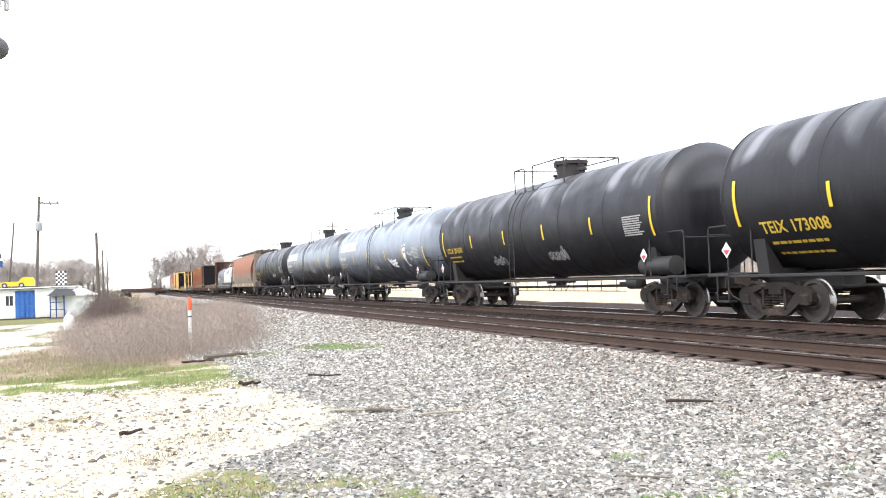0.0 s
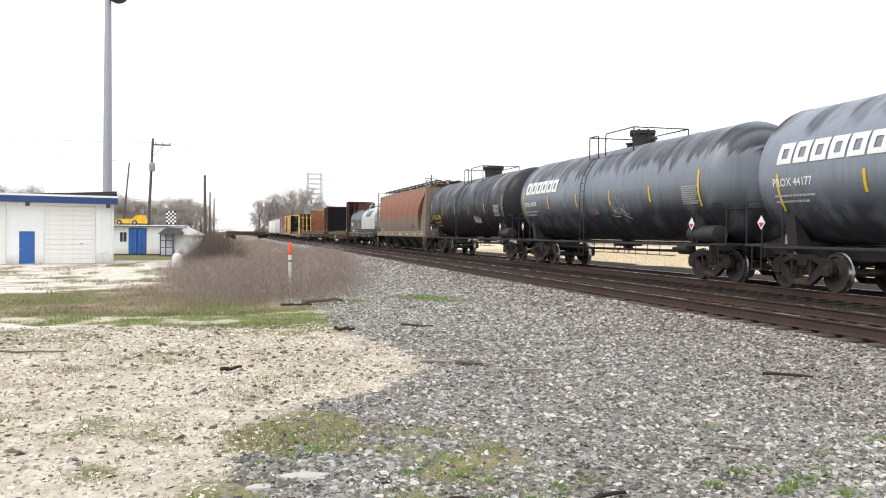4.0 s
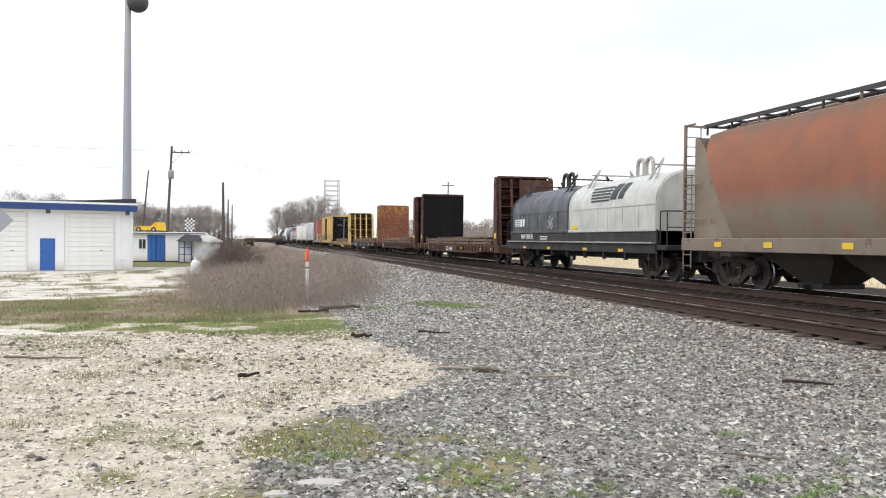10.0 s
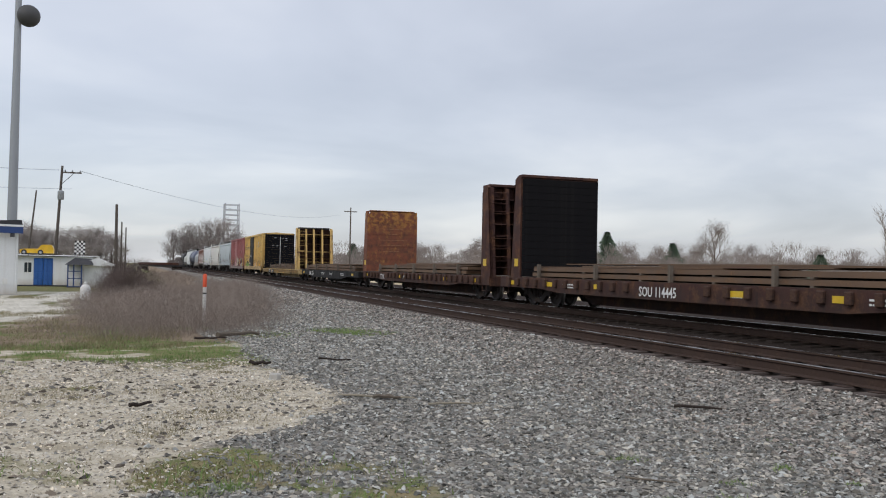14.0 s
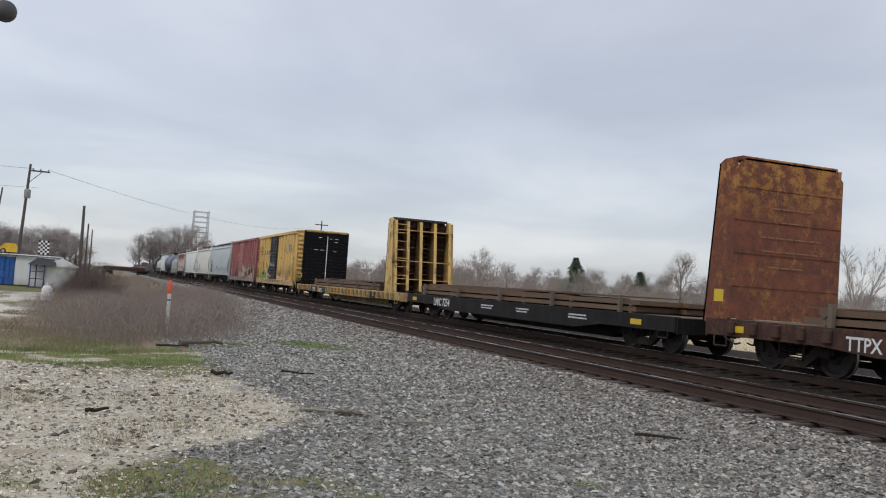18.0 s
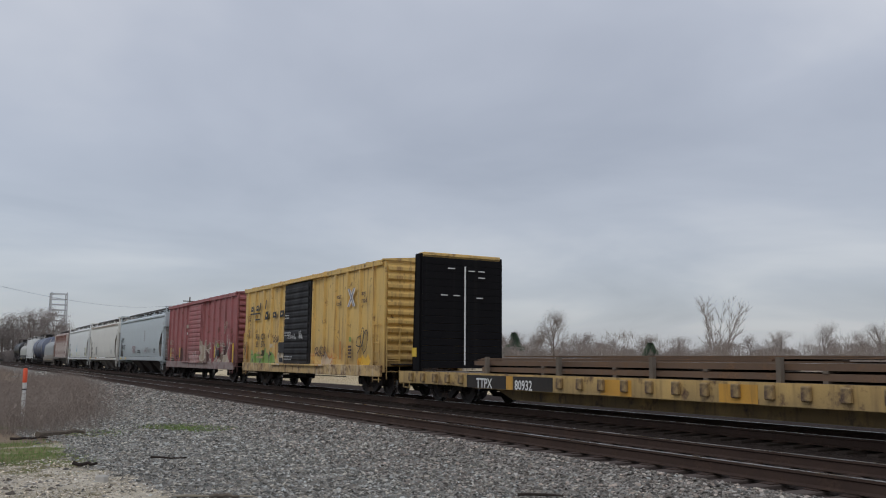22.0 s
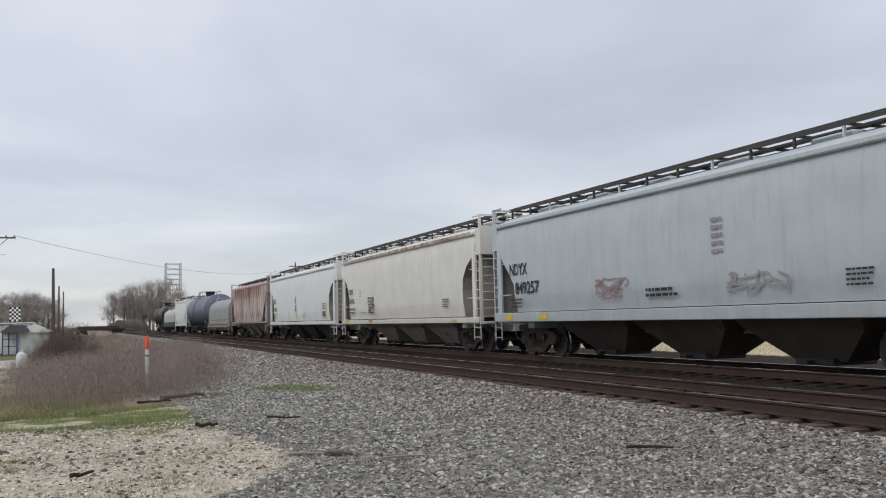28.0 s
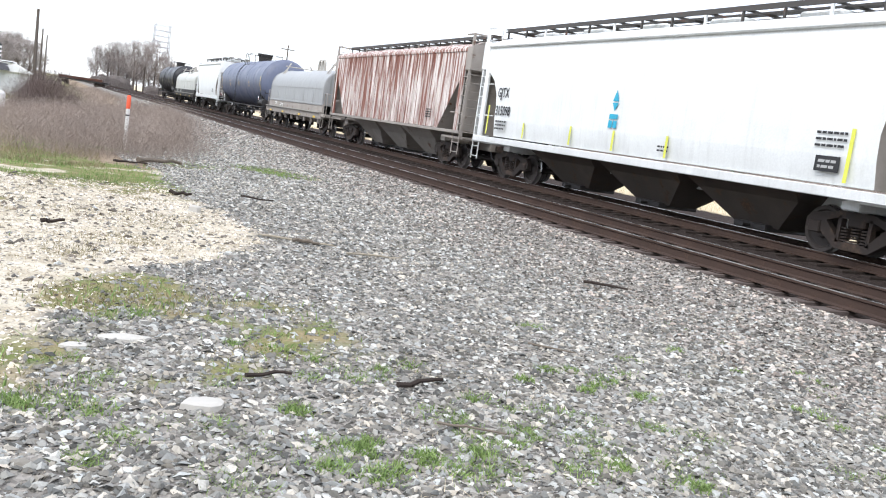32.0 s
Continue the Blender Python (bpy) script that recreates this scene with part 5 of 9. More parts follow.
def black_tank_extras(text, y_text, seed, size=0.30, z=-0.68):
    def add(car, half, R, zc):
        tank_writing(text, M_YELLOW_TEXT, half - y_text, zc + z + 0.10, size)(car, half, R, zc)
        data_panel(car, -half + 2.85, zc - 0.14, R, zc)
        for at, dz in {4: ((1.9, -0.9),), 8: ((2.95, -1.15), (-1.45, -1.10)), 12: ((-2.2, -0.9),)}[seed]:
            part("painted_scrawl", on_tank(tag(seed + (1 if seed == 8 and at < 0 else 0), 1.1, 0.5), at, zc + dz, R, zc, 0.016), M_PANEL if seed == 8 else M_WHITE_MARK, car, "white sprayed signature")
        if seed == 12:
            ring = [(0.13 * math.cos(a), 0.13 * math.sin(a)) for a in [6.283 * k / 16 for k in range(16)]]
            v = ring + [(0.88 * a, 0.88 * b) for a, b in ring]
            part("chalk_ring", on_tank((v, [(k, (k + 1) % 16, 16 + (k + 1) % 16, 16 + k) for k in range(16)]), -half + 1.45, zc + 0.22, R, zc, 0.016), M_PANEL, car)
    return add


def side_marks(half, zc, n=6, h=0.48):
    ys = [-half + 1.55 + (2 * half - 3.2) * i / (n - 1) for i in range(n)]
    return [(y, zc - (0.76 if i in (0, n - 1) else 0.56), (1.0 if i in (0, n - 1) else h)) for i, y in enumerate(ys)]


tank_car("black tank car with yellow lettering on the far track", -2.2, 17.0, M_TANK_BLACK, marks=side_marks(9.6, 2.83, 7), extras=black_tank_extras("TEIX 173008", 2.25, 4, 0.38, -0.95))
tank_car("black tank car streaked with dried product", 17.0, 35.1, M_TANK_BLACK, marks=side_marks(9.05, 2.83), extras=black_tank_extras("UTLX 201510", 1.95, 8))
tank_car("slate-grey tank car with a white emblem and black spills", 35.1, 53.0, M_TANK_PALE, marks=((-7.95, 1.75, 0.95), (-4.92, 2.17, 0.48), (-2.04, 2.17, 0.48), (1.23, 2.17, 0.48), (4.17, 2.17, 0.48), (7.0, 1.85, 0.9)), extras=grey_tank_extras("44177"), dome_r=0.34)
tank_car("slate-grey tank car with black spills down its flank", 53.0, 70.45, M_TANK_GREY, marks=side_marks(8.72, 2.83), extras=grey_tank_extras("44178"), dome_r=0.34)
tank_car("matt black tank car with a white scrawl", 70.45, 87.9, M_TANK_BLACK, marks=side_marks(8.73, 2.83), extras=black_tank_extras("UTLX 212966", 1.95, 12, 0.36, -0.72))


# -- covered hoppers --
def hopper_common(car, half, body, material, sill_m, sill=(1.02, 1.36), gates=3, run_z=4.72, eave_z=4.35, slope_m=None, truck_in=2.6, cage=True, gate_z=0.20, ratio=0.58):
    """Sills, outlet hoppers, roof walk, end posts and running gear of a covered hopper."""
    slope_m = slope_m or M_CHUTE
    for x in (-1.56, 1.42):
        part("side_sill", Shell().box(x, x + 0.14, -body, body, sill[0], sill[1], 0.015), sill_m, car)
    for i in range(gates):
        span = 2 * (body - 3.1)
        y = -body + 3.1 + span * (i + 0.5) / gates
        w = span / gates * 0.49
        s = Shell()
        z1, z0, b = sill[1] - 0.02, gate_z, w * ratio
        v = [(x * e, y + d * g, z) for e, g, z in ((1.38, w, z1), (0.90, 0.85 * w, 0.84), (0.40, b, z0 + 0.08)) for x, d in ((-1, -1), (1, -1), (1, 1), (-1, 1))]
        s.add(v, [(k + i, k + (i + 1) % 4, k + 4 + (i + 1) % 4, k + 4 + i) for k in (0, 4) for i in range(4)] + [(8, 9, 10, 11), (3, 2, 1, 0)])
        chute = part("outlet_hopper", s, slope_m, car)
        b = 0.42
        g = Shell().box(-0.6, 0.6, y - b - 0.06, y + b + 0.06, z0, z0 + 0.14, 0.02)
        g.tube((-0.8, y, z0 + 0.07), (0.8, y, z0 + 0.07), 0.035, 8)
        part("outlet_gate", g, M_FRAME_BLACK, chute)
    s = Shell()
    s.box(-0.28, 0.28, -half + 0.5, half - 0.5, 0.72, 1.02, 0.02)
    for d in (-1, 1):
        a, b = sorted((d * (half - 0.48), d * (body - 1.6)))
        s.box(-1.45, 1.45, a, b, 1.0, 1.08, 0.01)
        s.box(-1.25, 1.25, d * (half - truck_in) - 0.2, d * (half - truck_in) + 0.2, 0.86, 1.05, 0.02)
    part("centre_sill", s, sill_m, car)
    # roof walk: three strips of grating on stanchions
    s = Shell()
    for x0, x1 in ((-0.78, -0.50), (-0.14, 0.14), (0.50, 0.78)):
        s.box(x0, x1, -half + 0.42, half - 0.42, run_z, run_z + 0.045)
    n = 15
    for i in range(n):
        y = -half + 0.6 + (2 * half - 1.2) * i / (n - 1)
        s.box(-0.80, 0.80, y - 0.03, y + 0.03, run_z - 0.05, run_z)
    for x in (-0.82, 0.78):
        s.box(x, x + 0.04, -half + 0.42, half - 0.42, run_z - 0.07, run_z + 0.045)
    part("roof_walk", s, M_ROOF_DARK, car)
    for i in range(n):
        y = -half + 0.6 + (2 * half - 1.2) * i / (n - 1)
        for x in (-0.78, 0.78):
            part("walk_stanchion", Shell().box(x - 0.025, x + 0.025, y - 0.025, y + 0.025, eave_z - 0.02, run_z), M_ROOF_DARK if i % 3 else sill_m, car)
    # roof hatches
    for i in range(6):
        y = -body + 1.6 + (2 * body - 3.2) * i / 5
        part("roof_hatch", Shell().box(-0.36, 0.36, y - 0.55, y + 0.55, eave_z + 0.06, run_z - 0.06, 0.05), sill_m, car)
    # end cages: corner posts and ladders
    for d in (-1, 1):
        s = Shell()
        ye = d * (half - 0.55)
        for x in (-1.46, 1.46):
            s.box(x - 0.04, x + 0.04, ye - 0.04, ye + 0.04, 1.0, run_z)
        s.box(-1.46, 1.46, ye - 0.03, ye + 0.03, run_z - 0.06, run_z)
        for x in (-1.46, 1.46):
            s.path([(x, ye, run_z - 0.03), (x, ye - d * 0.55, run_z - 0.03)], 0.03, 6)
            s.tube((x, ye, 1.9), (x, ye - d * 1.1, 1.9), 0.02, 6)
            s.tube((x, ye, 2.9), (x, ye - d * 0.9, 2.9), 0.02, 6)
        part("end_post_frame", s, sill_m, car)
        s = Shell()
        ladder(s, -1.50, ye - 0.04 - d * 0.02, ye - d * 0.50, 0.48, 3.2, 9, out=-0.02, r=0.016)
        part("end_ladder", s, sill_m, car)
        s = Shell()
        for k in range(12):
            z = 1.25 + k * 0.28
            s.tube((-1.40, ye + d * 0.03, z), (-0.95, ye + d * 0.03, z), 0.015, 6)
        s.tube((-0.95, ye + d * 0.03, 1.1), (-0.95, ye + d * 0.03, run_z), 0.018, 6)
        part("grab_iron_ladder", s, sill_m, car)
        s = Shell()
        for x in (-0.7, 0.7):
            a, b = d * (body - 1.9), ye
            s.tube((x, a, 2.4), (x, b, 1.1), 0.05, 6)
        s.lathe([(-0.3, 0.16), (0.3, 0.16)], 12, "x", (0.55, d * (half - 1.3), 1.35))
        part("brake_gear", s, M_FRAME_BLACK, car)
    couplers(car, half, half - 0.48)
    trucks(car, -half + truck_in, half - truck_in)


def bulged(zs_low, zs_high, half_low, half_mid, half_top, n=10):
    """Outline points (x, z) of a curved side from the bottom to the eave, on the near side."""
    pts = []
    for k in range(n + 1):
        t = k / n
        z = zs_low + (zs_high - zs_low) * t
        x = (1 - t) ** 2 * half_low + 2 * t * (1 - t) * (2 * half_mid - 0.5 * (half_low + half_top)) + t * t * half_top
        pts.append((-x, z))
    return pts




def teardrop_hopper(label, front, rear, material, sill_m):
    """A covered hopper with bulging, ribless sides that are cut back in a curve at the ends."""
    car = car_thing("covered_hopper", label, "hopper car")
    half = (rear - front) / 2
    body = half - 0.75
    side = bulged(1.34, 4.30, 1.32, 1.60, 1.14, 12)
    full_n = side + [(-0.7, 4.47), (0.0, 4.52)]
    full = full_n + [(-x, z) for x, z in reversed(full_n[:-1])]
    k = len(full)
    s = Shell()
    rings = 57
    for j in range(rings):
        q = -1 + 2 * j / (rings - 1)
        for i, (x, z) in enumerate(full):
            t = max(0.0, (4.30 - z) / 2.96)
            end = body - 0.25 - 1.95 * (1 - (1 - t) ** 1.8) - 0.42 * max(0.0, (z - 3.55) / 0.75) ** 2
            # the sheets sag a little between their welded seams
            dent = 0.022 * abs(math.sin(math.pi * 3.5 * (q + 1))) ** 0.6 * math.sin(math.pi * min(1.0, t)) + 0.008 * noise.noise(Vector((q * 9, z * 1.5, x)))
            s.v.append((x * (1 - dent), q * end, z))
    for j in range(rings - 1):
        for i in range(k):
            s.f.append((j * k + i, j * k + (i + 1) % k, (j + 1) * k + (i + 1) % k, (j + 1) * k + i))
    s.f += [tuple(range(k - 1, -1, -1)), tuple(range((rings - 1) * k, rings * k))]
    part("hopper_body", s, material, car, smooth=40)
    hopper_common(car, half, half - 0.55, material, sill_m, sill=(1.0, 1.36), gates=4, run_z=4.68, eave_z=4.42, truck_in=2.5, gate_z=0.14, ratio=0.30)
    for d in (-1, 1):
        # end wall and the side plates that carry the slope sheet
        ye = d * (half - 0.85)
        w = Shell().box(-1.30, 1.30, min(ye, ye - d * 0.05), max(ye, ye - d * 0.05), 1.06, 4.28)
        part("end_wall", w, sill_m, car, "dusty taupe end wall")
        part("port_hole", Shell().lathe([(min(ye + d * 0.004, ye + d * 0.012), 0.24), (max(ye + d * 0.004, ye + d * 0.012), 0.24)], 20, "y", (-0.95, 0, 1.75)), M_BLACK_MARK, car)
        poly = [(ye - d * 0.05, 1.36), (ye - d * 0.05, 4.24), (ye - d * 0.20, 4.24)] + [(ye - d * (0.12 + 1.95 * (1 - (1 - t) ** 1.8)), 4.30 - 2.94 * t) for t in (0.15, 0.3, 0.45, 0.6, 0.8, 1.0)]
        for x in (-1.34, 1.30):
            part("end_side_plate", Shell().prism(poly, "x", x, x + 0.04), sill_m, car)
    for y in (-8.3, -6.2, -3.6, -0.8, 2.0, 4.9, 7.2):
        part("reflector_mark", Shell().box(-1.578, -1.57, y - 0.18, y + 0.18, 1.12, 1.26), M_YELLOW_MARK, car)
    part("small_print", on_side(bars(2, 0.8, 0.05, 0.07, seed=4), -0.9, 1.22, -1.574), M_WHITE_MARK, car)
    plate = part("data_plate", Shell().add([(-1.50, -4.85, 1.58), (-1.50, -5.20, 1.58), (-1.535, -5.27, 1.90), (-1.535, -4.92, 1.90), (-1.46, -4.85, 1.58), (-1.46, -5.20, 1.58), (-1.49, -5.27, 1.90), (-1.49, -4.92, 1.90)],
                                           [(3, 2, 1, 0), (4, 5, 6, 7), (0, 1, 5, 4), (1, 2, 6, 5), (2, 3, 7, 6), (3, 0, 4, 7)]), M_TAUPE, car, "slanted taupe data plate")
    part("plate_face", Shell().add([(-1.507, -4.92, 1.62), (-1.507, -5.14, 1.62), (-1.537, -5.20, 1.86), (-1.537, -4.98, 1.86)], [(3, 2, 1, 0)]), M_BLACK_MARK, plate)
    ready(car, front, rear)


def straight_hopper(label, front, rear, material, mark, number, ribs=False, gates=3, extras=None, eave=4.22, run_z=4.74, sill_z=(1.06, 1.34), sill_marks=(), low=1.36, text=0.50, scoop=False):
    """A covered hopper with smooth straight sides and triangular openings at the ends."""
    car = car_thing("covered_hopper", label, "hopper car")
    half = (rear - front) / 2
    body = half - 0.85
    if ribs:
        outline = [(-1.50, low), (-1.52, eave), (-1.0, eave + 0.22), (0.0, eave + 0.26)]
    else:
        outline = [(-1.46, low), (-1.53, low + 0.5), (-1.55, 2.6), (-1.53, eave - 0.55), (-1.47, eave - 0.20), (-1.40, eave), (-1.0, eave + 0.18), (0.0, eave + 0.24)]
    full = outline + [(-x, z) for x, z in reversed(outline[:-1])]
    # the side sheets stop at the slope sheets low down and run to the ends above
    dense = []
    for p, q in zip(full, full[1:]):
        cuts = sorted((z for z in (1.8, 2.2, 2.4, 2.6, 2.8, 3.0, 3.15, 3.30, 3.34) if min(p[1], q[1]) < z < max(p[1], q[1])), reverse=p[1] > q[1])
        dense.append(p)
        for z in cuts:
            t = (z - p[1]) / (q[1] - p[1])
            dense.append((p[0] + t * (q[0] - p[0]), z))
    full = dense + [full[-1]]
    k = len(full)

    def inset(z):
        if scoop:
            return float(np.interp(z, [low, 2.2, 2.6, 3.0, 3.30, 3.335], [1.05, 1.08, 1.0, 0.72, 0.25, 0.0]))
        if ribs:
            return float(np.interp(z, [low, 2.1, 3.34], [1.75, 1.10, 0.0]))
        return float(np.interp(z, [low, 2.2, 2.6, 3.0, 3.30, 3.335], [1.22, 1.14, 0.82, 0.40, 0.10, 0.0]))

    s = Shell()
    rings = [-1.0, -0.5, 0.0, 0.5, 1.0]
    for q in rings:
        for x, z in full:
            s.v.append((x, q * (body - inset(z)), z))
    for j in range(len(rings) - 1):
        for i in range(k):
            s.f.append((j * k + i, j * k + (i + 1) % k, (j + 1) * k + (i + 1) % k, (j + 1) * k + i))
    part("hopper_body", s, material, car, smooth=30)
    for d in (-1, 1):
        c = Shell()
        c.v = [(x, d * (body - inset(z) - 0.004), z) for x, z in full]
        c.f = [(i, i + 1, k - 2 - i, k - 1 - i) for i in range(k // 2)]
        part("slope_sheet", c, M_SLOPE, car)
        part("centre_web", Shell().prism([(d * (body - 0.11), low), (d * (body - 0.11), 3.0), (d * (body - 0.2), 3.0), (d * (body - 1.0), low)], "x", -0.03, 0.03), M_SLOPE, car)
        a, b = sorted((d * (body - 0.05), d * (body - 0.10)))
        part("end_plate", Shell().box(-1.40, 1.40, a, b, low, 3.34), M_SLOPE, car)
        for x in (-1.54, 1.46):
            part("corner_column", Shell().box(x, x + 0.08, min(d * (body - 0.26), d * body), max(d * (body - 0.26), d * body), sill_z[0], 3.5, 0.01), material, car)
        a, b = sorted((d * (body - 0.02), d * (half - 0.44)))
        for x in (-1.51, 1.47):
            part("end_hood_plate", Shell().box(x, x + 0.04, a, b, 3.36, eave + 0.02, 0.008), M_SLOPE if ribs else material, car)
        a, b = sorted((d * (half - 0.46), d * (half - 0.44)))
        part("end_hood_plate", Shell().box(-1.47, 1.47, a, b, 3.36, eave + 0.12), M_SLOPE if ribs else material, car)
    # the top rail along the eave
    for x in (-1.56, 1.44):
        part("top_rail", Shell().box(x, x + 0.12, -body, body, eave - 0.16, eave - 0.02, 0.03), material, car)
    if ribs:
        n = 19
        rib = Shell().box(-0.07, 0.0, -0.045, 0.045, low, eave - 0.1).mesh("side_rib", material)
        for i in range(n):
            y = -body + 0.55 + (2 * body - 1.1) * i / (n - 1)
            if abs(y) > body - 1.85:
                continue
            part("side_rib", rib, None, car, at=(-1.51, y, 0))
    hopper_common(car, half, half - 0.6, material, material if not ribs else M_SLOPE, sill=sill_z, gates=gates, run_z=run_z, eave_z=eave + 0.2, truck_in=2.5, gate_z=0.12, ratio=0.30 if ribs else 0.36, slope_m=M_SLOPE if ribs or material is M_HOP_CREAM else None)
    for y in sill_marks:
        part("reflector_mark", Shell().box(-1.575, -1.568, y - 0.22, y + 0.22, sill_z[0] + 0.06, sill_z[1] - 0.06), M_YELLOW_MARK, car)
    if mark:
        y = body - (1.15 if scoop else 0.92)
        part("reporting_mark", on_side(letters(mark, text, 0.8), y, 2.50, -1.57), M_BLACK_MARK, car)
        part("car_number", on_side(letters(number, text, 0.8 if scoop else 1.0), y - (0.0 if scoop else 0.35), 2.50 - (1.4 if scoop else 1.15) * text, -1.57), M_BLACK_MARK, car)
        if extras is not hop2_extras:
            part("small_print", on_side(bars(3, 0.7, 0.05, 0.06, seed=2), y - 0.1, 1.72, -1.57), M_BLACK_MARK, car)
    if extras is not hop3_extras:
        part("data_panel", on_side(bars(4, 0.6, 0.04, 0.05, seed=6), -body + 2.9, 1.9, -1.57), M_BLACK_MARK, car)
    if extras:
        extras(car, body)
    ready(car, front, rear)


teardrop_hopper("rust-red covered hopper with a dusty lower flank", 87.9, 107.5, M_RUST_HOPPER, M_TAUPE)


# -- coil cars --
def coil_car(label, front, rear, hoods, deck_m, emblem=True, hood_top=3.60):
    """A low flat with rounded hoods over steel coils."""
    car = car_thing("coil_car", label, "coil car")
    half = (rear - front) / 2
    body = half - 1.15
    s = Shell().box(-1.5, 1.5, -body - 0.62, body + 0.62, 0.98, 1.14, 0.02)
    part("deck", s, deck_m, car)
    for x in (-1.56, 1.44):
        part("side_sill", Shell().box(x, x + 0.12, -body, body, 0.86, 1.24, 0.015), deck_m, car)
    s = Shell().box(-0.35, 0.35, -half + 0.5, half - 0.5, 0.62, 1.0, 0.02)
    for d in (-1, 1):
        s.box(-1.2, 1.2, d * (half - 2.3) - 0.2, d * (half - 2.3) + 0.2, 0.84, 1.0, 0.02)
    part("centre_sill", s, deck_m, car)
    for i in range(9):
        y = -body + 0.5 + (2 * body - 1.0) * i / 8
        part("sill_bracket", Shell().box(-1.53, -1.40, y - 0.05, y + 0.05, 0.62, 0.92, 0.01), deck_m, car)
    for x in (-1.46, 1.38):
        part("trough_side", Shell().box(x, x + 0.08, -body + 0.1, body - 0.1, 1.14, 1.64, 0.01), deck_m, car)
    part("deck_edge", Shell().box(-1.66, -1.50, -body, body, 1.19, 1.24), M_ROOF_GALV, car, "pale worn walkway edge")
    usable = body - 0.12
    step = 2 * usable / len(hoods)
    low, spring = 1.60, 2.46
    for i, m in enumerate(hoods):
        y0 = -usable + i * step + 0.02
        y1 = y0 + step - 0.04
        R = 1.44
        prof = []
        for k in range(17):
            t = math.pi * k / 16
            prof.append((-R * math.cos(t), spring + (hood_top - spring) * math.sin(t) ** 0.85))
        outline = [(-R, low)] + prof + [(R, low)]
        s = Shell()
        kk = len(outline)
        for yy, sc in ((y0, 0.985), (y0 + 0.03, 1.0), (y0 + 0.4, 1.0), ((y0 + y1) / 2, 1.0), (y1 - 0.4, 1.0), (y1 - 0.03, 1.0), (y1, 0.985)):
            for x, z in outline:
                s.v.append((x * (0.97 + 0.03 * sc), yy, low + (z - low) * sc))
        for j in range(6):
            for q in range(kk):
                s.f.append((j * kk + q, j * kk + (q + 1) % kk, (j + 1) * kk + (q + 1) % kk, (j + 1) * kk + q))
        s.f += [tuple(range(kk - 1, -1, -1)), tuple(range(6 * kk, 7 * kk))]
        hood = part("hood", s, m, car, smooth=35)
        part("hood_rim", Shell().box(-1.50, -1.43, y0, y1, low - 0.02, low + 0.08, 0.01), m, hood)
        part("hood_seam", Shell().box(-1.457, -1.435, y0 + 0.02, y1 - 0.02, spring - 0.02, spring + 0.02), m, hood)
        for k in range(1, 6):
            y = y0 + (y1 - y0) * k / 6
            part("sheet_joint", Shell().box(-1.452, -1.435, y - 0.012, y + 0.012, low + 0.08, spring - 0.02), m, hood)
        for yy in (y0 + 0.06, y1 - 0.06):
            rim = Shell()
            for (xa, za), (xb, zb) in zip(outline, outline[1:]):
                rim.tube((xa * 1.008, yy, za + 0.008), (xb * 1.008, yy, zb + 0.008), 0.035, 5)
            part("end_hoop", rim, m, hood)
        # lifting hoops over the middle and braced bars near both ends
        yc = (y0 + y1) / 2
        bar_m = M_FRAME_BLACK if m is M_HOOD_BLACK else M_ROOF_GALV
        for yy in (-0.36, 0.36):
            pts = [(0, yc + yy - 0.28, hood_top - 0.02)]
            pts += [(0, yc + yy - 0.28 * math.cos(math.pi * k / 8), hood_top + 0.36 + 0.28 * math.sin(math.pi * k / 8)) for k in range(9)]
            pts += [(0, yc + yy + 0.28, hood_top - 0.02)]
            part("lifting_hoop", Shell().path(pts, 0.075, 7), bar_m, hood)
        part("hoop_base", Shell().box(-0.12, 0.12, yc - 1.1, yc + 1.1, hood_top - 0.03, hood_top + 0.06, 0.02), bar_m, hood)
        off = (y1 - y0) / 2 - 1.15
        for yy in (yc - off, yc + off):
            s = Shell()
            for d in (-1, 1):
                for w in (-0.3, 0.3):
                    s.tube((d * 0.62, yy, hood_top + 0.42), (d * 1.12, yy + w, hood_top - 0.48), 0.035, 6)
            s.tube((-0.95, yy, hood_top + 0.20), (0.95, yy, hood_top + 0.20), 0.032, 6)
            part("lifting_brace", s, bar_m, hood)
        if emblem:
            dark = m is M_HOOD_BLACK
            mk = M_WHITE_MARK if dark else M_BLACK_MARK
            v, f = [], []
            if dark:
                for q in range(4):
                    k0 = len(v)
                    v += [(0.03 * q, 0.33 - q * 0.09), (0.85, 0.33 - q * 0.09), (0.85, 0.285 - q * 0.09), (0.03 + 0.03 * q, 0.285 - q * 0.09)]
                    f.append((k0, k0 + 3, k0 + 2, k0 + 1))
                for quad in (((0.86, 0), (1.14, 0), (1.18, 0.34), (0.90, 0.34)), ((1.22, 0), (1.48, 0), (1.54, 0.34), (1.26, 0.34))):
                    k0 = len(v)
                    v += list(quad)
                    f.append((k0, k0 + 1, k0 + 2, k0 + 3))
                place, base = y1 - 0.45, 1.90
            else:
                for q in range(5):
                    k0 = len(v)
                    v += [(0.08 * q, 0.50 - q * 0.12), (1.98, 0.50 - q * 0.12), (1.98, 0.44 - q * 0.12), (0.08 * q + 0.05, 0.44 - q * 0.12)]
                    f.append((k0, k0 + 3, k0 + 2, k0 + 1))
                for quad in (((2.04, 0), (2.54, 0), (2.60, 0.56), (2.10, 0.56)), ((2.70, 0), (3.10, 0), (3.20, 0.56), (2.77, 0.56))):
                    k0 = len(v)
                    v += list(quad)
                    f.append((k0, k0 + 1, k0 + 2, k0 + 3))
                place, base = yc + 1.9, 2.72
            s = Shell()
            v, f = strips((v, f))
            for u, b in v:
                z = base + b
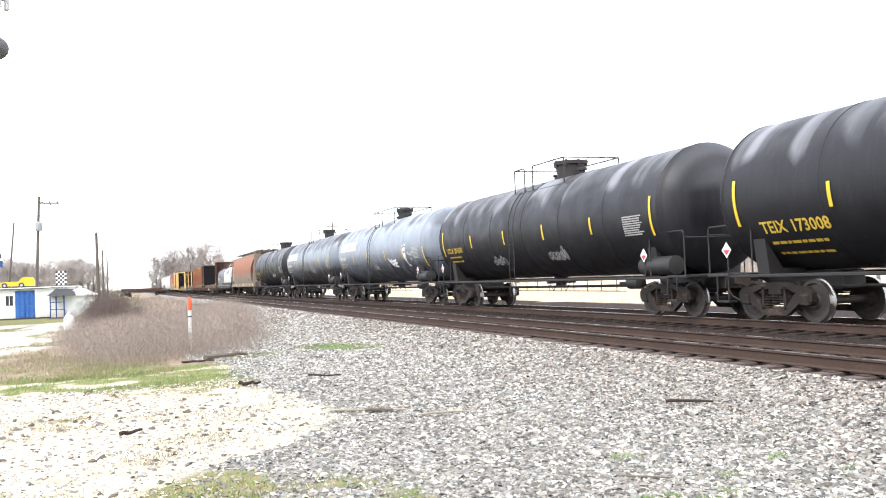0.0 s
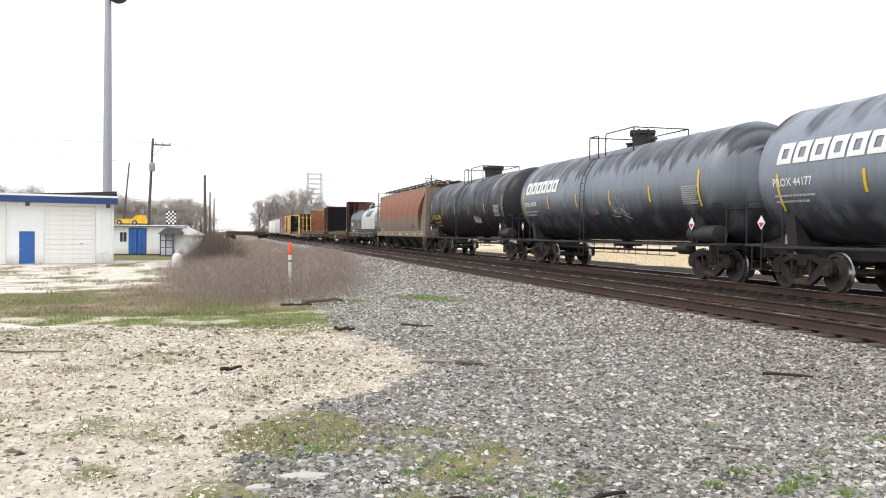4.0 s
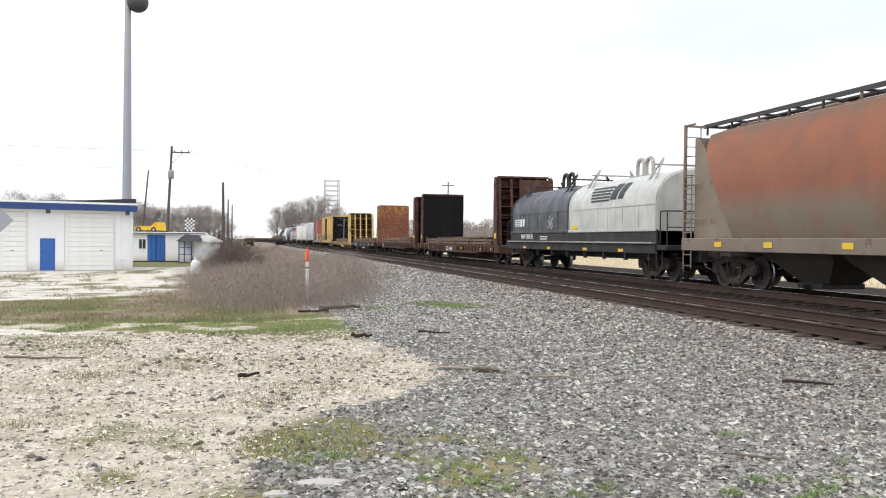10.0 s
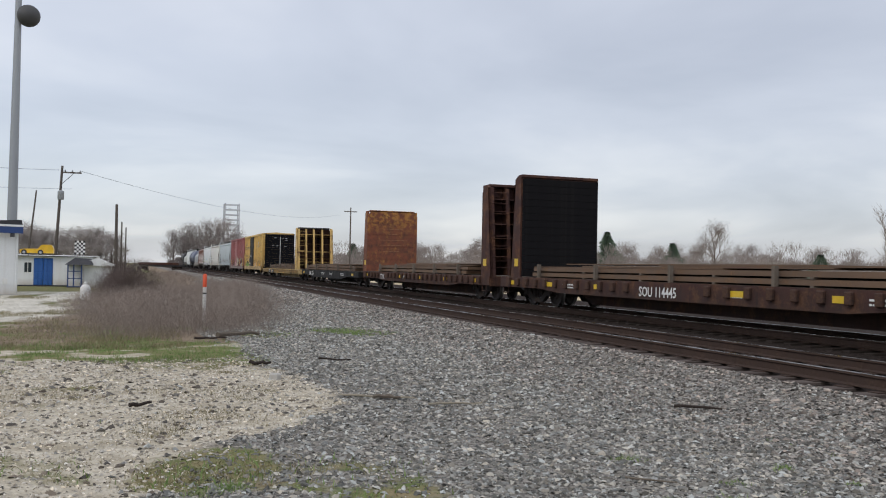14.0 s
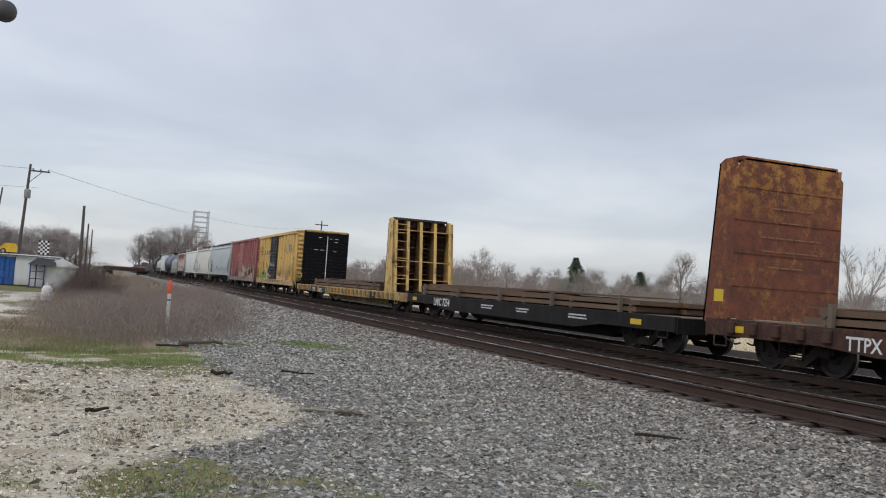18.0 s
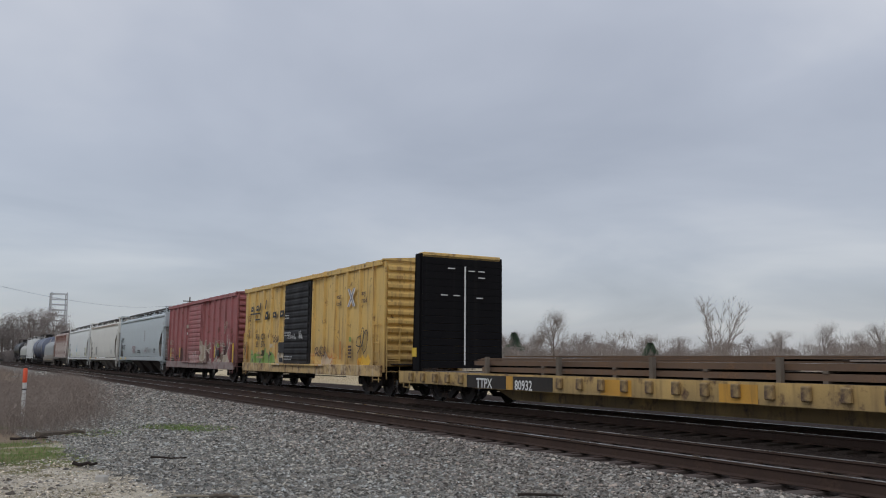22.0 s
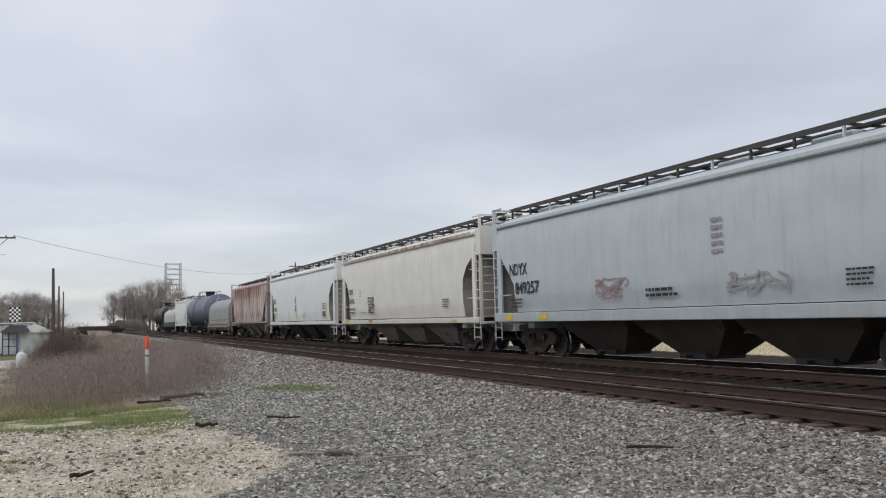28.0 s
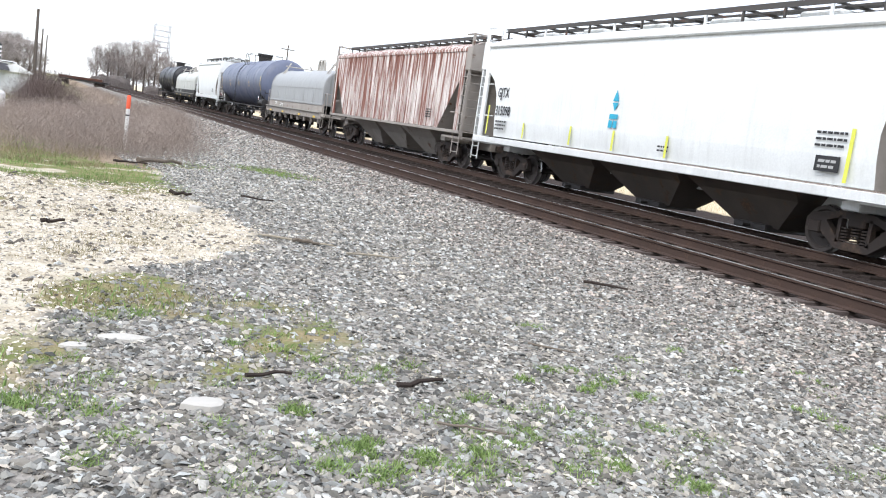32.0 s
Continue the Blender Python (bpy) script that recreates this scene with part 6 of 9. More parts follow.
                ang = math.asin(max(0.0, min(1.0, (z - spring) / (hood_top - spring))) ** (1 / 0.85))
                s.v.append((-(R * math.cos(ang) + 0.015), place - u, z + 0.012 * (z > spring)))
            s.f = f
            part("owner_emblem", s, mk, hood, "streaked block emblem")
            if dark:
                part("painted_scrawl", on_side(tag(5, 0.75, 0.6), yc - 1.3, 1.75, -1.458), M_PANEL, hood, "white sprayed signature")
            else:
                part("yellow_plate", Shell().box(-1.462, -1.455, y1 - 0.95, y1 - 0.35, 1.70, 1.86), M_YELLOW_MARK, hood)
    # end ladders and handrails
    for d in (-1, 1):
        s = Shell()
        ye = d * (body + 0.55)
        for x in (-1.42, 1.42):
            s.path([(x, ye, 1.1), (x, ye, 2.2), (x, ye - d * 0.45, 2.2), (x, ye - d * 0.45, 1.1)], 0.02, 6)
        s.tube((-1.42, ye, 2.2), (1.42, ye, 2.2), 0.02, 6)
        s.tube((-1.42, ye, 1.7), (1.42, ye, 1.7), 0.016, 6)
        part("end_railing", s, deck_m, car)
        part("sill_step", Shell().path([(-1.52, ye - d * 0.1, 0.95), (-1.52, ye - d * 0.1, 0.45), (-1.52, ye - d * 0.5, 0.45), (-1.52, ye - d * 0.5, 0.95)], 0.018, 6), deck_m, car)
    for y in (-5.2, -2.0, 2.0, 5.2):
        part("reflector_mark", Shell().box(-1.575, -1.568, y - 0.2, y + 0.2, 0.90, 1.0), M_YELLOW_MARK, car)
    part("reporting_mark", on_side(letters("NW 169695" if emblem else "NW", 0.33), body - 1.65, 1.33, -1.468), M_WHITE_MARK, car)
    part("small_print", on_side(bars(2, 0.9, 0.05, 0.05, seed=12), 3.4, 1.40, -1.468), M_WHITE_MARK, car)
    couplers(car, half, half - 0.5)
    trucks(car, -half + 2.3, half - 2.3)
    ready(car, front, rear)


coil_car("coil car under one white and one black hood", 107.5, 125.2, [M_HOOD_WHITE, M_HOOD_BLACK], M_FRAME_BLACK)


# -- bulkhead flats with steel on deck --
M_SPRAY_BUFF = paint("fresh_orange_buff_paint", (0.68, 0.36, 0.06), 0.6, streak=0.4)
M_WEB = paint("dull_ochre_web_paint", (0.27, 0.17, 0.065), 0.7, dark=0.7, streak=0.7, streak_colour=(0.12, 0.07, 0.035), rust=0.3)
M_TAN_FACE = paint("worn_maroon_planks", (0.055, 0.025, 0.023), 0.8, rust=0.3, streak=0.5, streak_colour=(0.10, 0.06, 0.04), vary=0.4)
def bulkhead(car, y, d, material, face_m, top=4.45, ribs=6, planks=0, chamfer=0.16, side_deep=0.38, bays=False, side_m=None, covered=False):
    """An end wall. d is the way from the wall out of the car (-1 leading end, 1 trailing end)."""
    z0 = 1.0
    w = 1.52
    inner, outer = y - d * 0.30, y
    # the loading face: planks or a plain plate, on the inner side
    if planks:
        n = planks
        h = (top - 0.10 - z0) / n
        part("backing_plate", Shell().box(-w + 0.10, w - 0.10, min(inner, inner + d * 0.02), max(inner, inner + d * 0.02), z0, top - 0.06), material, car)
        plank = Shell().box(-w + 0.06, w - 0.06, -0.05, 0.05, 0.003, h - 0.003, 0.006).mesh("face_plank", face_m)
        for i in range(n):
            part("face_plank", plank, None, car, at=(0, inner - d * 0.055, z0 + i * h))
    else:
        out = [(-w, z0), (w, z0), (w, top - chamfer * 1.6), (w - chamfer * 1.6, top), (-w + chamfer * 1.6, top), (-w, top - chamfer * 1.6)]
        for k in range(4):
            zz = z0 + 0.7 + k * 0.72
            part("plate_seam", Shell().box(-w + 0.05, w - 0.05, min(inner - d * 0.06, inner - d * 0.075), max(inner - d * 0.06, inner - d * 0.075), zz, zz + 0.03), face_m, car)
        part("face_plate", Shell().prism(out, "y", min(inner, inner - d * 0.06), max(inner, inner - d * 0.06)), face_m, car)
    # deep side plates that widen to the foot, middle webs, ribs and thin rungs on the outer side
    foot = outer + d * (0.12 + side_deep)
    head = outer + d * 0.5 * side_deep
    for x in (-w, w - 0.10):
        poly = [(inner, z0 - 0.1), (foot, z0 - 0.1), (head, top - 0.10), (outer, top), (inner, top)]
        part("side_plate", Shell().prism(poly, "x", x, x + 0.10), side_m or material, car)
        poly = [(foot - d * 0.05, z0 - 0.1), (foot, z0 - 0.1), (head, top - 0.10), (head - d * 0.05, top - 0.10)]
        part("side_flange", Shell().prism(poly, "x", x - (0.0 if x < 0 else 0.12), x + (0.22 if x < 0 else 0.10)), side_m or material, car)
    for x in ((-0.75, -0.10, 0.62) if bays else (-0.72, -0.22, 0.20, 0.66)):
        poly = [(inner, z0), (foot - d * 0.10, z0), (head - d * 0.08, top - 0.12), (inner, top - 0.05)]
        part("middle_web", Shell().prism(poly, "x", x, x + 0.035), M_WEB if bays else material, car)
        poly = [(foot - d * 0.13, z0), (foot - d * 0.09, z0), (head - d * 0.07, top - 0.12), (head - d * 0.11, top - 0.12)]
        part("web_flange", Shell().prism(poly, "x", x - 0.05, x + 0.085), material, car)
    if covered:
        poly = [(foot - d * 0.12, z0), (foot - d * 0.08, z0), (head - d * 0.05, top - 0.14), (head - d * 0.09, top - 0.14)]
        part("cover_plate", Shell().prism(poly, "x", -0.28, w - 0.10), material, car)
        part("stencil", Shell().add([(0.2, head - d * 0.035, top - 0.52), (0.75, head - d * 0.035, top - 0.52), (0.75, head - d * 0.035, top - 0.36), (0.2, head - d * 0.035, top - 0.36)], [(0, 1, 2, 3)]), M_ROOF_DARK, car)
        for i in range(5):
            z = z0 + 0.75 + (top - z0 - 1.2) * i / 4
            yy = foot - d * 0.075 + (head - foot + d * 0.03) * (z - z0) / (top - z0 - 0.14)
            part("plate_rivet_strip", Shell().box(-0.26, w - 0.12, min(yy, yy + d * 0.006), max(yy, yy + d * 0.006), z, z + 0.02), material, car)
    for i in range(ribs):
        z = z0 + 0.55 + (top - z0 - 1.1) * i / max(1, ribs - 1)
        depth = (side_deep + 0.05) - 0.5 * side_deep * (z - z0) / (top - z0)
        a, b = sorted((inner + d * 0.02, outer + d * (depth - 0.12)))
        part("cross_rib", Shell().box(-w + 0.10, w - 0.10, a, b, z - 0.015, z + 0.015), material, car)
    for i in range(8):
        z = z0 + 0.3 + (top - z0 - 0.6) * i / 7
        yy = outer + d * (0.12 + side_deep - (0.12 + 0.5 * side_deep) * (z - z0) / (top - z0))
        part("ladder_rung", Shell().tube((-w + 0.12, yy, z), (-0.72, yy, z), 0.014, 6), material, car)
    if bays:
        for i in range(15):
            z = z0 + 0.2 + (top - z0 - 0.5) * i / 14
            yy = inner + d * 0.12
            part("bay_rung", Shell().tube((-w + 0.12, yy, z), (w - 0.12, yy, z), 0.022, 6), M_TAN_FACE if i % 3 else M_WEB, car)
        part("dark_strip", Shell().box(-0.12, 0.08, min(inner + d * 0.001, inner + d * 0.02), max(inner + d * 0.001, inner + d * 0.02), z0, top - 0.3), M_PLANK_BLACK, car)
        part("dark_strip", Shell().box(0.34, 0.52, min(inner + d * 0.001, inner + d * 0.02), max(inner + d * 0.001, inner + d * 0.02), z0, top - 0.3), M_PLANK_BLACK, car)
        part("owner_mark", Shell().box(0.15, 1.30, min(outer + d * 0.004, outer), max(outer + d * 0.004, outer), top - 0.05, top + 0.045), M_BLACK_MARK, car)
    part("brace_bar", Shell().tube((-w + 0.1, outer + d * (0.75 * side_deep + 0.1), 2.4), (w - 0.1, outer + d * (0.75 * side_deep + 0.1), 2.4), 0.016, 6), material, car)
    part("yellow_plate", Shell().box(-w - 0.008, -w, min(inner + d * 0.15, inner + d * 0.45), max(inner + d * 0.15, inner + d * 0.45), 1.35, 1.62), M_YELLOW_MARK, car)
    part("top_beam", Shell().box(-w + chamfer, w - chamfer, min(inner - d * 0.06, outer), max(inner - d * 0.06, outer), top - 0.06, top + 0.05, 0.02), M_ROOF_DARK if bays else material, car)


M_SPRAY_RUST = paint("faint_sprayed_rust_tone", (0.34, 0.17, 0.08), 0.8)


def flat_car(label, front, rear, deck_m, deck_z=(0.52, 0.98), front_wall=None, rear_wall=None, load=None, pockets=14, mark=None, marks_m=M_WHITE_MARK, plates=(), stakes=True, load_layers=2, yellow=7, chalk=None):
    car = car_thing("bulkhead_flat_car" if (front_wall or rear_wall) else "flat_car", label, "flat car")
    half = (rear - front) / 2
    body = half - 0.55
    z0, z1 = deck_z
    part("deck", Shell().box(-1.5, 1.5, -body, body, z1 - 0.10, z1, 0.01), M_TIMBER, car, "worn grey timber deck")
    # the side sill is deep in the middle and shallow over the trucks
    for x in (-1.55, 1.41):
        poly = [(-body, z1 - 0.36), (-body + 3.3, z1 - 0.36), (-body + 4.6, z0), (body - 4.6, z0), (body - 3.3, z1 - 0.36), (body, z1 - 0.36), (body, z1), (-body, z1)]
        part("side_sill", Shell().prism(poly, "x", x, x + 0.14), deck_m, car)
    s = Shell().box(-0.32, 0.32, -half + 0.5, half - 0.5, z1 - 0.42, z1 - 0.1, 0.02)
    s.prism([(-body + 3.6, z1 - 0.42), (-body + 4.6, 0.16), (body - 4.6, 0.16), (body - 3.6, z1 - 0.42)], "x", -0.30, 0.30)
    for d in (-1, 1):
        s.box(-1.2, 1.2, d * (half - 2.6) - 0.2, d * (half - 2.6) + 0.2, 0.80, z1 - 0.1, 0.02)
        s.box(-1.52, 1.52, d * body - 0.05, d * body + 0.05, z1 - 0.40, z1 - 0.02, 0.01)
    part("centre_sill", s, deck_m, car)
    pocket = Shell().box(-0.10, 0.0, -0.09, 0.09, -0.30, -0.04, 0.02).mesh("stake_pocket", deck_m)
    # the lettering has its stretch of sill to itself
    clear = [(mark[1] - 0.62 * mark[2] * len(mark[0]) - 0.1, mark[1] + 0.12)] if mark else []
    if yellow == 0:
        clear.append((2.8, 7.0))
    for i in range(pockets * 2):
        y = -body + 0.9 + (2 * body - 1.8) * i / (pockets * 2 - 1)
        if any(a < y < b for a, b in clear):
            continue
        part("stake_pocket", pocket, None, car, at=(-1.55, y, z1))
    for i in range(yellow):
        y = -body + 1.3 + (2 * body - 2.6) * i / (yellow - 1) + 0.3
        if any(a - 0.2 < y < b + 0.2 for a, b in clear):
            continue
        part("reflector_mark", Shell().box(-1.563, -1.556, y - 0.24, y + 0.24, z1 - 0.27, z1 - 0.13), M_YELLOW_MARK, car)
    if front_wall:
        bulkhead(car, front_wall.pop("inner") - (front + rear) / 2 - 0.30, -1, **front_wall)
    if rear_wall:
        rear_in = rear_wall["inner"]
        bulkhead(car, rear_wall.pop("inner") - (front + rear) / 2 + 0.30, 1, **rear_wall)
    if chalk == 1:
        yy = rear_in - (front + rear) / 2 - 0.09
        for z, x, w in ((3.45, -0.55, 1.2), (3.15, -0.25, 0.6), (2.80, -0.8, 1.7), (2.50, -0.75, 1.7), (2.15, -0.55, 1.0)):
            v, f = bars(1, w, 0.11, 0.1, ragged=0.0, seed=int(z * 10))
            part("painted_scrawl", Shell().add([(x + a, yy, z + b * (0.25 if b else 1)) for a, b in v], f), M_SPRAY_RUST, car, "faint line of pale scrawl")
    elif chalk:
        yy = chalk - (front + rear) / 2 - 0.04
        # one upright white line and a few short white dashes on the wall
        part("bright_seam", Shell().box(-0.02, 0.03, yy - 0.01, yy, 1.1, 4.2), M_WHITE_MARK, car, "thin white line down the wall")
        for k, (x, z) in enumerate(((0.25, 4.05), (0.62, 4.05), (0.62, 3.85), (0.55, 3.2), (-0.5, 4.1), (-0.75, 3.25), (-0.3, 3.25))):
            part("scrape", Shell().box(x - 0.12, x + 0.12, yy - 0.008, yy, z, z + 0.03), M_WHITE_MARK, car)
    if yellow == 0:
        for k, (ya, yb, m) in enumerate(((6.90, 4.95, M_DOOR_BLACK), (4.62, 2.95, M_DOOR_BLACK), (4.94, 4.63, M_SPRAY_BUFF), (-6.4, -7.4, M_DOOR_BLACK), (1.2, 0.2, M_SPRAY_BUFF), (-2.2, -3.1, M_SPRAY_BUFF))):
            part("paint_patch", Shell().box(-1.5565, -1.55, yb, ya, z1 - 0.39, z1 - 0.05), m, car, "patch of repainted sill")
        part("car_number", on_side(letters("80932", 0.34, 0.9), 4.55, z1 - 0.38, -1.559), marks_m, car)
    if mark:
        text, y, size = mark
        part("reporting_mark", on_side(letters(text, size, 0.9), y, z1 - 0.38, -1.558), marks_m, car)
    for y, w in plates:
        part("small_print", on_side(bars(2, w, 0.04, 0.045, seed=int(y * 7) & 63), y, z1 - 0.20, -1.558), marks_m, car)
    for d in (-1, 1):
        s = Shell().path([(-1.54, d * (body - 0.5) - 0.2, z1 - 0.3), (-1.54, d * (body - 0.5) - 0.2, 0.40), (-1.54, d * (body - 0.5) + 0.2, 0.40), (-1.54, d * (body - 0.5) + 0.2, z1 - 0.3)], 0.018, 6)
        part("sill_step", s, deck_m, car)
    if load:
        y0, y1 = load
        zz = z1
        cross = Shell().box(-1.35, 1.35, -0.05, 0.05, 0, 0.045).mesh("dunnage_timber", M_TIMBER)
        plank_x = (-1.32, 0.03)
        for k in range(load_layers):
            for i in range(6):
                y = y0 + 0.6 + (y1 - y0 - 1.2) * i / 5
                part("dunnage_timber", cross, None, car, at=(0, y, zz + k * 0.17))
            for j, x in enumerate(plank_x):
                rnd = random.Random(int(front) + 7 * k + j)
                a, b = y0 + rnd.uniform(0, 0.5), y1 - rnd.uniform(0, 0.5)
                part("steel_plate", Shell().box(x, x + 1.28, a, b, zz + k * 0.17 + 0.045, zz + k * 0.17 + 0.165), M_STEEL_PLATE, car)
        rnd = random.Random(int(front) + 3)
        for j in range(4):
            mid_y, span = rnd.uniform(-0.25, 0.25) * (y1 - y0) + (y0 + y1) / 2, (y1 - y0) * rnd.uniform(0.28, 0.46)
            a, b = max(y0, mid_y - span), min(y1, mid_y + span)
            z = zz + load_layers * 0.17 + 0.004 + j * 0.034
            part("loose_plate", Shell().add([(-1.2 + 0.1 * j, a, z), (1.1, a, z), (1.1, b, z), (-1.2 + 0.1 * j, b, z), (-1.2 + 0.1 * j, a, z + 0.028), (1.1, a, z + 0.028), (1.1, b, z + 0.028), (-1.2 + 0.1 * j, b, z + 0.028)],
                                        [(0, 3, 2, 1), (4, 5, 6, 7), (0, 1, 5, 4), (1, 2, 6, 5), (2, 3, 7, 6), (3, 0, 4, 7)]), M_STEEL_PLATE, car)
        if stakes:
            stake = Shell().box(-0.05, 0.05, -0.05, 0.05, -0.3, 0.17 * load_layers + 0.10).mesh("stake", M_TIMBER)
            for i in range(5):
                y = y0 + 0.9 + (y1 - y0 - 1.8) * i / 4
                part("stake", stake, None, car, at=(-1.46, y, z1))
    couplers(car, half, half - 0.5)
    trucks(car, -half + 2.6, half - 2.6)
    ready(car, front, rear)


flat_car("oxide-brown bulkhead flat loaded with steel plate", 125.2, 147.35, M_OXIDE,
         front_wall=dict(inner=126.85, material=M_OXIDE, face_m=M_OXIDE, top=4.52, covered=True), rear_wall=dict(inner=145.2, material=M_OXIDE, face_m=M_PLANK_BLACK, planks=14, top=4.52, chamfer=0.02),
         load=(-8.6, 8.4), mark=("SOU 114445", 1.2, 0.36), plates=((5.6, 0.9), (-2.4, 0.6), (-6.5, 0.7)))
flat_car("rusty bulkhead flat with an orange-rusted end wall", 147.35, 168.0, M_OXIDE,
         front_wall=dict(inner=148.75, material=M_OXIDE, face_m=M_OXIDE, top=4.47, side_deep=0.5, covered=True), rear_wall=dict(inner=166.8, material=M_RUST_FACE, face_m=M_RUST_FACE, top=4.5),
         load=(-7.0, 7.2), mark=("TTPX", 5.85, 0.36), plates=((2.0, 1.2),), chalk=1, yellow=6)
flat_car("low black flat car loaded with steel plate", 168.0, 188.3, M_BLACK_FLAT, deck_z=(0.40, 0.92), load=(-8.0, 8.6), pockets=0,
         mark=("LMIC 7254", 6.3, 0.42), plates=((1.6, 1.2), (-1.2, 0.9), (-4.6, 1.1)), yellow=2)
flat_car("worn yellow bulkhead flat loaded with steel plate", 188.3, 211.56, M_YELLOW_FLAT, deck_z=(0.50, 0.90),
         front_wall=dict(inner=191.25, material=M_YELLOW_FLAT, face_m=M_TAN_FACE, top=4.42, side_deep=0.75, ribs=2, bays=True), rear_wall=dict(inner=209.75, material=M_YELLOW_FLAT, face_m=M_PLANK_BLACK, planks=15, top=4.55, chamfer=0.10, side_deep=0.02, side_m=M_PLANK_BLACK),
         load=(-7.6, 6.9), mark=("TTPX", 6.40, 0.36), plates=(), chalk=209.6, yellow=0)


# -- boxcars --
def boxcar(label, front, rear, body_m, door_m, door=(0.0, 3.05), posts=(), extras=None, roof_m=M_ROOF_GALV, door_ribs=12, eave=4.57, sill_m=None):
    car = car_thing("boxcar", label, "boxcar")
    half = (rear - front) / 2
    body = half - 0.82
    low = 1.02
    part("body", Shell().box(-1.50, 1.50, -body, body, low, eave, 0.03), body_m, car)
    # roof: a shallow gable of panels with a seam between each
    n = 12
    for i in range(n):
        a = -body - 0.05 + (2 * body + 0.1) * i / n
        b = a + (2 * body + 0.1) / n
        s = Shell().prism([(-1.60, eave - 0.03), (1.60, eave - 0.03), (1.60, eave + 0.03), (0, eave + 0.16), (-1.60, eave + 0.03)], "y", a + 0.015, b - 0.015)
        part("roof_panel", s, roof_m, car)
    for i in range(n + 1):
        a = -body - 0.05 + (2 * body + 0.1) * i / n
        part("roof_seam", Shell().prism([(-1.58, eave + 0.02), (1.58, eave + 0.02), (1.58, eave + 0.06), (0, eave + 0.20), (-1.58, eave + 0.06)], "y", a - 0.03, a + 0.03), roof_m, car)
    # side posts, built as channels
    post = Shell().prism([(0.0, -0.075), (0.0, 0.075), (-0.095, 0.05), (-0.095, -0.05)], "z", low + 0.02, eave - 0.12)
    for y in posts:
        part("side_post", Shell().add([(p[0] - 1.50, p[1] + y, p[2]) for p in post.v], post.f), body_m, car)
    for x in (-1.60, 1.50):
        part("top_chord", Shell().box(x, x + 0.10, -body, body, eave - 0.16, eave - 0.02, 0.02), body_m, car)
        part("side_sill", Shell().box(x, x + 0.10, -body, body, 0.68, 1.06, 0.015), sill_m or body_m, car)
    # corrugated plug door on its rails
    yc, w = door
    s = Shell().box(-1.62, -1.52, yc - w / 2, yc + w / 2, low + 0.02, eave - 0.18, 0.02)
    d = part("sliding_door", s, door_m, car)
    rib = Shell().prism([(0, -0.115), (-0.030, -0.06), (-0.030, 0.06), (0, 0.115)], "y", -w / 2 + 0.08, w / 2 - 0.08)
    for i in range(door_ribs):
        z = low + 0.28 + (eave - low - 0.75) * i / (door_ribs - 1)
        part("door_rib", Shell().add([(p[0] - 1.62, p[1] + yc, p[2] + z) for p in rib.v], rib.f), door_m, d)
    part("lock_rod", Shell().tube((-1.66, yc - w * 0.46, low + 0.06), (-1.66, yc - w * 0.46, eave - 0.25), 0.02, 6), door_m, d)
    for z in (low - 0.04, eave - 0.16):
        part("door_track", Shell().box(-1.70, -1.58, yc - w * 1.0, yc + w * 1.0, z, z + 0.07, 0.01), body_m, car)
    # corrugated ends
    for dd in (-1, 1):
        n = 11
        shape = Shell().prism([(0, -0.13), (dd * 0.085, -0.05), (dd * 0.085, 0.05), (0, 0.13)] if dd > 0 else [(0, 0.13), (dd * 0.085, 0.05), (dd * 0.085, -0.05), (0, -0.13)], "x", -1.36, 1.36)
        for i in range(n):
            z = low + 0.30 + (eave - low - 0.55) * i / (n - 1)
            part("end_corrugation", Shell().add([(p[0], p[1] + dd * body, p[2] + z) for p in shape.v], shape.f), body_m, car)
        for x in (-1.50, 1.40):
            part("corner_post", Shell().box(x, x + 0.10, dd * body - 0.06, dd * body + 0.06, low - 0.2, eave, 0.02), body_m, car)
        s = Shell()
        ladder(s, -1.50, dd * (body - 0.10), dd * (body - 0.58), 0.50, 2.5, 7)
        part("side_ladder", s, body_m, car)
        s = Shell()
        for k in range(5):
            z = 0.85 + k * 0.36
            s.tube((-1.40, dd * (body + 0.12), z), (-0.92, dd * (body + 0.12), z), 0.016, 6)
        for x in (-1.40, -0.92):
            s.tube((x, dd * (body + 0.12), 0.6), (x, dd * (body + 0.12), 2.4), 0.018, 6)
        part("end_ladder", s, body_m, car)
        part("end_step", Shell().box(-1.2, 1.2, min(dd * body, dd * (body + 0.35)), max(dd * body, dd * (body + 0.35)), 1.08, 1.12), M_FRAME_BLACK, car)
    s = Shell().box(-0.30, 0.30, -half + 0.5, half - 0.5, 0.70, 1.02, 0.02)
    for d_ in (-1, 1):
        s.box(-1.25, 1.25, d_ * (half - 2.7) - 0.2, d_ * (half - 2.7) + 0.2, 0.86, 1.02, 0.02)
    s.box(-1.45, 1.45, yc - 2.6, yc + 2.6, 0.70, 0.85, 0.02)
    part("underframe", s, M_FRAME_BLACK, car)
    s = Shell()
    s.tube((-1.1, -3.4, 0.72), (-1.1, 3.2, 0.66), 0.02, 6)
    s.tube((-0.9, -3.4, 0.60), (-0.9, 3.0, 0.60), 0.02, 6)
    s.lathe([(-0.5, 0.19), (0.5, 0.19)], 14, "y", (-0.8, 1.2, 0.66))
    part("brake_rigging", s, M_FRAME_BLACK, car)
    if extras:
        extras(car, body)
    couplers(car, half, half - 0.55)
    trucks(car, -half + 2.7, half - 2.7)
    ready(car, front, rear)


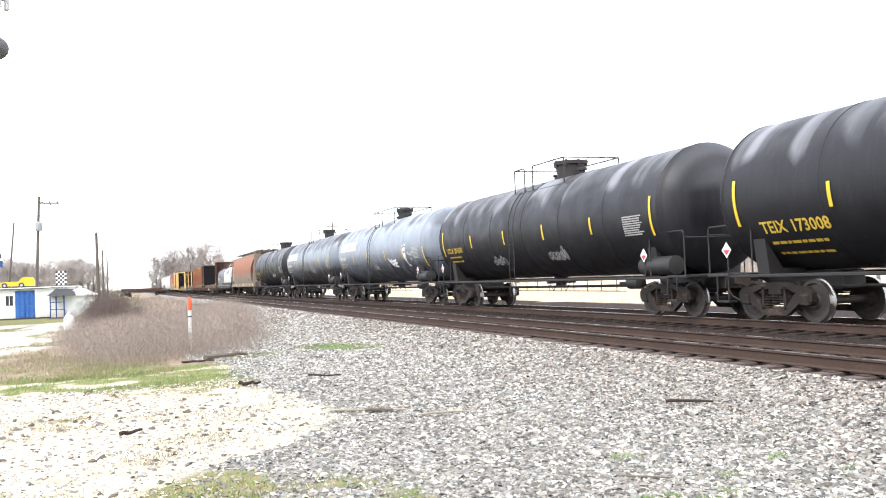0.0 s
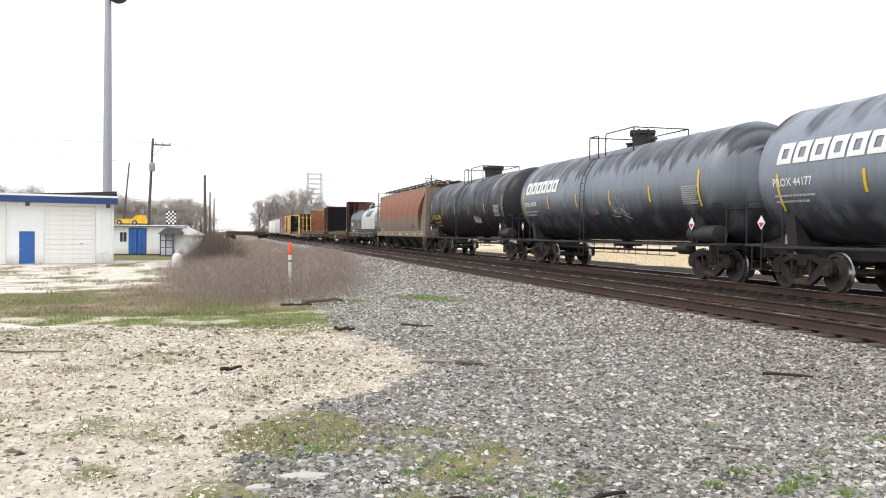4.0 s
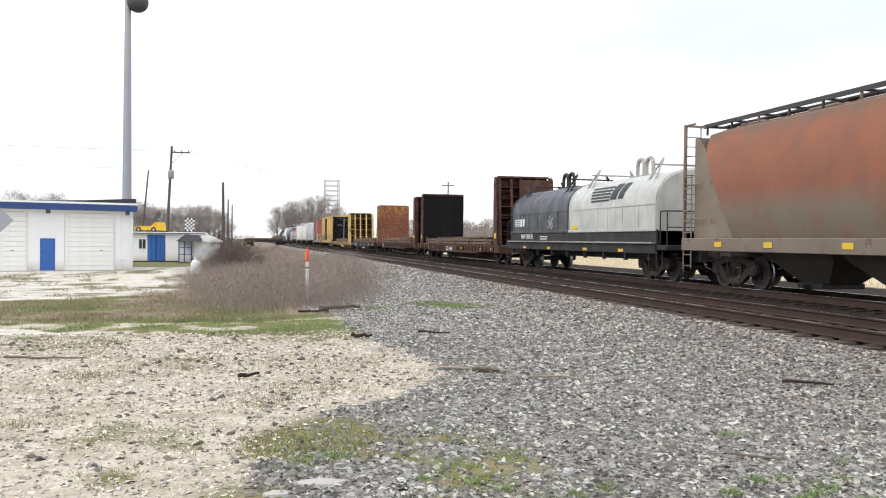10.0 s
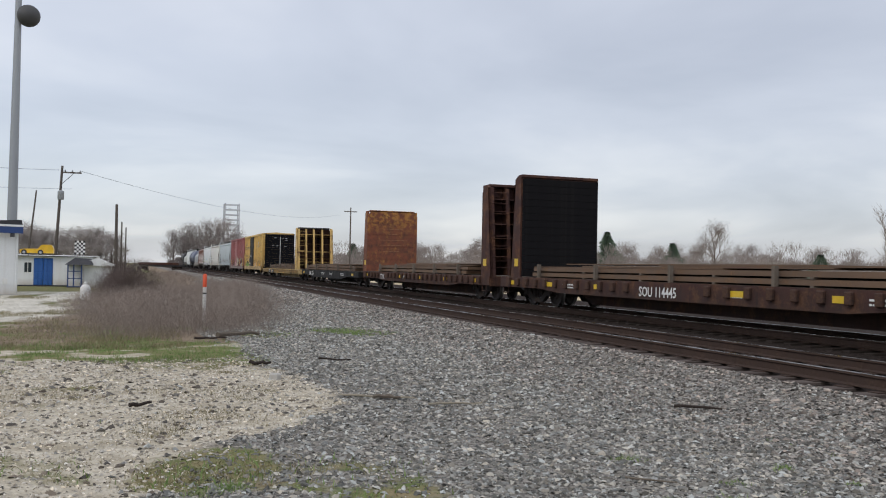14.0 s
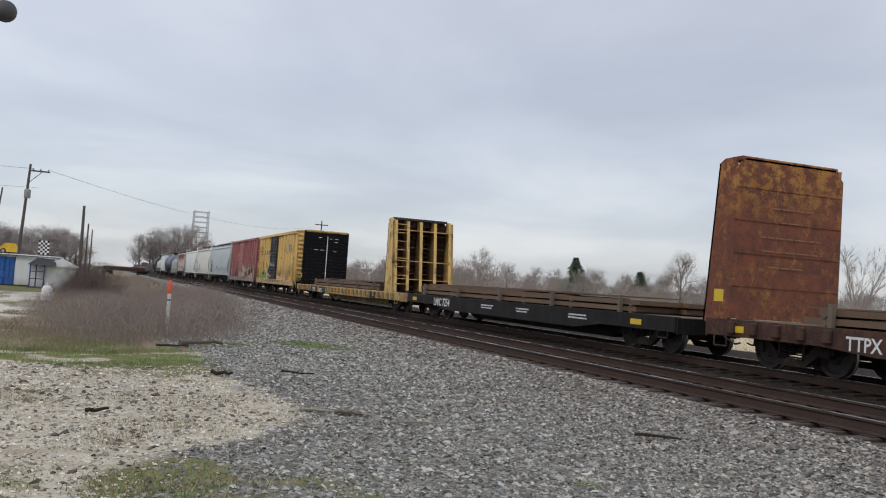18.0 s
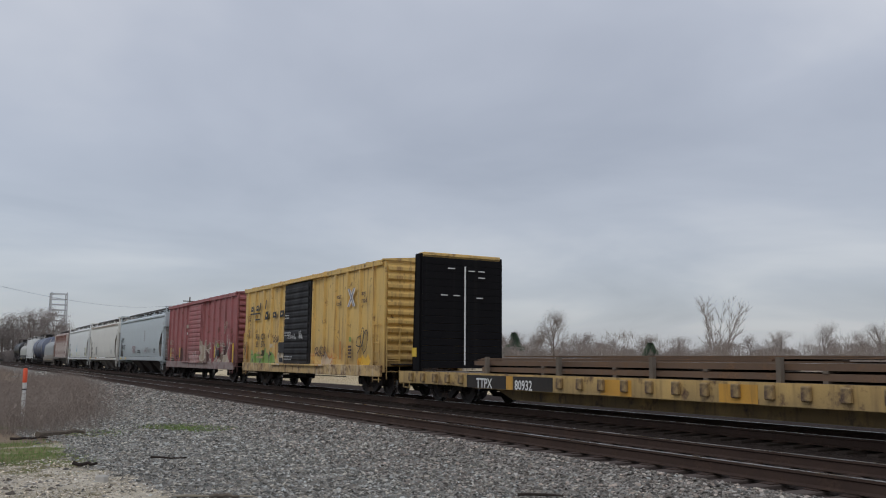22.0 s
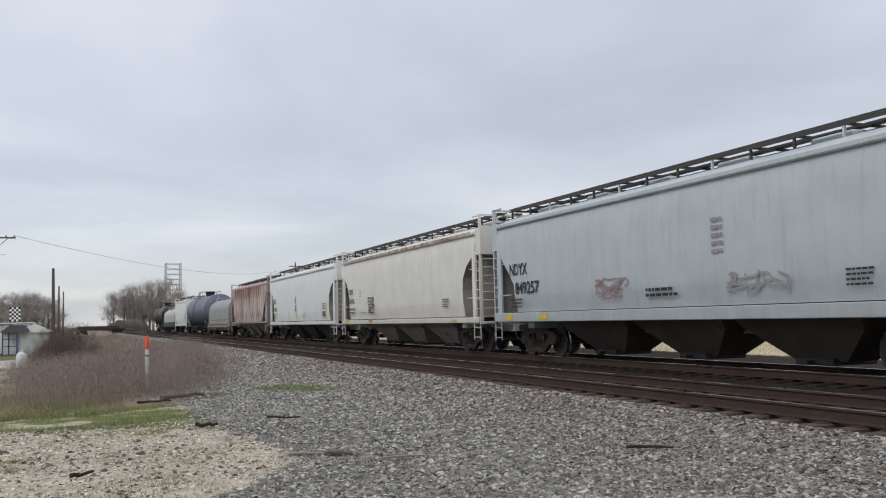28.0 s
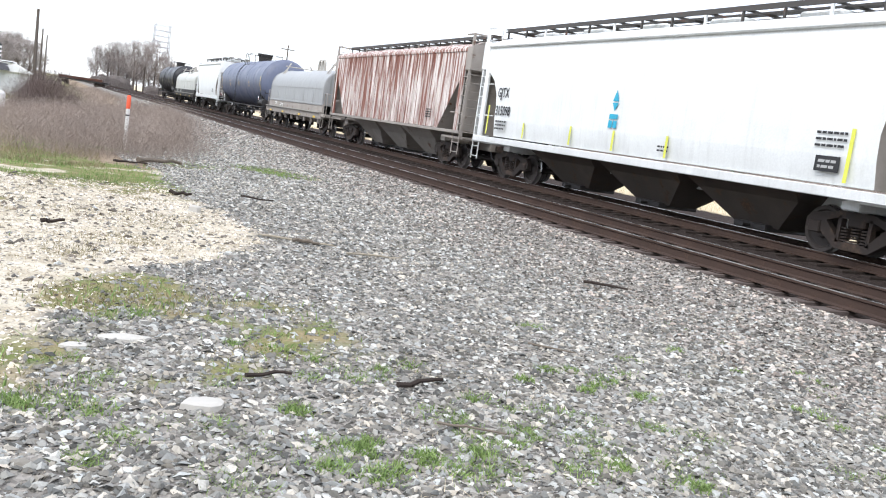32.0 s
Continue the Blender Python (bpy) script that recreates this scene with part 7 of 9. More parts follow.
def scrawl(car, seed, y, z, w, h, strokes, thick, material, x=-1.602, label=""):
    part("painted_scrawl", on_side(squiggle(random.Random(seed), w, h, strokes, thick), y, z, x), material, car, label)


M_RUST_RAIL = paint("rusting_cream_rail_paint", (0.62, 0.55, 0.48), 0.7, rust=0.75, rust_colour=(0.26, 0.11, 0.06))
M_SPRAY_GREEN = paint("sprayed_green_paint", (0.27, 0.37, 0.11), 0.7)
M_SPRAY_CREAM = paint("sprayed_cream_paint", (0.46, 0.37, 0.29), 0.6)
M_SPRAY_DARK = paint("sprayed_dark_paint", (0.085, 0.055, 0.05), 0.7)
M_SPRAY_GREY = paint("sprayed_grey_paint", (0.36, 0.33, 0.34), 0.7)
M_SPRAY_ORANGE = paint("sprayed_orange_paint", (0.62, 0.27, 0.05), 0.6)


def yellow_box_extras(car, body):
    for word, y, z, name in (("RB", 5.78, 2.13, "reporting_mark"), ("OX", 4.98, 2.13, "reporting_mark"), ("33", 5.74, 1.78, "car_number"), ("376", 4.98, 1.78, "car_number")):
        part(name, on_side(letters(word, 0.38), y, z, -1.602), M_BLACK_MARK, car)
    # the owner's two-line device, as plain slanted blocks and a link
    for y, z, w, h in ((6.65, 3.46, 0.34, 0.24), (5.88, 3.48, 0.34, 0.24), (5.36, 3.48, 0.13, 0.33), (4.56, 3.50, 0.15, 0.40), (4.52, 3.02, 0.40, 0.36), (3.42, 3.06, 0.44, 0.26), (2.48, 3.06, 0.50, 0.28)):
        v = [(0, 0), (w, 0), (w + 0.28 * h, h), (0.28 * h, h)]
        block = part("device_block", on_side((v, [(0, 1, 2, 3)]), y, z, -1.602), M_BLACK_MARK, car, "slanted black block of the owner's device")
        if w > 0.2:
            v = [(0.32 * w, 0.36 * h), (0.70 * w, 0.36 * h), (0.70 * w + 0.08 * h, 0.64 * h), (0.32 * w + 0.08 * h, 0.64 * h)]
            part("block_eye", on_side((v, [(0, 1, 2, 3)]), y, z, -1.6035), M_BOX_YELLOW, block)
    v, f = [], []
    for a, b, c, d in ((0, 1.55, 0.33, 0.40), (0.0, 0.07, 0.0, 0.33), (1.48, 1.55, 0.05, 0.33), (0.78, 1.48, 0.05, 0.12), (0.78, 0.85, 0.12, 0.33)):
        k = len(v)
        v += [(a, c), (b, c), (b + 0.05, d), (a + 0.05, d)]
        f.append((k, k + 1, k + 2, k + 3))
    part("device_link", on_side((v, f), 6.75, 2.98, -1.602), M_BLACK_MARK, car)
    v = [(-0.30, -0.34), (-0.20, -0.34), (0.30, 0.34), (0.20, 0.34), (-0.30, 0.34), (-0.20, 0.34), (0.30, -0.34), (0.20, -0.34)]
    part("cross_emblem", on_side((v, [(0, 1, 2, 3), (5, 4, 7, 6)]), -5.33, 3.46, -1.604), M_SPRAY_GREY, car)
    v = [(-0.36, -0.32), (-0.14, -0.32), (0.36, 0.32), (0.14, 0.32), (-0.36, 0.32), (-0.14, 0.32), (0.36, -0.32), (0.14, -0.32)]
    part("cross_ground", on_side((v, [(0, 1, 2, 3), (5, 4, 7, 6)]), -5.33, 3.46, -1.6015), M_WHITE_MARK, car, "broad white cross behind the grey one")
    for y, words in ((-3.95, ("next", "load")), (-6.22, ("any", "road"))):
        for k, word in enumerate(words):
            part("slogan", on_side(letters(word, 0.26, 0.95), y, 3.48 - 0.26 * k, -1.602), M_SPRAY_DARK, car)
    part("notice_panel", Shell().box(-1.612, -1.598, 1.80, 2.50, 1.52, 1.96), M_BLACK_MARK, car, "black notice panel")
    part("data_plate", Shell().box(-1.612, -1.598, 1.95, 2.35, 1.10, 1.30), M_BLACK_MARK, car)
    part("green_notice", Shell().box(-1.606, -1.598, -5.38, -5.20, 1.88, 2.04), M_SPRAY_GREEN, car, "small green notice")
    for z in (1.42, 1.66):
        part("small_print", on_side(bars(2, 0.30, 0.08, 0.04, seed=8), -5.12, z, -1.602), M_SPRAY_DARK, car)
    for y in (7.15, 2.85, -4.4):
        part("reflector_mark", Shell().box(-1.612, -1.600, y - 0.06, y + 0.06, 1.25, 1.90), M_SPRAY_ORANGE, car, "orange reflector mark")
    part("small_print", on_side(bars(2, 1.0, 0.10, 0.08, seed=26), 5.6, 1.45, -1.604), M_SILL_WORN, car)
    for k, (y, z, h) in enumerate(((6.95, 2.95, 0.55), (6.98, 2.2, 0.75), (7.45, 1.45, 0.7))):
        part("painted_scrawl", on_side(tag(75 + k, 0.28, h), y, z, -1.606), M_SPRAY_DARK, car, "dark looping sprayed signature")
    part("painted_scrawl", on_side(tag(33, 0.6, 0.4), 3.15, 1.95, -1.606), M_SPRAY_DARK, car, "dark looping sprayed signature")
    part("painted_scrawl", on_side(tag(34, 0.7, 1.1), -5.95, 1.45, -1.606), M_BLACK_MARK, car, "black looping sprayed signature")
    part("painted_scrawl", on_side(tag(38, 1.1, 0.5), -1.9, 1.35, -1.606), M_SPRAY_DARK, car, "dark looping sprayed signature")
    for k, (y, z, w) in enumerate(((1.30, 2.06, 1.15), (-0.1, 2.05, 0.5))):
        part("painted_scrawl", on_side(spiky_tag(35 + k, w, 0.36), y, z, -1.66), M_PANEL, car, "white sprayed signature")
    for z, w in ((2.32, 0.8), (3.05, 0.5), (1.32, 1.1)):
        part("small_print", on_side(bars(2, w, 0.05, 0.06, seed=int(z * 9)), 1.6, z, -1.66), M_PANEL, car)


def red_box_extras(car, body):
    part("reporting_mark", on_side(letters("BK TY", 0.36), 6.72, 2.12, -1.602), M_SPRAY_CREAM, car)
    part("car_number", on_side(letters("160 395", 0.34), 6.72, 1.62, -1.602), M_SPRAY_CREAM, car)
    part("small_print", on_side(bars(3, 1.3, 0.06, 0.08, seed=3), 6.72, 1.42, -1.602), M_SPRAY_CREAM, car)
    part("notice_panel", Shell().box(-1.606, -1.598, 1.95, 2.45, 3.05, 3.25), M_SPRAY_CREAM, car)
    part("red_dot", Shell().lathe([(-1.608, 0.09), (-1.600, 0.09)], 12, "x", (0, 2.2, 2.72)), M_WHITE_MARK, car)
    part("notice_panel", Shell().box(-1.618, -1.600, -4.95, -4.72, 1.84, 2.04), M_SPRAY_GREEN, car, "small green notice")
    part("data_plate", Shell().box(-1.620, -1.600, -5.1, -4.65, 1.36, 1.70), M_BLACK_MARK, car)
    part("small_print", on_side(bars(4, 0.75, 0.05, 0.09, seed=33), -5.5, 1.98, -1.604), M_SPRAY_CREAM, car)
    scrawl(car, 66, -5.9, 2.5, 0.7, 0.7, 4, 0.028, M_SPRAY_CREAM, x=-1.606, label="cream sprayed tag")
    for y in (6.4, 3.9, -1.0, -4.2):
        part("reflector_mark", Shell().box(-1.622, -1.600, y - 0.05, y + 0.05, 1.3, 1.9), M_YELLOW_MARK, car)
    part("reflector_mark", Shell().box(-1.622, -1.600, -7.78, -7.63, 1.05, 2.0), M_YELLOW_MARK, car)


boxcar("weathered yellow boxcar with a black door and sprayed scrawls", 211.56, 228.78, M_BOX_YELLOW, M_DOOR_BLACK, door=(0.25, 3.05), posts=(7.2, 6.05, 4.88, 3.73, 2.55, -1.45, -2.58, -3.72, -4.87, -5.97, -7.1), extras=yellow_box_extras, roof_m=M_BOX_YELLOW, sill_m=M_SILL_WORN)
boxcar("faded red boxcar with sprayed scrawls along the sill", 228.78, 245.88, M_BOX_RED, M_BOX_RED, door=(0.17, 2.95), posts=(7.3, 6.25, 5.02, 3.80, 2.64, -1.45, -2.46, -3.60, -4.73, -5.88, -7.02), extras=red_box_extras, roof_m=M_BOX_RED, sill_m=M_SILL_BUFFED)


def hop1_extras(car, body):
    part("stencil_panel", on_side(bars(5, 0.36, 0.09, 0.08, seed=14), -2.0, 3.15, -1.575), M_SPRAY_GREY, car)
    scrawl(car, 81, 2.6, 1.62, 1.9, 0.55, 8, 0.035, M_CHALK, x=-1.577, label="faded pink sprayed scrawl")
    scrawl(car, 82, -2.4, 1.6, 1.8, 0.45, 7, 0.035, M_SPRAY_GREY, x=-1.577, label="grey sprayed scrawl")
    part("small_print", on_side(bars(2, 1.2, 0.07, 0.06, seed=15), 0.4, 1.75, -1.575), M_BLACK_MARK, car)


STROKES = {"E": ((0.6, 1, 0, 1, 0, 0, 0.65, 0), (0, 0.52, 0.5, 0.55)), "R": ((0, 0, 0, 1, 0.6, 0.95, 0.6, 0.6, 0.05, 0.5, 0.65, 0)), "I": ((0, 1, 0.5, 1), (0.25, 1, 0.25, 0), (0, 0, 0.5, 0)),
           "B": ((0, 0, 0, 1, 0.55, 0.9, 0.5, 0.6, 0.05, 0.52, 0.62, 0.4, 0.6, 0.05, 0, 0)), "U": ((0, 1, 0.02, 0.1, 0.3, 0, 0.58, 0.1, 0.6, 1)), "D": ((0, 0, 0, 1, 0.5, 0.8, 0.62, 0.45, 0.45, 0.08, 0, 0)),
           "S": ((0.6, 0.9, 0.2, 1, 0.0, 0.75, 0.55, 0.4, 0.5, 0.05, 0, 0.05))}


def sprayed_word(word, size, thick, seed):
    """A word in quick spray-can capitals: each stroke is gone over twice, never quite alike."""
    rnd = random.Random(seed)
    v, f, u = [], [], 0.0
    for letter in word:
        runs = STROKES[letter]
        runs = runs if isinstance(runs[0], tuple) else (runs,)
        for flat in runs:
            for again in range(2):
                pts = [(u + (flat[k] + rnd.uniform(-0.06, 0.06)) * size * 0.8, (flat[k + 1] + rnd.uniform(-0.06, 0.06)) * size) for k in range(0, len(flat), 2)]
                for (a, b), (c, d) in zip(pts, pts[1:]):
                    q = math.hypot(c - a, d - b) or 1.0
                    eu, ez = (c - a) / q * thick * 0.3, (d - b) / q * thick * 0.3
                    nu, nz = -(d - b) / q * thick / 2, (c - a) / q * thick / 2
                    n = len(v)
                    v += [(a - eu + nu, b - ez + nz), (a - eu - nu, b - ez - nz), (c + eu - nu, d + ez - nz), (c + eu + nu, d + ez + nz)]
                    f.append((n, n + 1, n + 2, n + 3))
        u += size * (0.42 if letter == "I" else 0.66)
    return v, f


def hop2_extras(car, body):
    part("painted_scrawl", on_side(sprayed_word("EERIE", 0.31, 0.034, 5), body - 4.15, 1.93, -1.575), M_BLACK_MARK, car, "black sprayed word")
    part("painted_scrawl", on_side(sprayed_word("BUDIS", 0.30, 0.036, 6), body - 4.22, 1.55, -1.575), M_BLACK_MARK, car, "black sprayed word")
    part("notice_frame", on_side(bars(4, 0.24, 0.03, 0.06, ragged=0.0, seed=23), body - 2.9, 2.62, -1.575), M_SPRAY_GREY, car)
    part("small_print", on_side(bars(2, 0.9, 0.07, 0.10, seed=24), body - 1.2, 1.74, -1.575), M_BLACK_MARK, car)
    part("small_print", on_side(bars(1, 0.9, 0.03, 0.1, ragged=0.0, seed=25), body - 3.1, 1.55, -1.575), M_BLACK_MARK, car)
    part("reflector_mark", Shell().box(-1.576, -1.568, body - 0.95, body - 0.35, 1.12, 1.28), M_YELLOW_MARK, car)
    part("reflector_mark", Shell().box(-1.576, -1.568, body - 4.75, body - 4.25, 1.12, 1.28), M_SPRAY_ORANGE, car, "orange reflector mark")
    part("rust_streak", Shell().box(-1.566, -1.555, -body + 0.3, body - 0.2, 4.08, 4.19), M_RUST_RAIL, car, "rust-streaked eave rail")


def hop3_extras(car, body):
    y = 0.80
    v = [(0, 0), (0.16, 0), (0.16, 0.18), (0, 0.18), (0.20, 0), (0.36, 0), (0.36, 0.18), (0.20, 0.18), (0, 0.22), (0.36, 0.22), (0.36, 0.34), (0, 0.34), (0.05, 0.62), (0.31, 0.62), (0.18, 0.42), (0.05, 0.66), (0.18, 0.95), (0.31, 0.66)]
    part("owner_emblem", on_side((v, [(0, 1, 2, 3), (4, 5, 6, 7), (8, 9, 10, 11), (12, 14, 13), (15, 17, 16)]), y, 1.88, -1.575), M_CYAN_MARK, car, "small cyan emblem of blocks and a drop")
    for yy, h in ((7.5, 0.9), (5.1, 0.45), (2.5, 0.5), (0.5, 0.5), (-1.6, 0.5), (-6.6, 0.95)):
        part("reflector_mark", Shell().box(-1.576, -1.570, yy - 0.04, yy + 0.04, 1.32, 1.32 + h), M_LIME, car, "lime reflector strip")
    part("small_print", on_side(bars(3, 0.7, 0.045, 0.07, seed=16), -5.8, 2.15, -1.575), M_BLACK_MARK, car)
    plate = part("data_plate", Shell().box(-1.576, -1.570, -6.43, -5.88, 1.48, 1.76), M_BLACK_MARK, car)
    part("plate_print", on_side(bars(2, 0.4, 0.05, 0.05, seed=17), -5.95, 1.64, -1.578), M_PANEL, plate)
    part("small_print", on_side(bars(2, 0.4, 0.04, 0.05, seed=18), -1.3, 1.55, -1.575), M_BLACK_MARK, car)


straight_hopper("pale blue-grey covered hopper with a grey scrawl", 245.88, 264.37, M_HOP_BLUEGREY, "NDYX", "849257", gates=3, extras=hop1_extras, sill_marks=(7.6, 5.4))
straight_hopper("cream covered hopper with black tags", 264.37, 282.1, M_HOP_CREAM, "CEFX", "350198", gates=3, extras=hop2_extras, sill_z=(1.04, 1.23), low=1.27, sill_marks=(-6.2,), text=0.33, scoop=True)
straight_hopper("off-white covered hopper with a cyan emblem", 282.1, 300.2, M_HOP_WHITE, "GJTX", "315098", gates=3, extras=hop3_extras, sill_z=(1.04, 1.23), low=1.27, text=0.40, scoop=True)
straight_hopper("rust-streaked ribbed covered hopper", 300.2, 317.0, M_HOP_RIB, "", "", ribs=True, gates=3, eave=4.12, run_z=4.6, sill_z=(1.18, 1.29), low=1.30)
coil_car("coil car under a weathered grey hood", 317.0, 332.0, [M_HOOD_GREY], M_SLOPE, emblem=False)
tank_car("dull navy tank car with a railed top", 332.0, 350.4, M_TANK_NAVY, marks=side_marks(9.2, 2.83, 5))
straight_hopper("short off-white covered hopper", 350.4, 364.5, M_HOP_WHITE, "", "", gates=2)
coil_car("long coil car under dirty white hoods", 364.5, 382.5, [M_HOOD_WHITE, M_HOOD_WHITE], M_FRAME_BLACK, emblem=False)
tank_car("black tank car at the train's tail", 382.5, 400.5, M_TANK_BLACK, marks=side_marks(9.0, 2.83, 5))


# ---- yard: buildings, poles, the mast ----
def pierced(s, x0, x1, y0, y1, z1, holes):
    """A wall as one clean mesh: an outline with openings (x0, x1, z0, z1) cut through, built on a grid."""
    xs = sorted({x0, x1, *[h[0] for h in holes], *[h[1] for h in holes]})
    zs = sorted({0.0, z1, *[h[2] for h in holes], *[h[3] for h in holes]})
    nx, nz = len(xs), len(zs)

    def solid(i, j):
        if not (0 <= i < nx - 1 and 0 <= j < nz - 1):
            return False
        cx, cz = (xs[i] + xs[i + 1]) / 2, (zs[j] + zs[j + 1]) / 2
        return not any(h[0] < cx < h[1] and h[2] < cz < h[3] for h in holes)

    def at(i, j, back):
        return (j * nx + i) * 2 + back

    v = [(x, y, z) for z in zs for x in xs for y in (y0, y1)]
    f = []
    for i in range(nx - 1):
        for j in range(nz - 1):
            if not solid(i, j):
                continue
            f.append((at(i, j, 0), at(i + 1, j, 0), at(i + 1, j + 1, 0), at(i, j + 1, 0)))
            f.append((at(i, j, 1), at(i, j + 1, 1), at(i + 1, j + 1, 1), at(i + 1, j, 1)))
            for di, dj, p, q in ((-1, 0, (i, j), (i, j + 1)), (1, 0, (i + 1, j), (i + 1, j + 1)), (0, -1, (i, j), (i + 1, j)), (0, 1, (i, j + 1), (i + 1, j + 1))):
                if not solid(i + di, j + dj):
                    f.append((at(*p, 0), at(*p, 1), at(*q, 1), at(*q, 0)))
    used = sorted({k for q in f for k in q})
    back = {k: n for n, k in enumerate(used)}
    return s.add([v[k] for k in used], [tuple(back[k] for k in q) for q in f])


def building():
    """A white block garage with blue trim, its front turned to the camera."""
    b = thing("garage", "white block garage with blue fascia and roller doors", "garage", at=(-7.25, 61.5, -0.55))
    b.rotation_euler.z = radians(20)          # local -x runs along the front, local +y goes back
    W, D, H1 = 14.0, 9.0, 4.0
    rollers = ((-4.3, -1.15), (-9.6, -6.45))
    holes = [(x0, x1, 0.0, 3.76) for x0, x1 in rollers] + [(-5.72, -4.82, 0.0, 2.10)]
    part("front_wall", pierced(Shell(), -W, 0.0, 0.0, 0.25, H1, holes), M_WHITE_WALL, b)
    part("side_wall", Shell().box(-0.25, 0.0, 0.25, D, 0, H1), M_WHITE_WALL, b)
    part("side_wall", Shell().box(-W, -W + 0.25, 0.25, D, 0, H1), M_WHITE_WALL, b)
    part("back_wall", Shell().box(-W + 0.25, -0.25, D - 0.25, D, 0, H1), M_WHITE_WALL, b)
    # the felt roof rises towards its far corner
    zf = H1 + 0.46
    part("roof", Shell().add([(-W - 0.3, -0.38, zf - 0.1), (0.10, -0.38, zf - 0.1), (0.10, D + 0.3, zf - 0.1), (-W - 0.3, D + 0.3, zf - 0.1),
                              (-W - 0.3, -0.38, zf), (0.10, -0.38, zf + 0.34), (0.10, D + 0.3, zf + 0.56), (-W - 0.3, D + 0.3, zf + 0.1), (-5.2, -0.38, zf)],
                             [(0, 3, 2, 1), (4, 8, 7), (8, 5, 6, 7), (0, 1, 5, 8, 4), (1, 2, 6, 5), (2, 3, 7, 6), (3, 0, 4, 7)]), M_ROOFING, b)
    part("fascia", Shell().box(-W - 0.3, 0.15, -0.50, -0.40, H1 - 0.08, H1 + 0.40, 0.01), M_BLUE_FASCIA, b, "dark blue fascia board")
    part("fascia", Shell().box(0.05, 0.15, -0.40, D + 0.3, H1 - 0.08, H1 + 0.40, 0.01), M_WHITE_WALL, b, "white gable board")
    part("fascia_trim", Shell().box(-W - 0.32, 0.17, -0.54, -0.50, H1 + 0.34, H1 + 0.47), M_WHITE_WALL, b, "white edge strip")
    part("soffit", Shell().box(-W - 0.2, 0.05, -0.40, 0.0, H1 - 0.04, H1 + 0.02), M_WHITE_WALL, b)
    for x0, x1 in rollers:
        d = part("roller_door", Shell().box(x0, x1, 0.10, 0.14, 0.02, 3.75), M_GARAGE, b)
        n = 12
        slat = Shell().box(x0 + 0.03, x1 - 0.03, 0.06, 0.11, 0.015, 3.73 / n - 0.015, 0.01).mesh("door_slat", M_GARAGE)
        for i in range(n):
            part("door_slat", slat, None, d, at=(0, 0, 0.02 + i * 3.73 / n))
        part("pull_handle", Shell().box(x1 - 0.95, x1 - 0.75, 0.03, 0.06, 1.3, 1.36), M_GALV, d)
    d = part("entrance_door", Shell().box(-5.70, -4.84, 0.04, 0.09, 0.02, 2.08, 0.01), M_BLUE, b, "royal blue door")
    part("door_handle", Shell().lathe([(-0.05, 0.02), (-0.02, 0.045), (0.04, 0.035)], 10, "y", (-5.62, 0.0, 1.0)), M_GALV, d)
    for x in (-5.3, -0.45, -10.6):
        part("flood_lamp", Shell().box(x - 0.12, x + 0.12, -0.46, -0.28, H1 - 0.32, H1 - 0.08, 0.02), M_DARK_BALL, b)
    part("plinth", Shell().box(-W, 0.05, -0.35, 0.0, -0.1, 0.05), M_CONCRETE, b)
    part("downpipe", Shell().tube((-0.12, -0.06, 0.1), (-0.12, -0.06, H1), 0.05, 8), M_WHITE_WALL, b)
    part("meter_box", Shell().box(-0.85, -0.6, -0.10, 0.0, 0.7, 1.05, 0.01), M_GARAGE, b)


building()


def annex():
    """The long low white building behind, with blue doors."""
    a = thing("low_store", "low white store with blue double doors", "store", at=(-3.75, 82.3, -0.55))
    W, D, H = 11.0, 7.0, 2.58
    d0, d1 = -4.72, -3.18
    part("front_wall", pierced(Shell(), -W, 0.0, 0.0, 0.2, H, [(d0, d1, 0.0, 2.45), (-5.45, -4.88, 1.2, 2.05)]), M_WHITE_WALL, a)
    part("side_wall", Shell().box(-0.2, 0, 0.2, D, 0, H), M_WHITE_WALL, a)
    part("side_wall", Shell().box(-W, -W + 0.2, 0.2, D, 0, H), M_WHITE_WALL, a)
    part("back_wall", Shell().box(-W + 0.2, -0.2, D - 0.2, D, 0, H), M_WHITE_WALL, a)
    part("roof", Shell().box(-W - 0.2, 0.3, -0.3, D + 0.3, H, H + 0.13, 0.02), M_WHITE_WALL, a)
    part("roof_edge", Shell().box(-W - 0.2, 0.3, -0.33, -0.305, H + 0.0, H + 0.06), M_ROOFING, a)
    mid = (d0 + d1) / 2
    for x0, x1 in ((d0 + 0.02, mid - 0.015), (mid + 0.015, d1 - 0.02)):
        d = part("store_door", Shell().box(x0, x1, -0.03, 0.05, 0.03, 2.43, 0.01), M_BLUE, a, "royal blue door leaf")
        w = x1 - x0
        for z in (0.15, 0.72, 1.29, 1.86):
            for u in (0.10, 0.55):
                part("door_panel", Shell().box(x0 + u * w, x0 + (u + 0.35) * w, -0.075, -0.03, z, z + 0.45, 0.02), M_BLUE, d)
    w = part("window", Shell().box(-5.44, -4.89, 0.06, 0.10, 1.21, 2.04), M_GLASS, a)
    part("window_frame", Shell().box(-5.47, -4.86, -0.02, 0.05, 1.14, 1.20).box(-5.47, -4.86, -0.02, 0.05, 2.05, 2.11).box(-5.19, -5.15, -0.02, 0.05, 1.20, 2.05), M_GARAGE, w)
    part("wall_base", Shell().box(-W, 0.0, -0.06, 0.0, -0.05, 0.12), M_ROOFING, a)


annex()


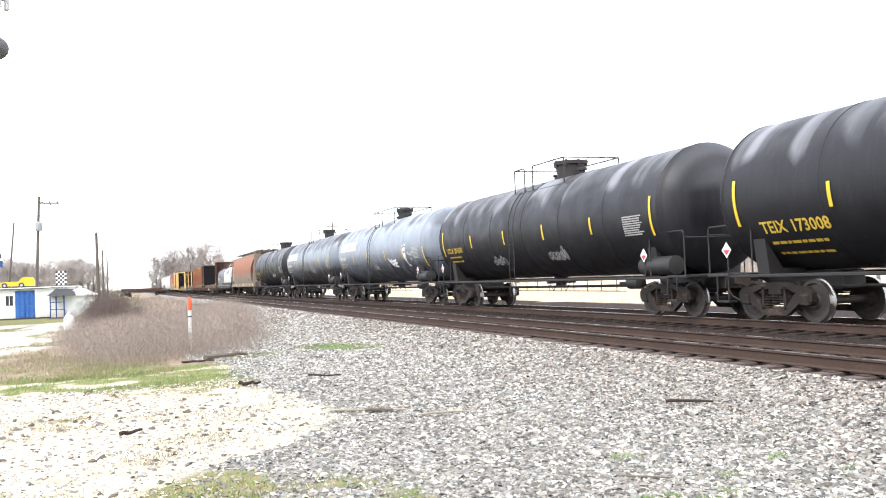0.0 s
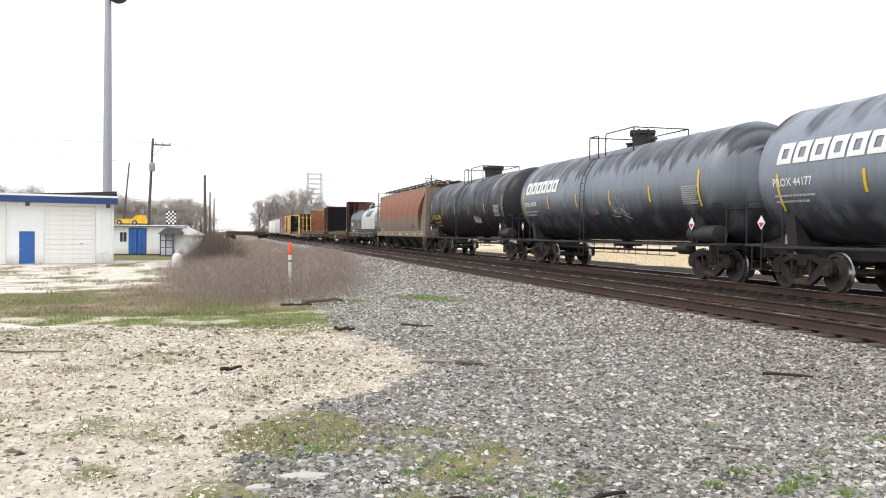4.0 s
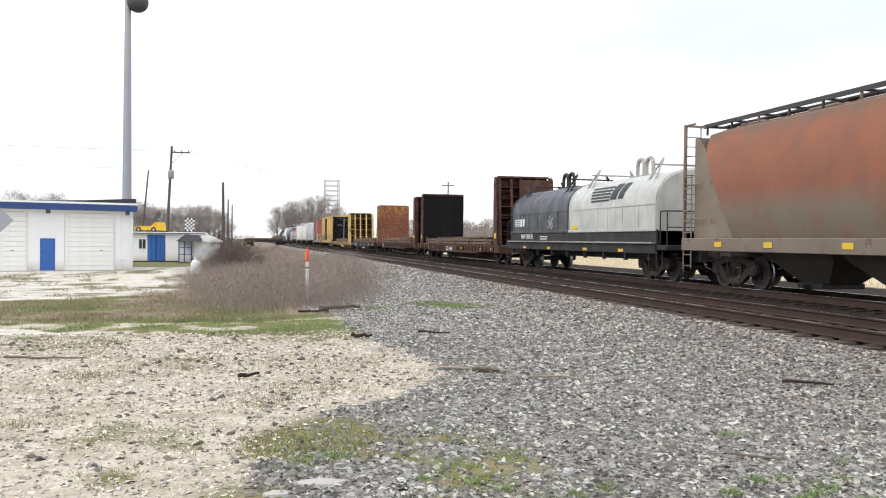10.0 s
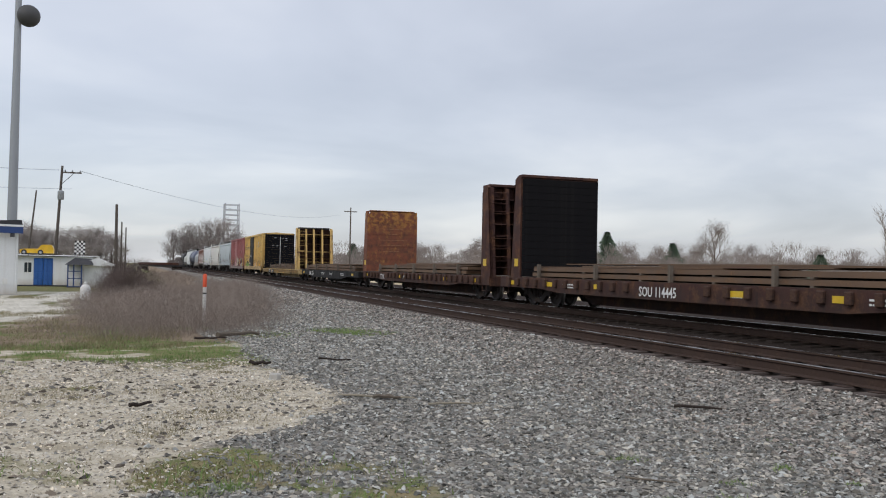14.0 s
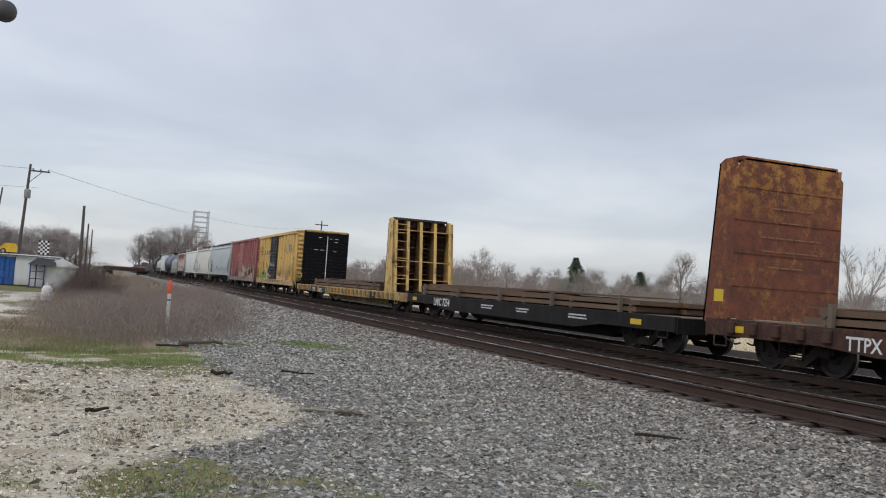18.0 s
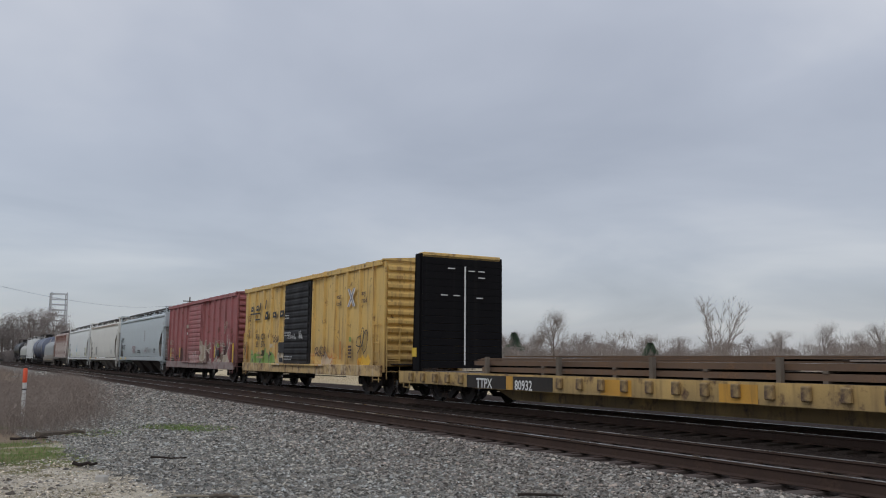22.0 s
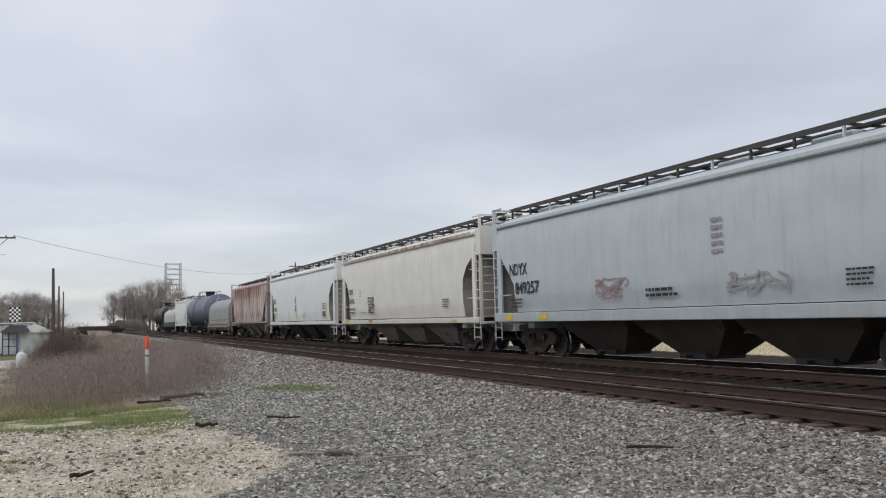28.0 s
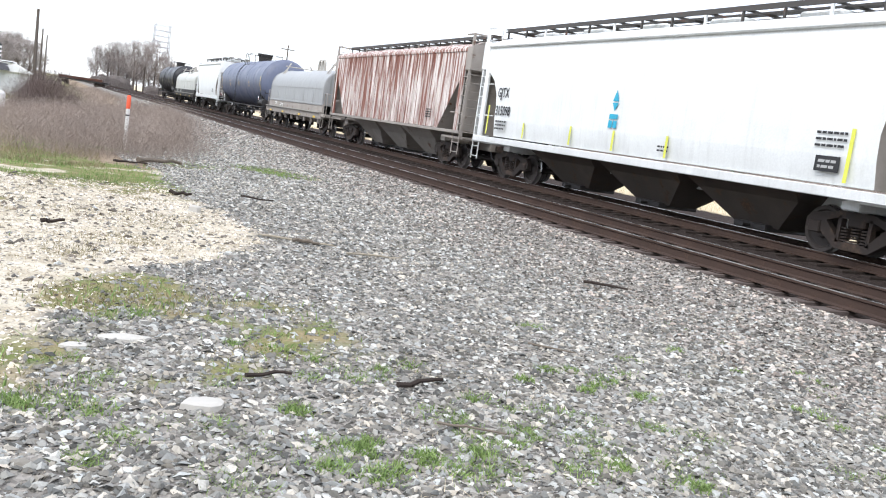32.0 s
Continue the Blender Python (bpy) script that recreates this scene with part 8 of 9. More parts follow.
def little_shed():
    s = thing("shed", "small white shed with a dark gable porch", "shed", at=(-3.2, 79.6, -0.55))
    part("shed_wall", Shell().box(-1.1, 1.05, 0, 2.2, 0, 1.92), M_WHITE_WALL, s)
    r = Shell().prism([(-1.30, 1.86), (1.30, 1.86), (1.30, 1.96), (-0.05, 2.56), (-1.30, 1.96)], "y", -0.25, 2.4)
    part("roof", r, M_WHITE_WALL, s)
    part("porch_roof", Shell().add([(-2.55, -0.9, 1.92), (-0.35, -0.9, 1.92), (-0.35, 1.2, 1.98), (-2.55, 1.2, 1.98), (-1.85, 0.0, 2.52), (-0.55, 0.1, 2.46)],
                                   [(0, 1, 5, 4), (1, 2, 5), (2, 3, 4, 5), (3, 0, 4), (0, 3, 2, 1)]), M_ROOFING, s, "dark felt porch roof")
    for x in (-2.3, -1.85, -1.25):
        part("porch_post", Shell().box(x - 0.05, x + 0.05, -0.8, -0.70, 0, 1.92), M_BLUE_FASCIA, s)
    for z in (0.08, 0.75, 1.35):
        part("porch_rail", Shell().box(-2.25, -1.25, -0.78, -0.72, z, z + 0.06), M_BLUE_FASCIA, s)
    part("porch_back", Shell().box(-2.4, -1.12, 0.9, 1.0, 0, 1.95), M_WHITE_WALL, s)
    part("porch_floor", Shell().box(-2.4, -1.12, -0.85, 0.9, -0.05, 0.06), M_TIMBER, s)


little_shed()


def gas_tank():
    t = thing("gas_tank", "upright white gas tank beside the weeds", "tank", at=(-2.78, 53.4, -0.55))
    part("shell", Shell().lathe([(0.05, 0.22), (0.10, 0.28), (0.72, 0.28), (0.86, 0.20), (0.92, 0.08)], 24, "z"), M_MARKER_WHITE, t, smooth=40)
    part("valve_cap", Shell().lathe([(0.90, 0.10), (1.04, 0.10), (1.06, 0.05)], 14, "z"), M_MARKER_WHITE, t, smooth=40)
    part("foot_ring", Shell().lathe([(0, 0.22), (0.06, 0.22)], 20, "z"), M_GALV, t)


gas_tank()


def roof_car():
    """The small yellow show car set up on the store's roof."""
    c = thing("roof_car", "small yellow show car set on the store roof", "car", at=(-8.35, 83.6, 2.14))
    c.scale = (0.57, 0.57, 0.60)
    out = [(-2.35, 0.30), (-2.35, 0.80), (-1.6, 0.92), (0.2, 0.95), (0.55, 1.40), (0.85, 1.55), (1.95, 1.55), (2.15, 1.40), (2.35, 1.0), (2.35, 0.30)]
    part("body", Shell().prism(out, "y", -0.85, 0.85), M_CAR_YELLOW, c)
    part("side_window", Shell().prism([(0.62, 1.05), (0.95, 1.42), (1.55, 1.42), (1.60, 1.05)], "y", -0.862, -0.852), M_CAR_YELLOW, c)
    for x in (-1.75, 0.55):
        for y in (-0.80, 0.80):
            w = part("wheel", Shell().lathe([(y - 0.12, 0.40), (y + 0.12, 0.40)], 18, "y", (x, 0, 0.40)), M_BLACK_MARK, c)
            part("rim", Shell().lathe([(y - 0.14, 0.2), (y + 0.14, 0.2)], 14, "y", (x, 0, 0.40)), M_GALV, w)


roof_car()


def flag_sign():
    s = thing("flag_sign", "black and white chequered sign board on the roof", "sign", at=(-4.87, 82.9, 2.14))
    n, m, q = 5, 7, 0.172
    pair = [Shell().box(0, q, 0, 0.05, 0, q).mesh("square", k) for k in (M_BLACK_MARK, M_WHITE_MARK)]
    for i in range(n):
        for j in range(m):
            part("square", pair[(i + j) % 2], None, s, at=(-0.43 + i * q, 0, 0.14 + j * q))
    for x in (-0.3, 0.3):
        part("leg", Shell().box(x - 0.03, x + 0.03, 0.06, 0.12, -0.02, 1.2), M_GALV, s)


flag_sign()


def mast():
    """The tall tapered cell mast with a ball cover and antennas."""
    d = 75.0
    x, y = d * math.sin(radians(-7.1)), d * math.cos(radians(-7.1))
    m = thing("cell_mast", "tall tapered grey cell mast with antennas", "mast", at=(x, y, -0.55))
    part("shaft", Shell().lathe([(0, 0.40), (6, 0.36), (18, 0.27), (25.7, 0.20)], 12, "z"), M_GALV, m, smooth=30)
    part("ball_cover", Shell().lathe([(21.25 + 0.85 * math.sin(t) , max(0.03, 0.85 * math.cos(t))) for t in [math.pi * (k / 12 - 0.5) for k in range(13)]], 24, "z", (0.75, -0.1, 0)), M_DARK_BALL, m, smooth=60)
    s = Shell().lathe([(25.2, 0.3), (25.3, 0.3)], 12, "z")
    for k in range(3):
        a = radians(30 + 120 * k)
        b = radians(30 + 120 * (k + 1))
        p, q = (1.75 * math.cos(a), 1.75 * math.sin(a), 25.3), (1.75 * math.cos(b), 1.75 * math.sin(b), 25.3)
        s.tube(p, q, 0.05, 6)
        s.tube((0, 0, 25.3), p, 0.05, 6)
    part("antenna_frame", s, M_GALV, m)
    for k in range(3):
        a = radians(30 + 120 * k)
        b = radians(30 + 120 * (k + 1))
        for u in (0.08, 0.36, 0.64, 0.92):
            px = 1.85 * (math.cos(a) * (1 - u) + math.cos(b) * u)
            py = 1.85 * (math.sin(a) * (1 - u) + math.sin(b) * u)
            part("antenna", Shell().box(px - 0.13, px + 0.13, py - 0.09, py + 0.09, 24.5, 26.3 + 0.3 * (u > 0.5), 0.03), M_ANTENNA, m)


mast()


def utility_pole(az, dist, top, lean, arms=True, label="grey wooden utility pole with a crossarm", r=0.15):
    x, y = dist * math.sin(radians(az)), dist * math.cos(radians(az))
    z0 = ground_z(x, y)
    p = thing("utility_pole", label, "utility pole", "utility poles in the yard", at=(x, y, z0 - 0.1))
    h = top - z0 + 0.1
    part("shaft", Shell().tube((0, 0, 0), (lean * h, 0, h), r * 1.25, 12, r * 0.8), M_POLE_WOOD, p, smooth=40)
    if arms:
        s = Shell().box(lean * h - 0.1, lean * h + 1.9, -0.07, 0.07, h - 0.75, h - 0.6, 0.01)
        s.tube((lean * h, 0, h - 1.9), (lean * h + 1.2, 0, h - 0.68), 0.035, 6)
        part("crossarm", s, M_POLE_WOOD, p)
        for u in (0.3, 1.0, 1.75):
            part("insulator", Shell().lathe([(0, 0.05), (0.06, 0.09), (0.12, 0.05), (0.2, 0.06)], 10, "z", (lean * h + u, 0, h - 0.6)), M_GALV, p)
        part("transformer", Shell().lathe([(0, 0.28), (0.05, 0.32), (0.85, 0.32), (0.95, 0.2)], 14, "z", (lean * (h - 3) + 0.1, -0.45, h - 3.6)), M_GALV, p, smooth=40)
    return Vector((x + lean * h, y, z0 - 0.1 + h))


P1 = utility_pole(-4.78, 100, 11.7, 0.045)
P2 = utility_pole(-1.28, 118, 9.0, -0.01, arms=False, label="dark wooden pole with a lamp bracket", r=0.2)
P3 = utility_pole(-6.3, 140, 11.9, 0.09, arms=False, label="leaning grey wooden pole", r=0.13)
P4 = utility_pole(-1.0, 160, 8.6, 0.0, arms=False, label="dark wooden pole beyond the yard", r=0.15)
P5 = utility_pole(-0.75, 190, 8.8, 0.0, arms=False, label="dark wooden pole beyond the yard", r=0.15)
P6 = utility_pole(13.2, 190, 14.5, 0.0, arms=False, label="far wooden pole with a short arm", r=0.16)
far_arm = thing("pole_arm", "short crossarm on a far pole", "crossarm", mesh=Shell().box(P6.x - 1.4, P6.x + 1.4, P6.y - 0.1, P6.y + 0.1, P6.z - 1.0, P6.z - 0.8).mesh("pole_arm", M_POLE_WOOD))


def sagging(name, a, b, sag, r=0.018):
    s = Shell()
    pts = []
    for k in range(25):
        t = k / 24
        p = a.lerp(b, t)
        pts.append((p.x, p.y, p.z - sag * 4 * t * (1 - t)))
    s.path(pts, r, 5)
    return thing(name, "thin dark overhead wire between poles", "wire", "overhead wires", mesh=s.mesh(name, M_WIRE))


sagging("overhead_wire", P1 + Vector((1.75, 0, -0.45)), Vector((60, 270, 18.0)), 2.5, 0.018)
sagging("overhead_wire", P1 + Vector((0.3, 0, -0.45)), Vector((-60, 80, 11.5)), 0.8, 0.016)
sagging("overhead_wire", P1 + Vector((1.0, 0, -2.4)), Vector((-60, 80, 9.5)), 0.8, 0.013)


def lattice_tower():
    d = 330.0
    x, y = d * math.sin(radians(5.58)), d * math.cos(radians(5.58))
    t = thing("lattice_tower", "far steel lattice pylon above bare trees", "pylon", at=(x, y, 0))
    w, H = 2.6, 24.0
    for a in (-1, 1):
        for b in (-1, 1):
            part("leg", Shell().tube((a * w * 1.1, b * w * 1.1, 0), (a * w * 0.95, b * w * 0.95, H), 0.22, 6), M_PYLON, t)
    for k in range(12):
        z = 3.2 + k * 1.85
        s = Shell()
        for a in (-1, 1):
            s.tube((-w, a * w, z), (w, a * w, z), 0.15, 5)
            s.tube((a * w, -w, z), (a * w, w, z), 0.15, 5)
        part("brace", s, M_PYLON, t)


lattice_tower()


def marker_post():
    p = thing("marker_post", "white marker post with an orange cap in the weeds", "marker post", at=(1.83, 25.9, ground_z(1.83, 25.9)))
    part("shaft", Shell().tube((0, 0, 0), (0, 0, 1.24), 0.052, 14), M_MARKER_WHITE, p, smooth=40)
    part("cap", Shell().lathe([(1.18, 0.058), (1.52, 0.058), (1.56, 0.03)], 14, "z"), M_ORANGE, p, "orange plastic cap", smooth=40)
    part("band", Shell().lathe([(0.98, 0.055), (1.02, 0.055)], 14, "z"), M_BLACK_MARK, p)


marker_post()


def sign_post():
    p = thing("sign_post", "grey post carrying the back of a diamond sign", "road sign", at=(-3.58, 13.85, ground_z(-3.58, 13.85)))
    part("post", Shell().box(-0.04, 0.04, -0.03, 0.03, -0.1, 2.2), M_GALV, p)
    q, z = 0.29, 1.62
    part("plate", Shell().add([(0, -0.045, z), (q, -0.045, z + q), (0, -0.045, z + 2 * q), (-q, -0.045, z + q), (0, -0.038, z), (q, -0.038, z + q), (0, -0.038, z + 2 * q), (-q, -0.038, z + q)],
                             [(0, 1, 2, 3), (7, 6, 5, 4), (0, 4, 5, 1), (1, 5, 6, 2), (2, 6, 7, 3), (3, 7, 4, 0)]), M_GALV, p, "bare grey sign plate")


sign_post()
near_pole = thing("utility_pole", "thick brown wooden pole near the lane", "utility pole", "utility poles in the yard", at=(-4.95, 18.4, ground_z(-4.95, 18.4)))
part("shaft", Shell().tube((0, 0, -0.2), (0.08, 0, 11.5), 0.19, 14, 0.14), M_POLE_WOOD, near_pole, smooth=40)
blue_pipe = thing("blue_guard_pipe", "blue plastic guard on a cable by the pole", "cable guard", at=(-5.5, 21.3, ground_z(-5.5, 21.3)),
                  mesh=Shell().tube((0, 0, 0), (0, 0, 0.75), 0.06, 10).mesh("blue_guard_pipe", M_BLUE, 40))


def idle_wagon():
    """A low dark wagon that stands on a siding far off."""
    c = thing("idle_wagon", "low dark wagon standing on a far siding", "wagon", at=(2.4, 200, -0.2))
    c.rotation_euler.z = radians(82)
    part("deck", Shell().box(-1.4, 1.4, -7.4, 3.0, 1.15, 1.40, 0.03), M_FRAME_BLACK, c)
    part("load", Shell().box(-1.3, 1.3, -6.2, 2.2, 1.40, 1.95, 0.06), M_OXIDE, c)
    part("side_sill", Shell().box(1.40, 1.5, -7.4, 0.0, 1.0, 1.14), M_HOOD_WHITE, c)
    for y in (-5.8, 1.4):
        t = part("truck", Shell().box(-1.0, 1.0, y - 1.0, y + 1.0, 0.5, 1.1, 0.05), M_TRUCK, c)
        for dy in (-0.7, 0.7):
            part("wheel", Shell().lathe([(-0.8, 0.42), (0.8, 0.42)], 14, "x", (0, y + dy, 0.55)), M_WHEEL, t)


idle_wagon()


# ---- plants ----
def blades(name, label, category, material, count, place, height, width, seed, lean=0.35, wisps=1):
    """Stalks and blades as slim bent strips, joined."""
    rng = np.random.default_rng(seed)
    spots = [p for p in (place(rng) for _ in range(count)) if p is not None]
    k = len(spots)
    base = np.array([(x, y, ground_z(x, y) - 0.02) for x, y, _ in spots])
    hs = np.array([h for _, _, h in spots]) * height * (0.55 + 0.6 * rng.random(k))
    a = rng.random(k) * 6.2832
    side = np.stack([np.cos(a), np.sin(a), 0 * a], -1) * (width * (0.6 + 0.8 * rng.random(k)))[:, None] / 2
    b = rng.random(k) * 6.2832
    bend = np.stack([np.cos(b), np.sin(b), 0 * b], -1) * (hs * lean * rng.random(k))[:, None]
    up = np.stack([0 * hs, 0 * hs, hs], -1)
    mid = base + 0.55 * up + 0.3 * bend
    tip = base + up + bend
    v = np.stack([base - side, base + side, mid + side * 0.8, mid - side * 0.8, tip], 1)
    for _ in range(wisps - 1):
        # side twigs that fork off the upper stalk
        u = (0.35 + 0.6 * rng.random(k))[:, None]
        root = base + up * u + bend * u * u
        c, rise = rng.random(k) * 6.2832, 0.2 + 0.8 * rng.random(k)
        way = np.stack([np.cos(c), np.sin(c), rise], -1) * (hs * (0.12 + 0.22 * rng.random(k)))[:, None]
        thin = side * 0.8
        v = np.concatenate([v, np.stack([root - thin, root + thin, root + 0.5 * way + thin * 0.8, root + 0.5 * way - thin * 0.8, root + way], 1)])
    k *= wisps
    me = bpy.data.meshes.new(name)
    me.vertices.add(k * 5)
    me.vertices.foreach_set("co", v.reshape(-1))
    idx = 5 * np.arange(k)[:, None]
    quads = (np.array([0, 1, 2, 3])[None] + idx)
    tris = (np.array([3, 2, 4])[None] + idx)
    loops = np.concatenate([quads, tris], 1).reshape(-1)
    me.loops.add(len(loops))
    me.loops.foreach_set("vertex_index", loops)
    me.polygons.add(2 * k)
    starts = np.stack([7 * np.arange(k), 7 * np.arange(k) + 4], 1).reshape(-1)
    me.polygons.foreach_set("loop_start", starts)
    me.update(calc_edges=True)
    me.validate()
    me.materials.append(material)
    thing(name, label, category, kind="stuff", mesh=me)


def weed_spot(rng):
    x, y = rng.uniform(-5.0, 7.0), 18.6 + 43 * rng.random() ** 1.25
    ragged = 1.3 * noise.noise(Vector((x * 0.5, y * 0.28, 4.0))) + 0.7 * noise.noise(Vector((x * 1.7, y * 1.1, 9.0)))
    left = -1.6 - 0.06 * (y - 20)
    right = 1.9 + 0.38 * (y - 19.8) if y < 27 else 4.65 + 0.13 * (y - 27)
    d = min(x - left, (right - x) * 1.3, (y - 19.7) * 0.9) + ragged
    if d < -0.4 or rng.random() > 0.10 + max(0.0, d) * 0.40:
        return None
    clump = 0.22 * noise.noise(Vector((x * 0.9, y * 0.6, 2.0)))
    return x, y, max(0.18, min(1.05, 0.28 + 0.26 * d + 0.35 * rng.random() + clump))


def strip_spot(rng):
    x, y = (rng.uniform(-9, 6.6), rng.uniform(15.2, 27)) if rng.random() < 0.93 else (rng.uniform(-2, 3), rng.uniform(4.5, 10))
    g = cover(x, y)[4]
    return (x, y, 1.0) if rng.random() < g - 0.25 else None


def tuft_spot(rng):
    # small green tufts that come up through the gravel
    k = rng.integers(0, len(TUFTS))
    x, y, r = TUFTS[k]
    u, v = rng.normal(0, r, 2)
    return x + u, y + v, 1.0


_r = random.Random(77)
TUFTS = []
while len(TUFTS) < 46:
    px, py = _r.uniform(-0.6, 3.6), 3.4 + 3.6 * _r.random()
    if cover(px, py)[0] < 0.4 and px < 0.75 * (8 - py) + 0.6:
        TUFTS.append((px, py, _r.uniform(0.03, 0.09)))
while len(TUFTS) < 84:
    px, py = _r.uniform(1.0, 6.4), 3.3 + 4.2 * _r.random()
    if py < 3.0 + 0.75 * px:
        TUFTS.append((px, py, _r.uniform(0.02, 0.06)))
TUFTS += [(5.3 + 0.16 * k, 22.3 + 0.6 * ((k * 7) % 5 - 2), 0.22) for k in range(-2, 3)] * 4
for px, py, pr in ((4.17, 6.79, 0.09), (3.53, 5.47, 0.05), (2.27, 4.40, 0.09), (2.65, 4.19, 0.09), (3.13, 4.39, 0.11), (3.04, 4.10, 0.10), (3.6, 4.25, 0.07), (3.82, 4.08, 0.11), (3.26, 3.45, 0.10),
                   (3.98, 4.85, 0.06), (2.04, 3.72, 0.12), (1.87, 3.89, 0.06), (1.33, 3.81, 0.08), (1.37, 4.61, 0.06), (1.55, 3.69, 0.07), (0.98, 3.99, 0.13), (0.42, 4.23, 0.08), (0.2, 4.65, 0.13),
                   (-0.06, 4.67, 0.06), (0.88, 4.35, 0.08), (0.24, 3.98, 0.07), (0.84, 3.66, 0.12), (1.55, 4.04, 0.07), (0.69, 6.72, 0.08)):
    TUFTS += [(px, py, 0.8 * pr)] * 3

blades("dead_weeds", "dense stand of dead brown weeds", "weeds", M_DEAD_GRASS, 78000, weed_spot, 0.95, 0.0042, 11, 1.7, 4)
def far_weed_spot(rng):
    y = 56 + 120 * rng.random() ** 1.3
    x = rng.uniform(-0.5, 6.6)
    n = noise.noise(Vector((x * 0.5, y * 0.12, 14.0)))
    return (x, y, 0.5 + 0.5 * rng.random() + 0.5 * n) if n > -0.35 else None


blades("far_weeds", "dead brown weeds thinning out along the far line", "weeds", M_DEAD_GRASS, 9000, far_weed_spot, 0.75, 0.016, 21, 1.4, 3)
blades("grass_strip", "short spring grass along the dirt", "grass", M_GREEN_GRASS, 95000, strip_spot, 0.085, 0.010, 12, 1.0)
blades("grass_tufts", "small green tufts between gravel stones", "grass", M_GREEN_GRASS, 19000, tuft_spot, 0.05, 0.008, 13, 1.3)


def verge_spot(rng):
    # short dry grass over the yard's near verge
    x, y = rng.uniform(-11, 1.0), 18.2 + 8.5 * rng.random() ** 1.3
    h = 0.55 + 0.6 * noise.noise(Vector((x * 0.8, y * 0.8, 6.0)))
    return (x, y, max(0.15, h)) if rng.random() < 0.35 + h * 0.5 else None


def dirt_tuft_spot(rng):
    k = rng.integers(0, len(DRY))
    x, y, r = DRY[k]
    u, v = rng.normal(0, r, 2)
    return x + u * 1.6, y + v, 1.0


DRY = []
while len(DRY) < 210:
    px, py = _r.uniform(-5.5, 2.8), _r.uniform(7.5, 16.5)
    if cover(px, py)[0] > 0.3 and noise.noise(Vector((px * 0.5, py * 0.5, 12.0))) > -0.05:
        DRY.append((px, py, _r.uniform(0.04, 0.22)))

blades("verge_grass", "short olive grass on the yard's verge", "grass", M_DRY_TUFT, 42000, verge_spot, 0.17, 0.009, 15, 1.0)


def yard_spot(rng):
    # scattered olive tufts over the pale yard
    x, y = rng.uniform(-13, -0.8), 24 + 36 * rng.random() ** 1.2
    n = noise.noise(Vector((x * 0.55, y * 0.22, 31.0))) + 0.6 * noise.noise(Vector((x * 1.6, y * 0.6, 33.0)))
    return (x, y, 0.6 + 0.6 * rng.random()) if rng.random() < 2.2 * (n - 0.12) + 0.35 * ease((x + 4.5 + 0.04 * (y - 24)) / 2.5) else None


blades("yard_tufts", "olive and tan tufts scattered over the pale yard", "grass", M_DRY_TUFT, 60000, yard_spot, 0.14, 0.016, 19, 1.2)
blades("dry_tufts", "sparse dry tufts over the pale dirt", "grass", M_DRY_TUFT, 17000, dirt_tuft_spot, 0.05, 0.007, 16, 1.2)


def mat_spot(rng):
    # matted olive turf along the dirt's near edge and over the dirt
    x, y = (rng.uniform(-3, 3.2), rng.uniform(4.0, 10.5)) if rng.random() < 0.7 else (rng.uniform(-5, 2.4), rng.uniform(8, 16))
    return (x, y, 1.0) if rng.random() < cover(x, y)[4] - 0.15 else None


blades("turf_mat", "matted olive and tan turf edging the dirt", "grass", M_DRY_TUFT, 70000, mat_spot, 0.045, 0.009, 18, 1.6)


def stem_spot(rng):
    y = 3.0 + 9 * rng.random() ** 1.5
    x = rng.uniform(-1.0, 7.5)
    return (x, y, 1.0) if noise.noise(Vector((x * 0.6, y * 0.6, 8.0))) > -0.1 - 0.3 * (x < 3) else None


blades("dead_stems", "pale dead stems strewn over the gravel", "stems", M_STRAW, 8500, stem_spot, 0.035, 0.005, 17, 5.5)


def field_spot(rng):
    return 28.2 + 27 * rng.random(), 8 + 100 * rng.random(), 1.0


blades("straw_field", "tall straw-coloured field grass beyond the tracks", "field", M_STRAW, 45000, field_spot, 0.30, 0.018, 14, 1.3)


def limb(s, a, way, length, r, depth, rnd, tips):
    """A branch that forks; the last twigs are remembered."""
    b = a + way * length
    s.tube(a, b, r, 5 if depth > 1 else 3, r * 0.68, caps=False)
    if depth == 0:
        tips.append(b)
        return
    n = 3 if depth > 1 else 4
    for i in range(n):
        turn = Euler((rnd.uniform(-0.75, 0.75), rnd.uniform(-0.75, 0.75), rnd.uniform(-1, 1)))
        w = (way.copy())
        w.rotate(turn)
        w = (w + Vector((0, 0, 0.12))).normalized()
        start = a.lerp(b, rnd.uniform(0.55, 1.0))
        limb(s, start, w, length * rnd.uniform(0.58, 0.82), r * 0.58, depth - 1, rnd, tips)


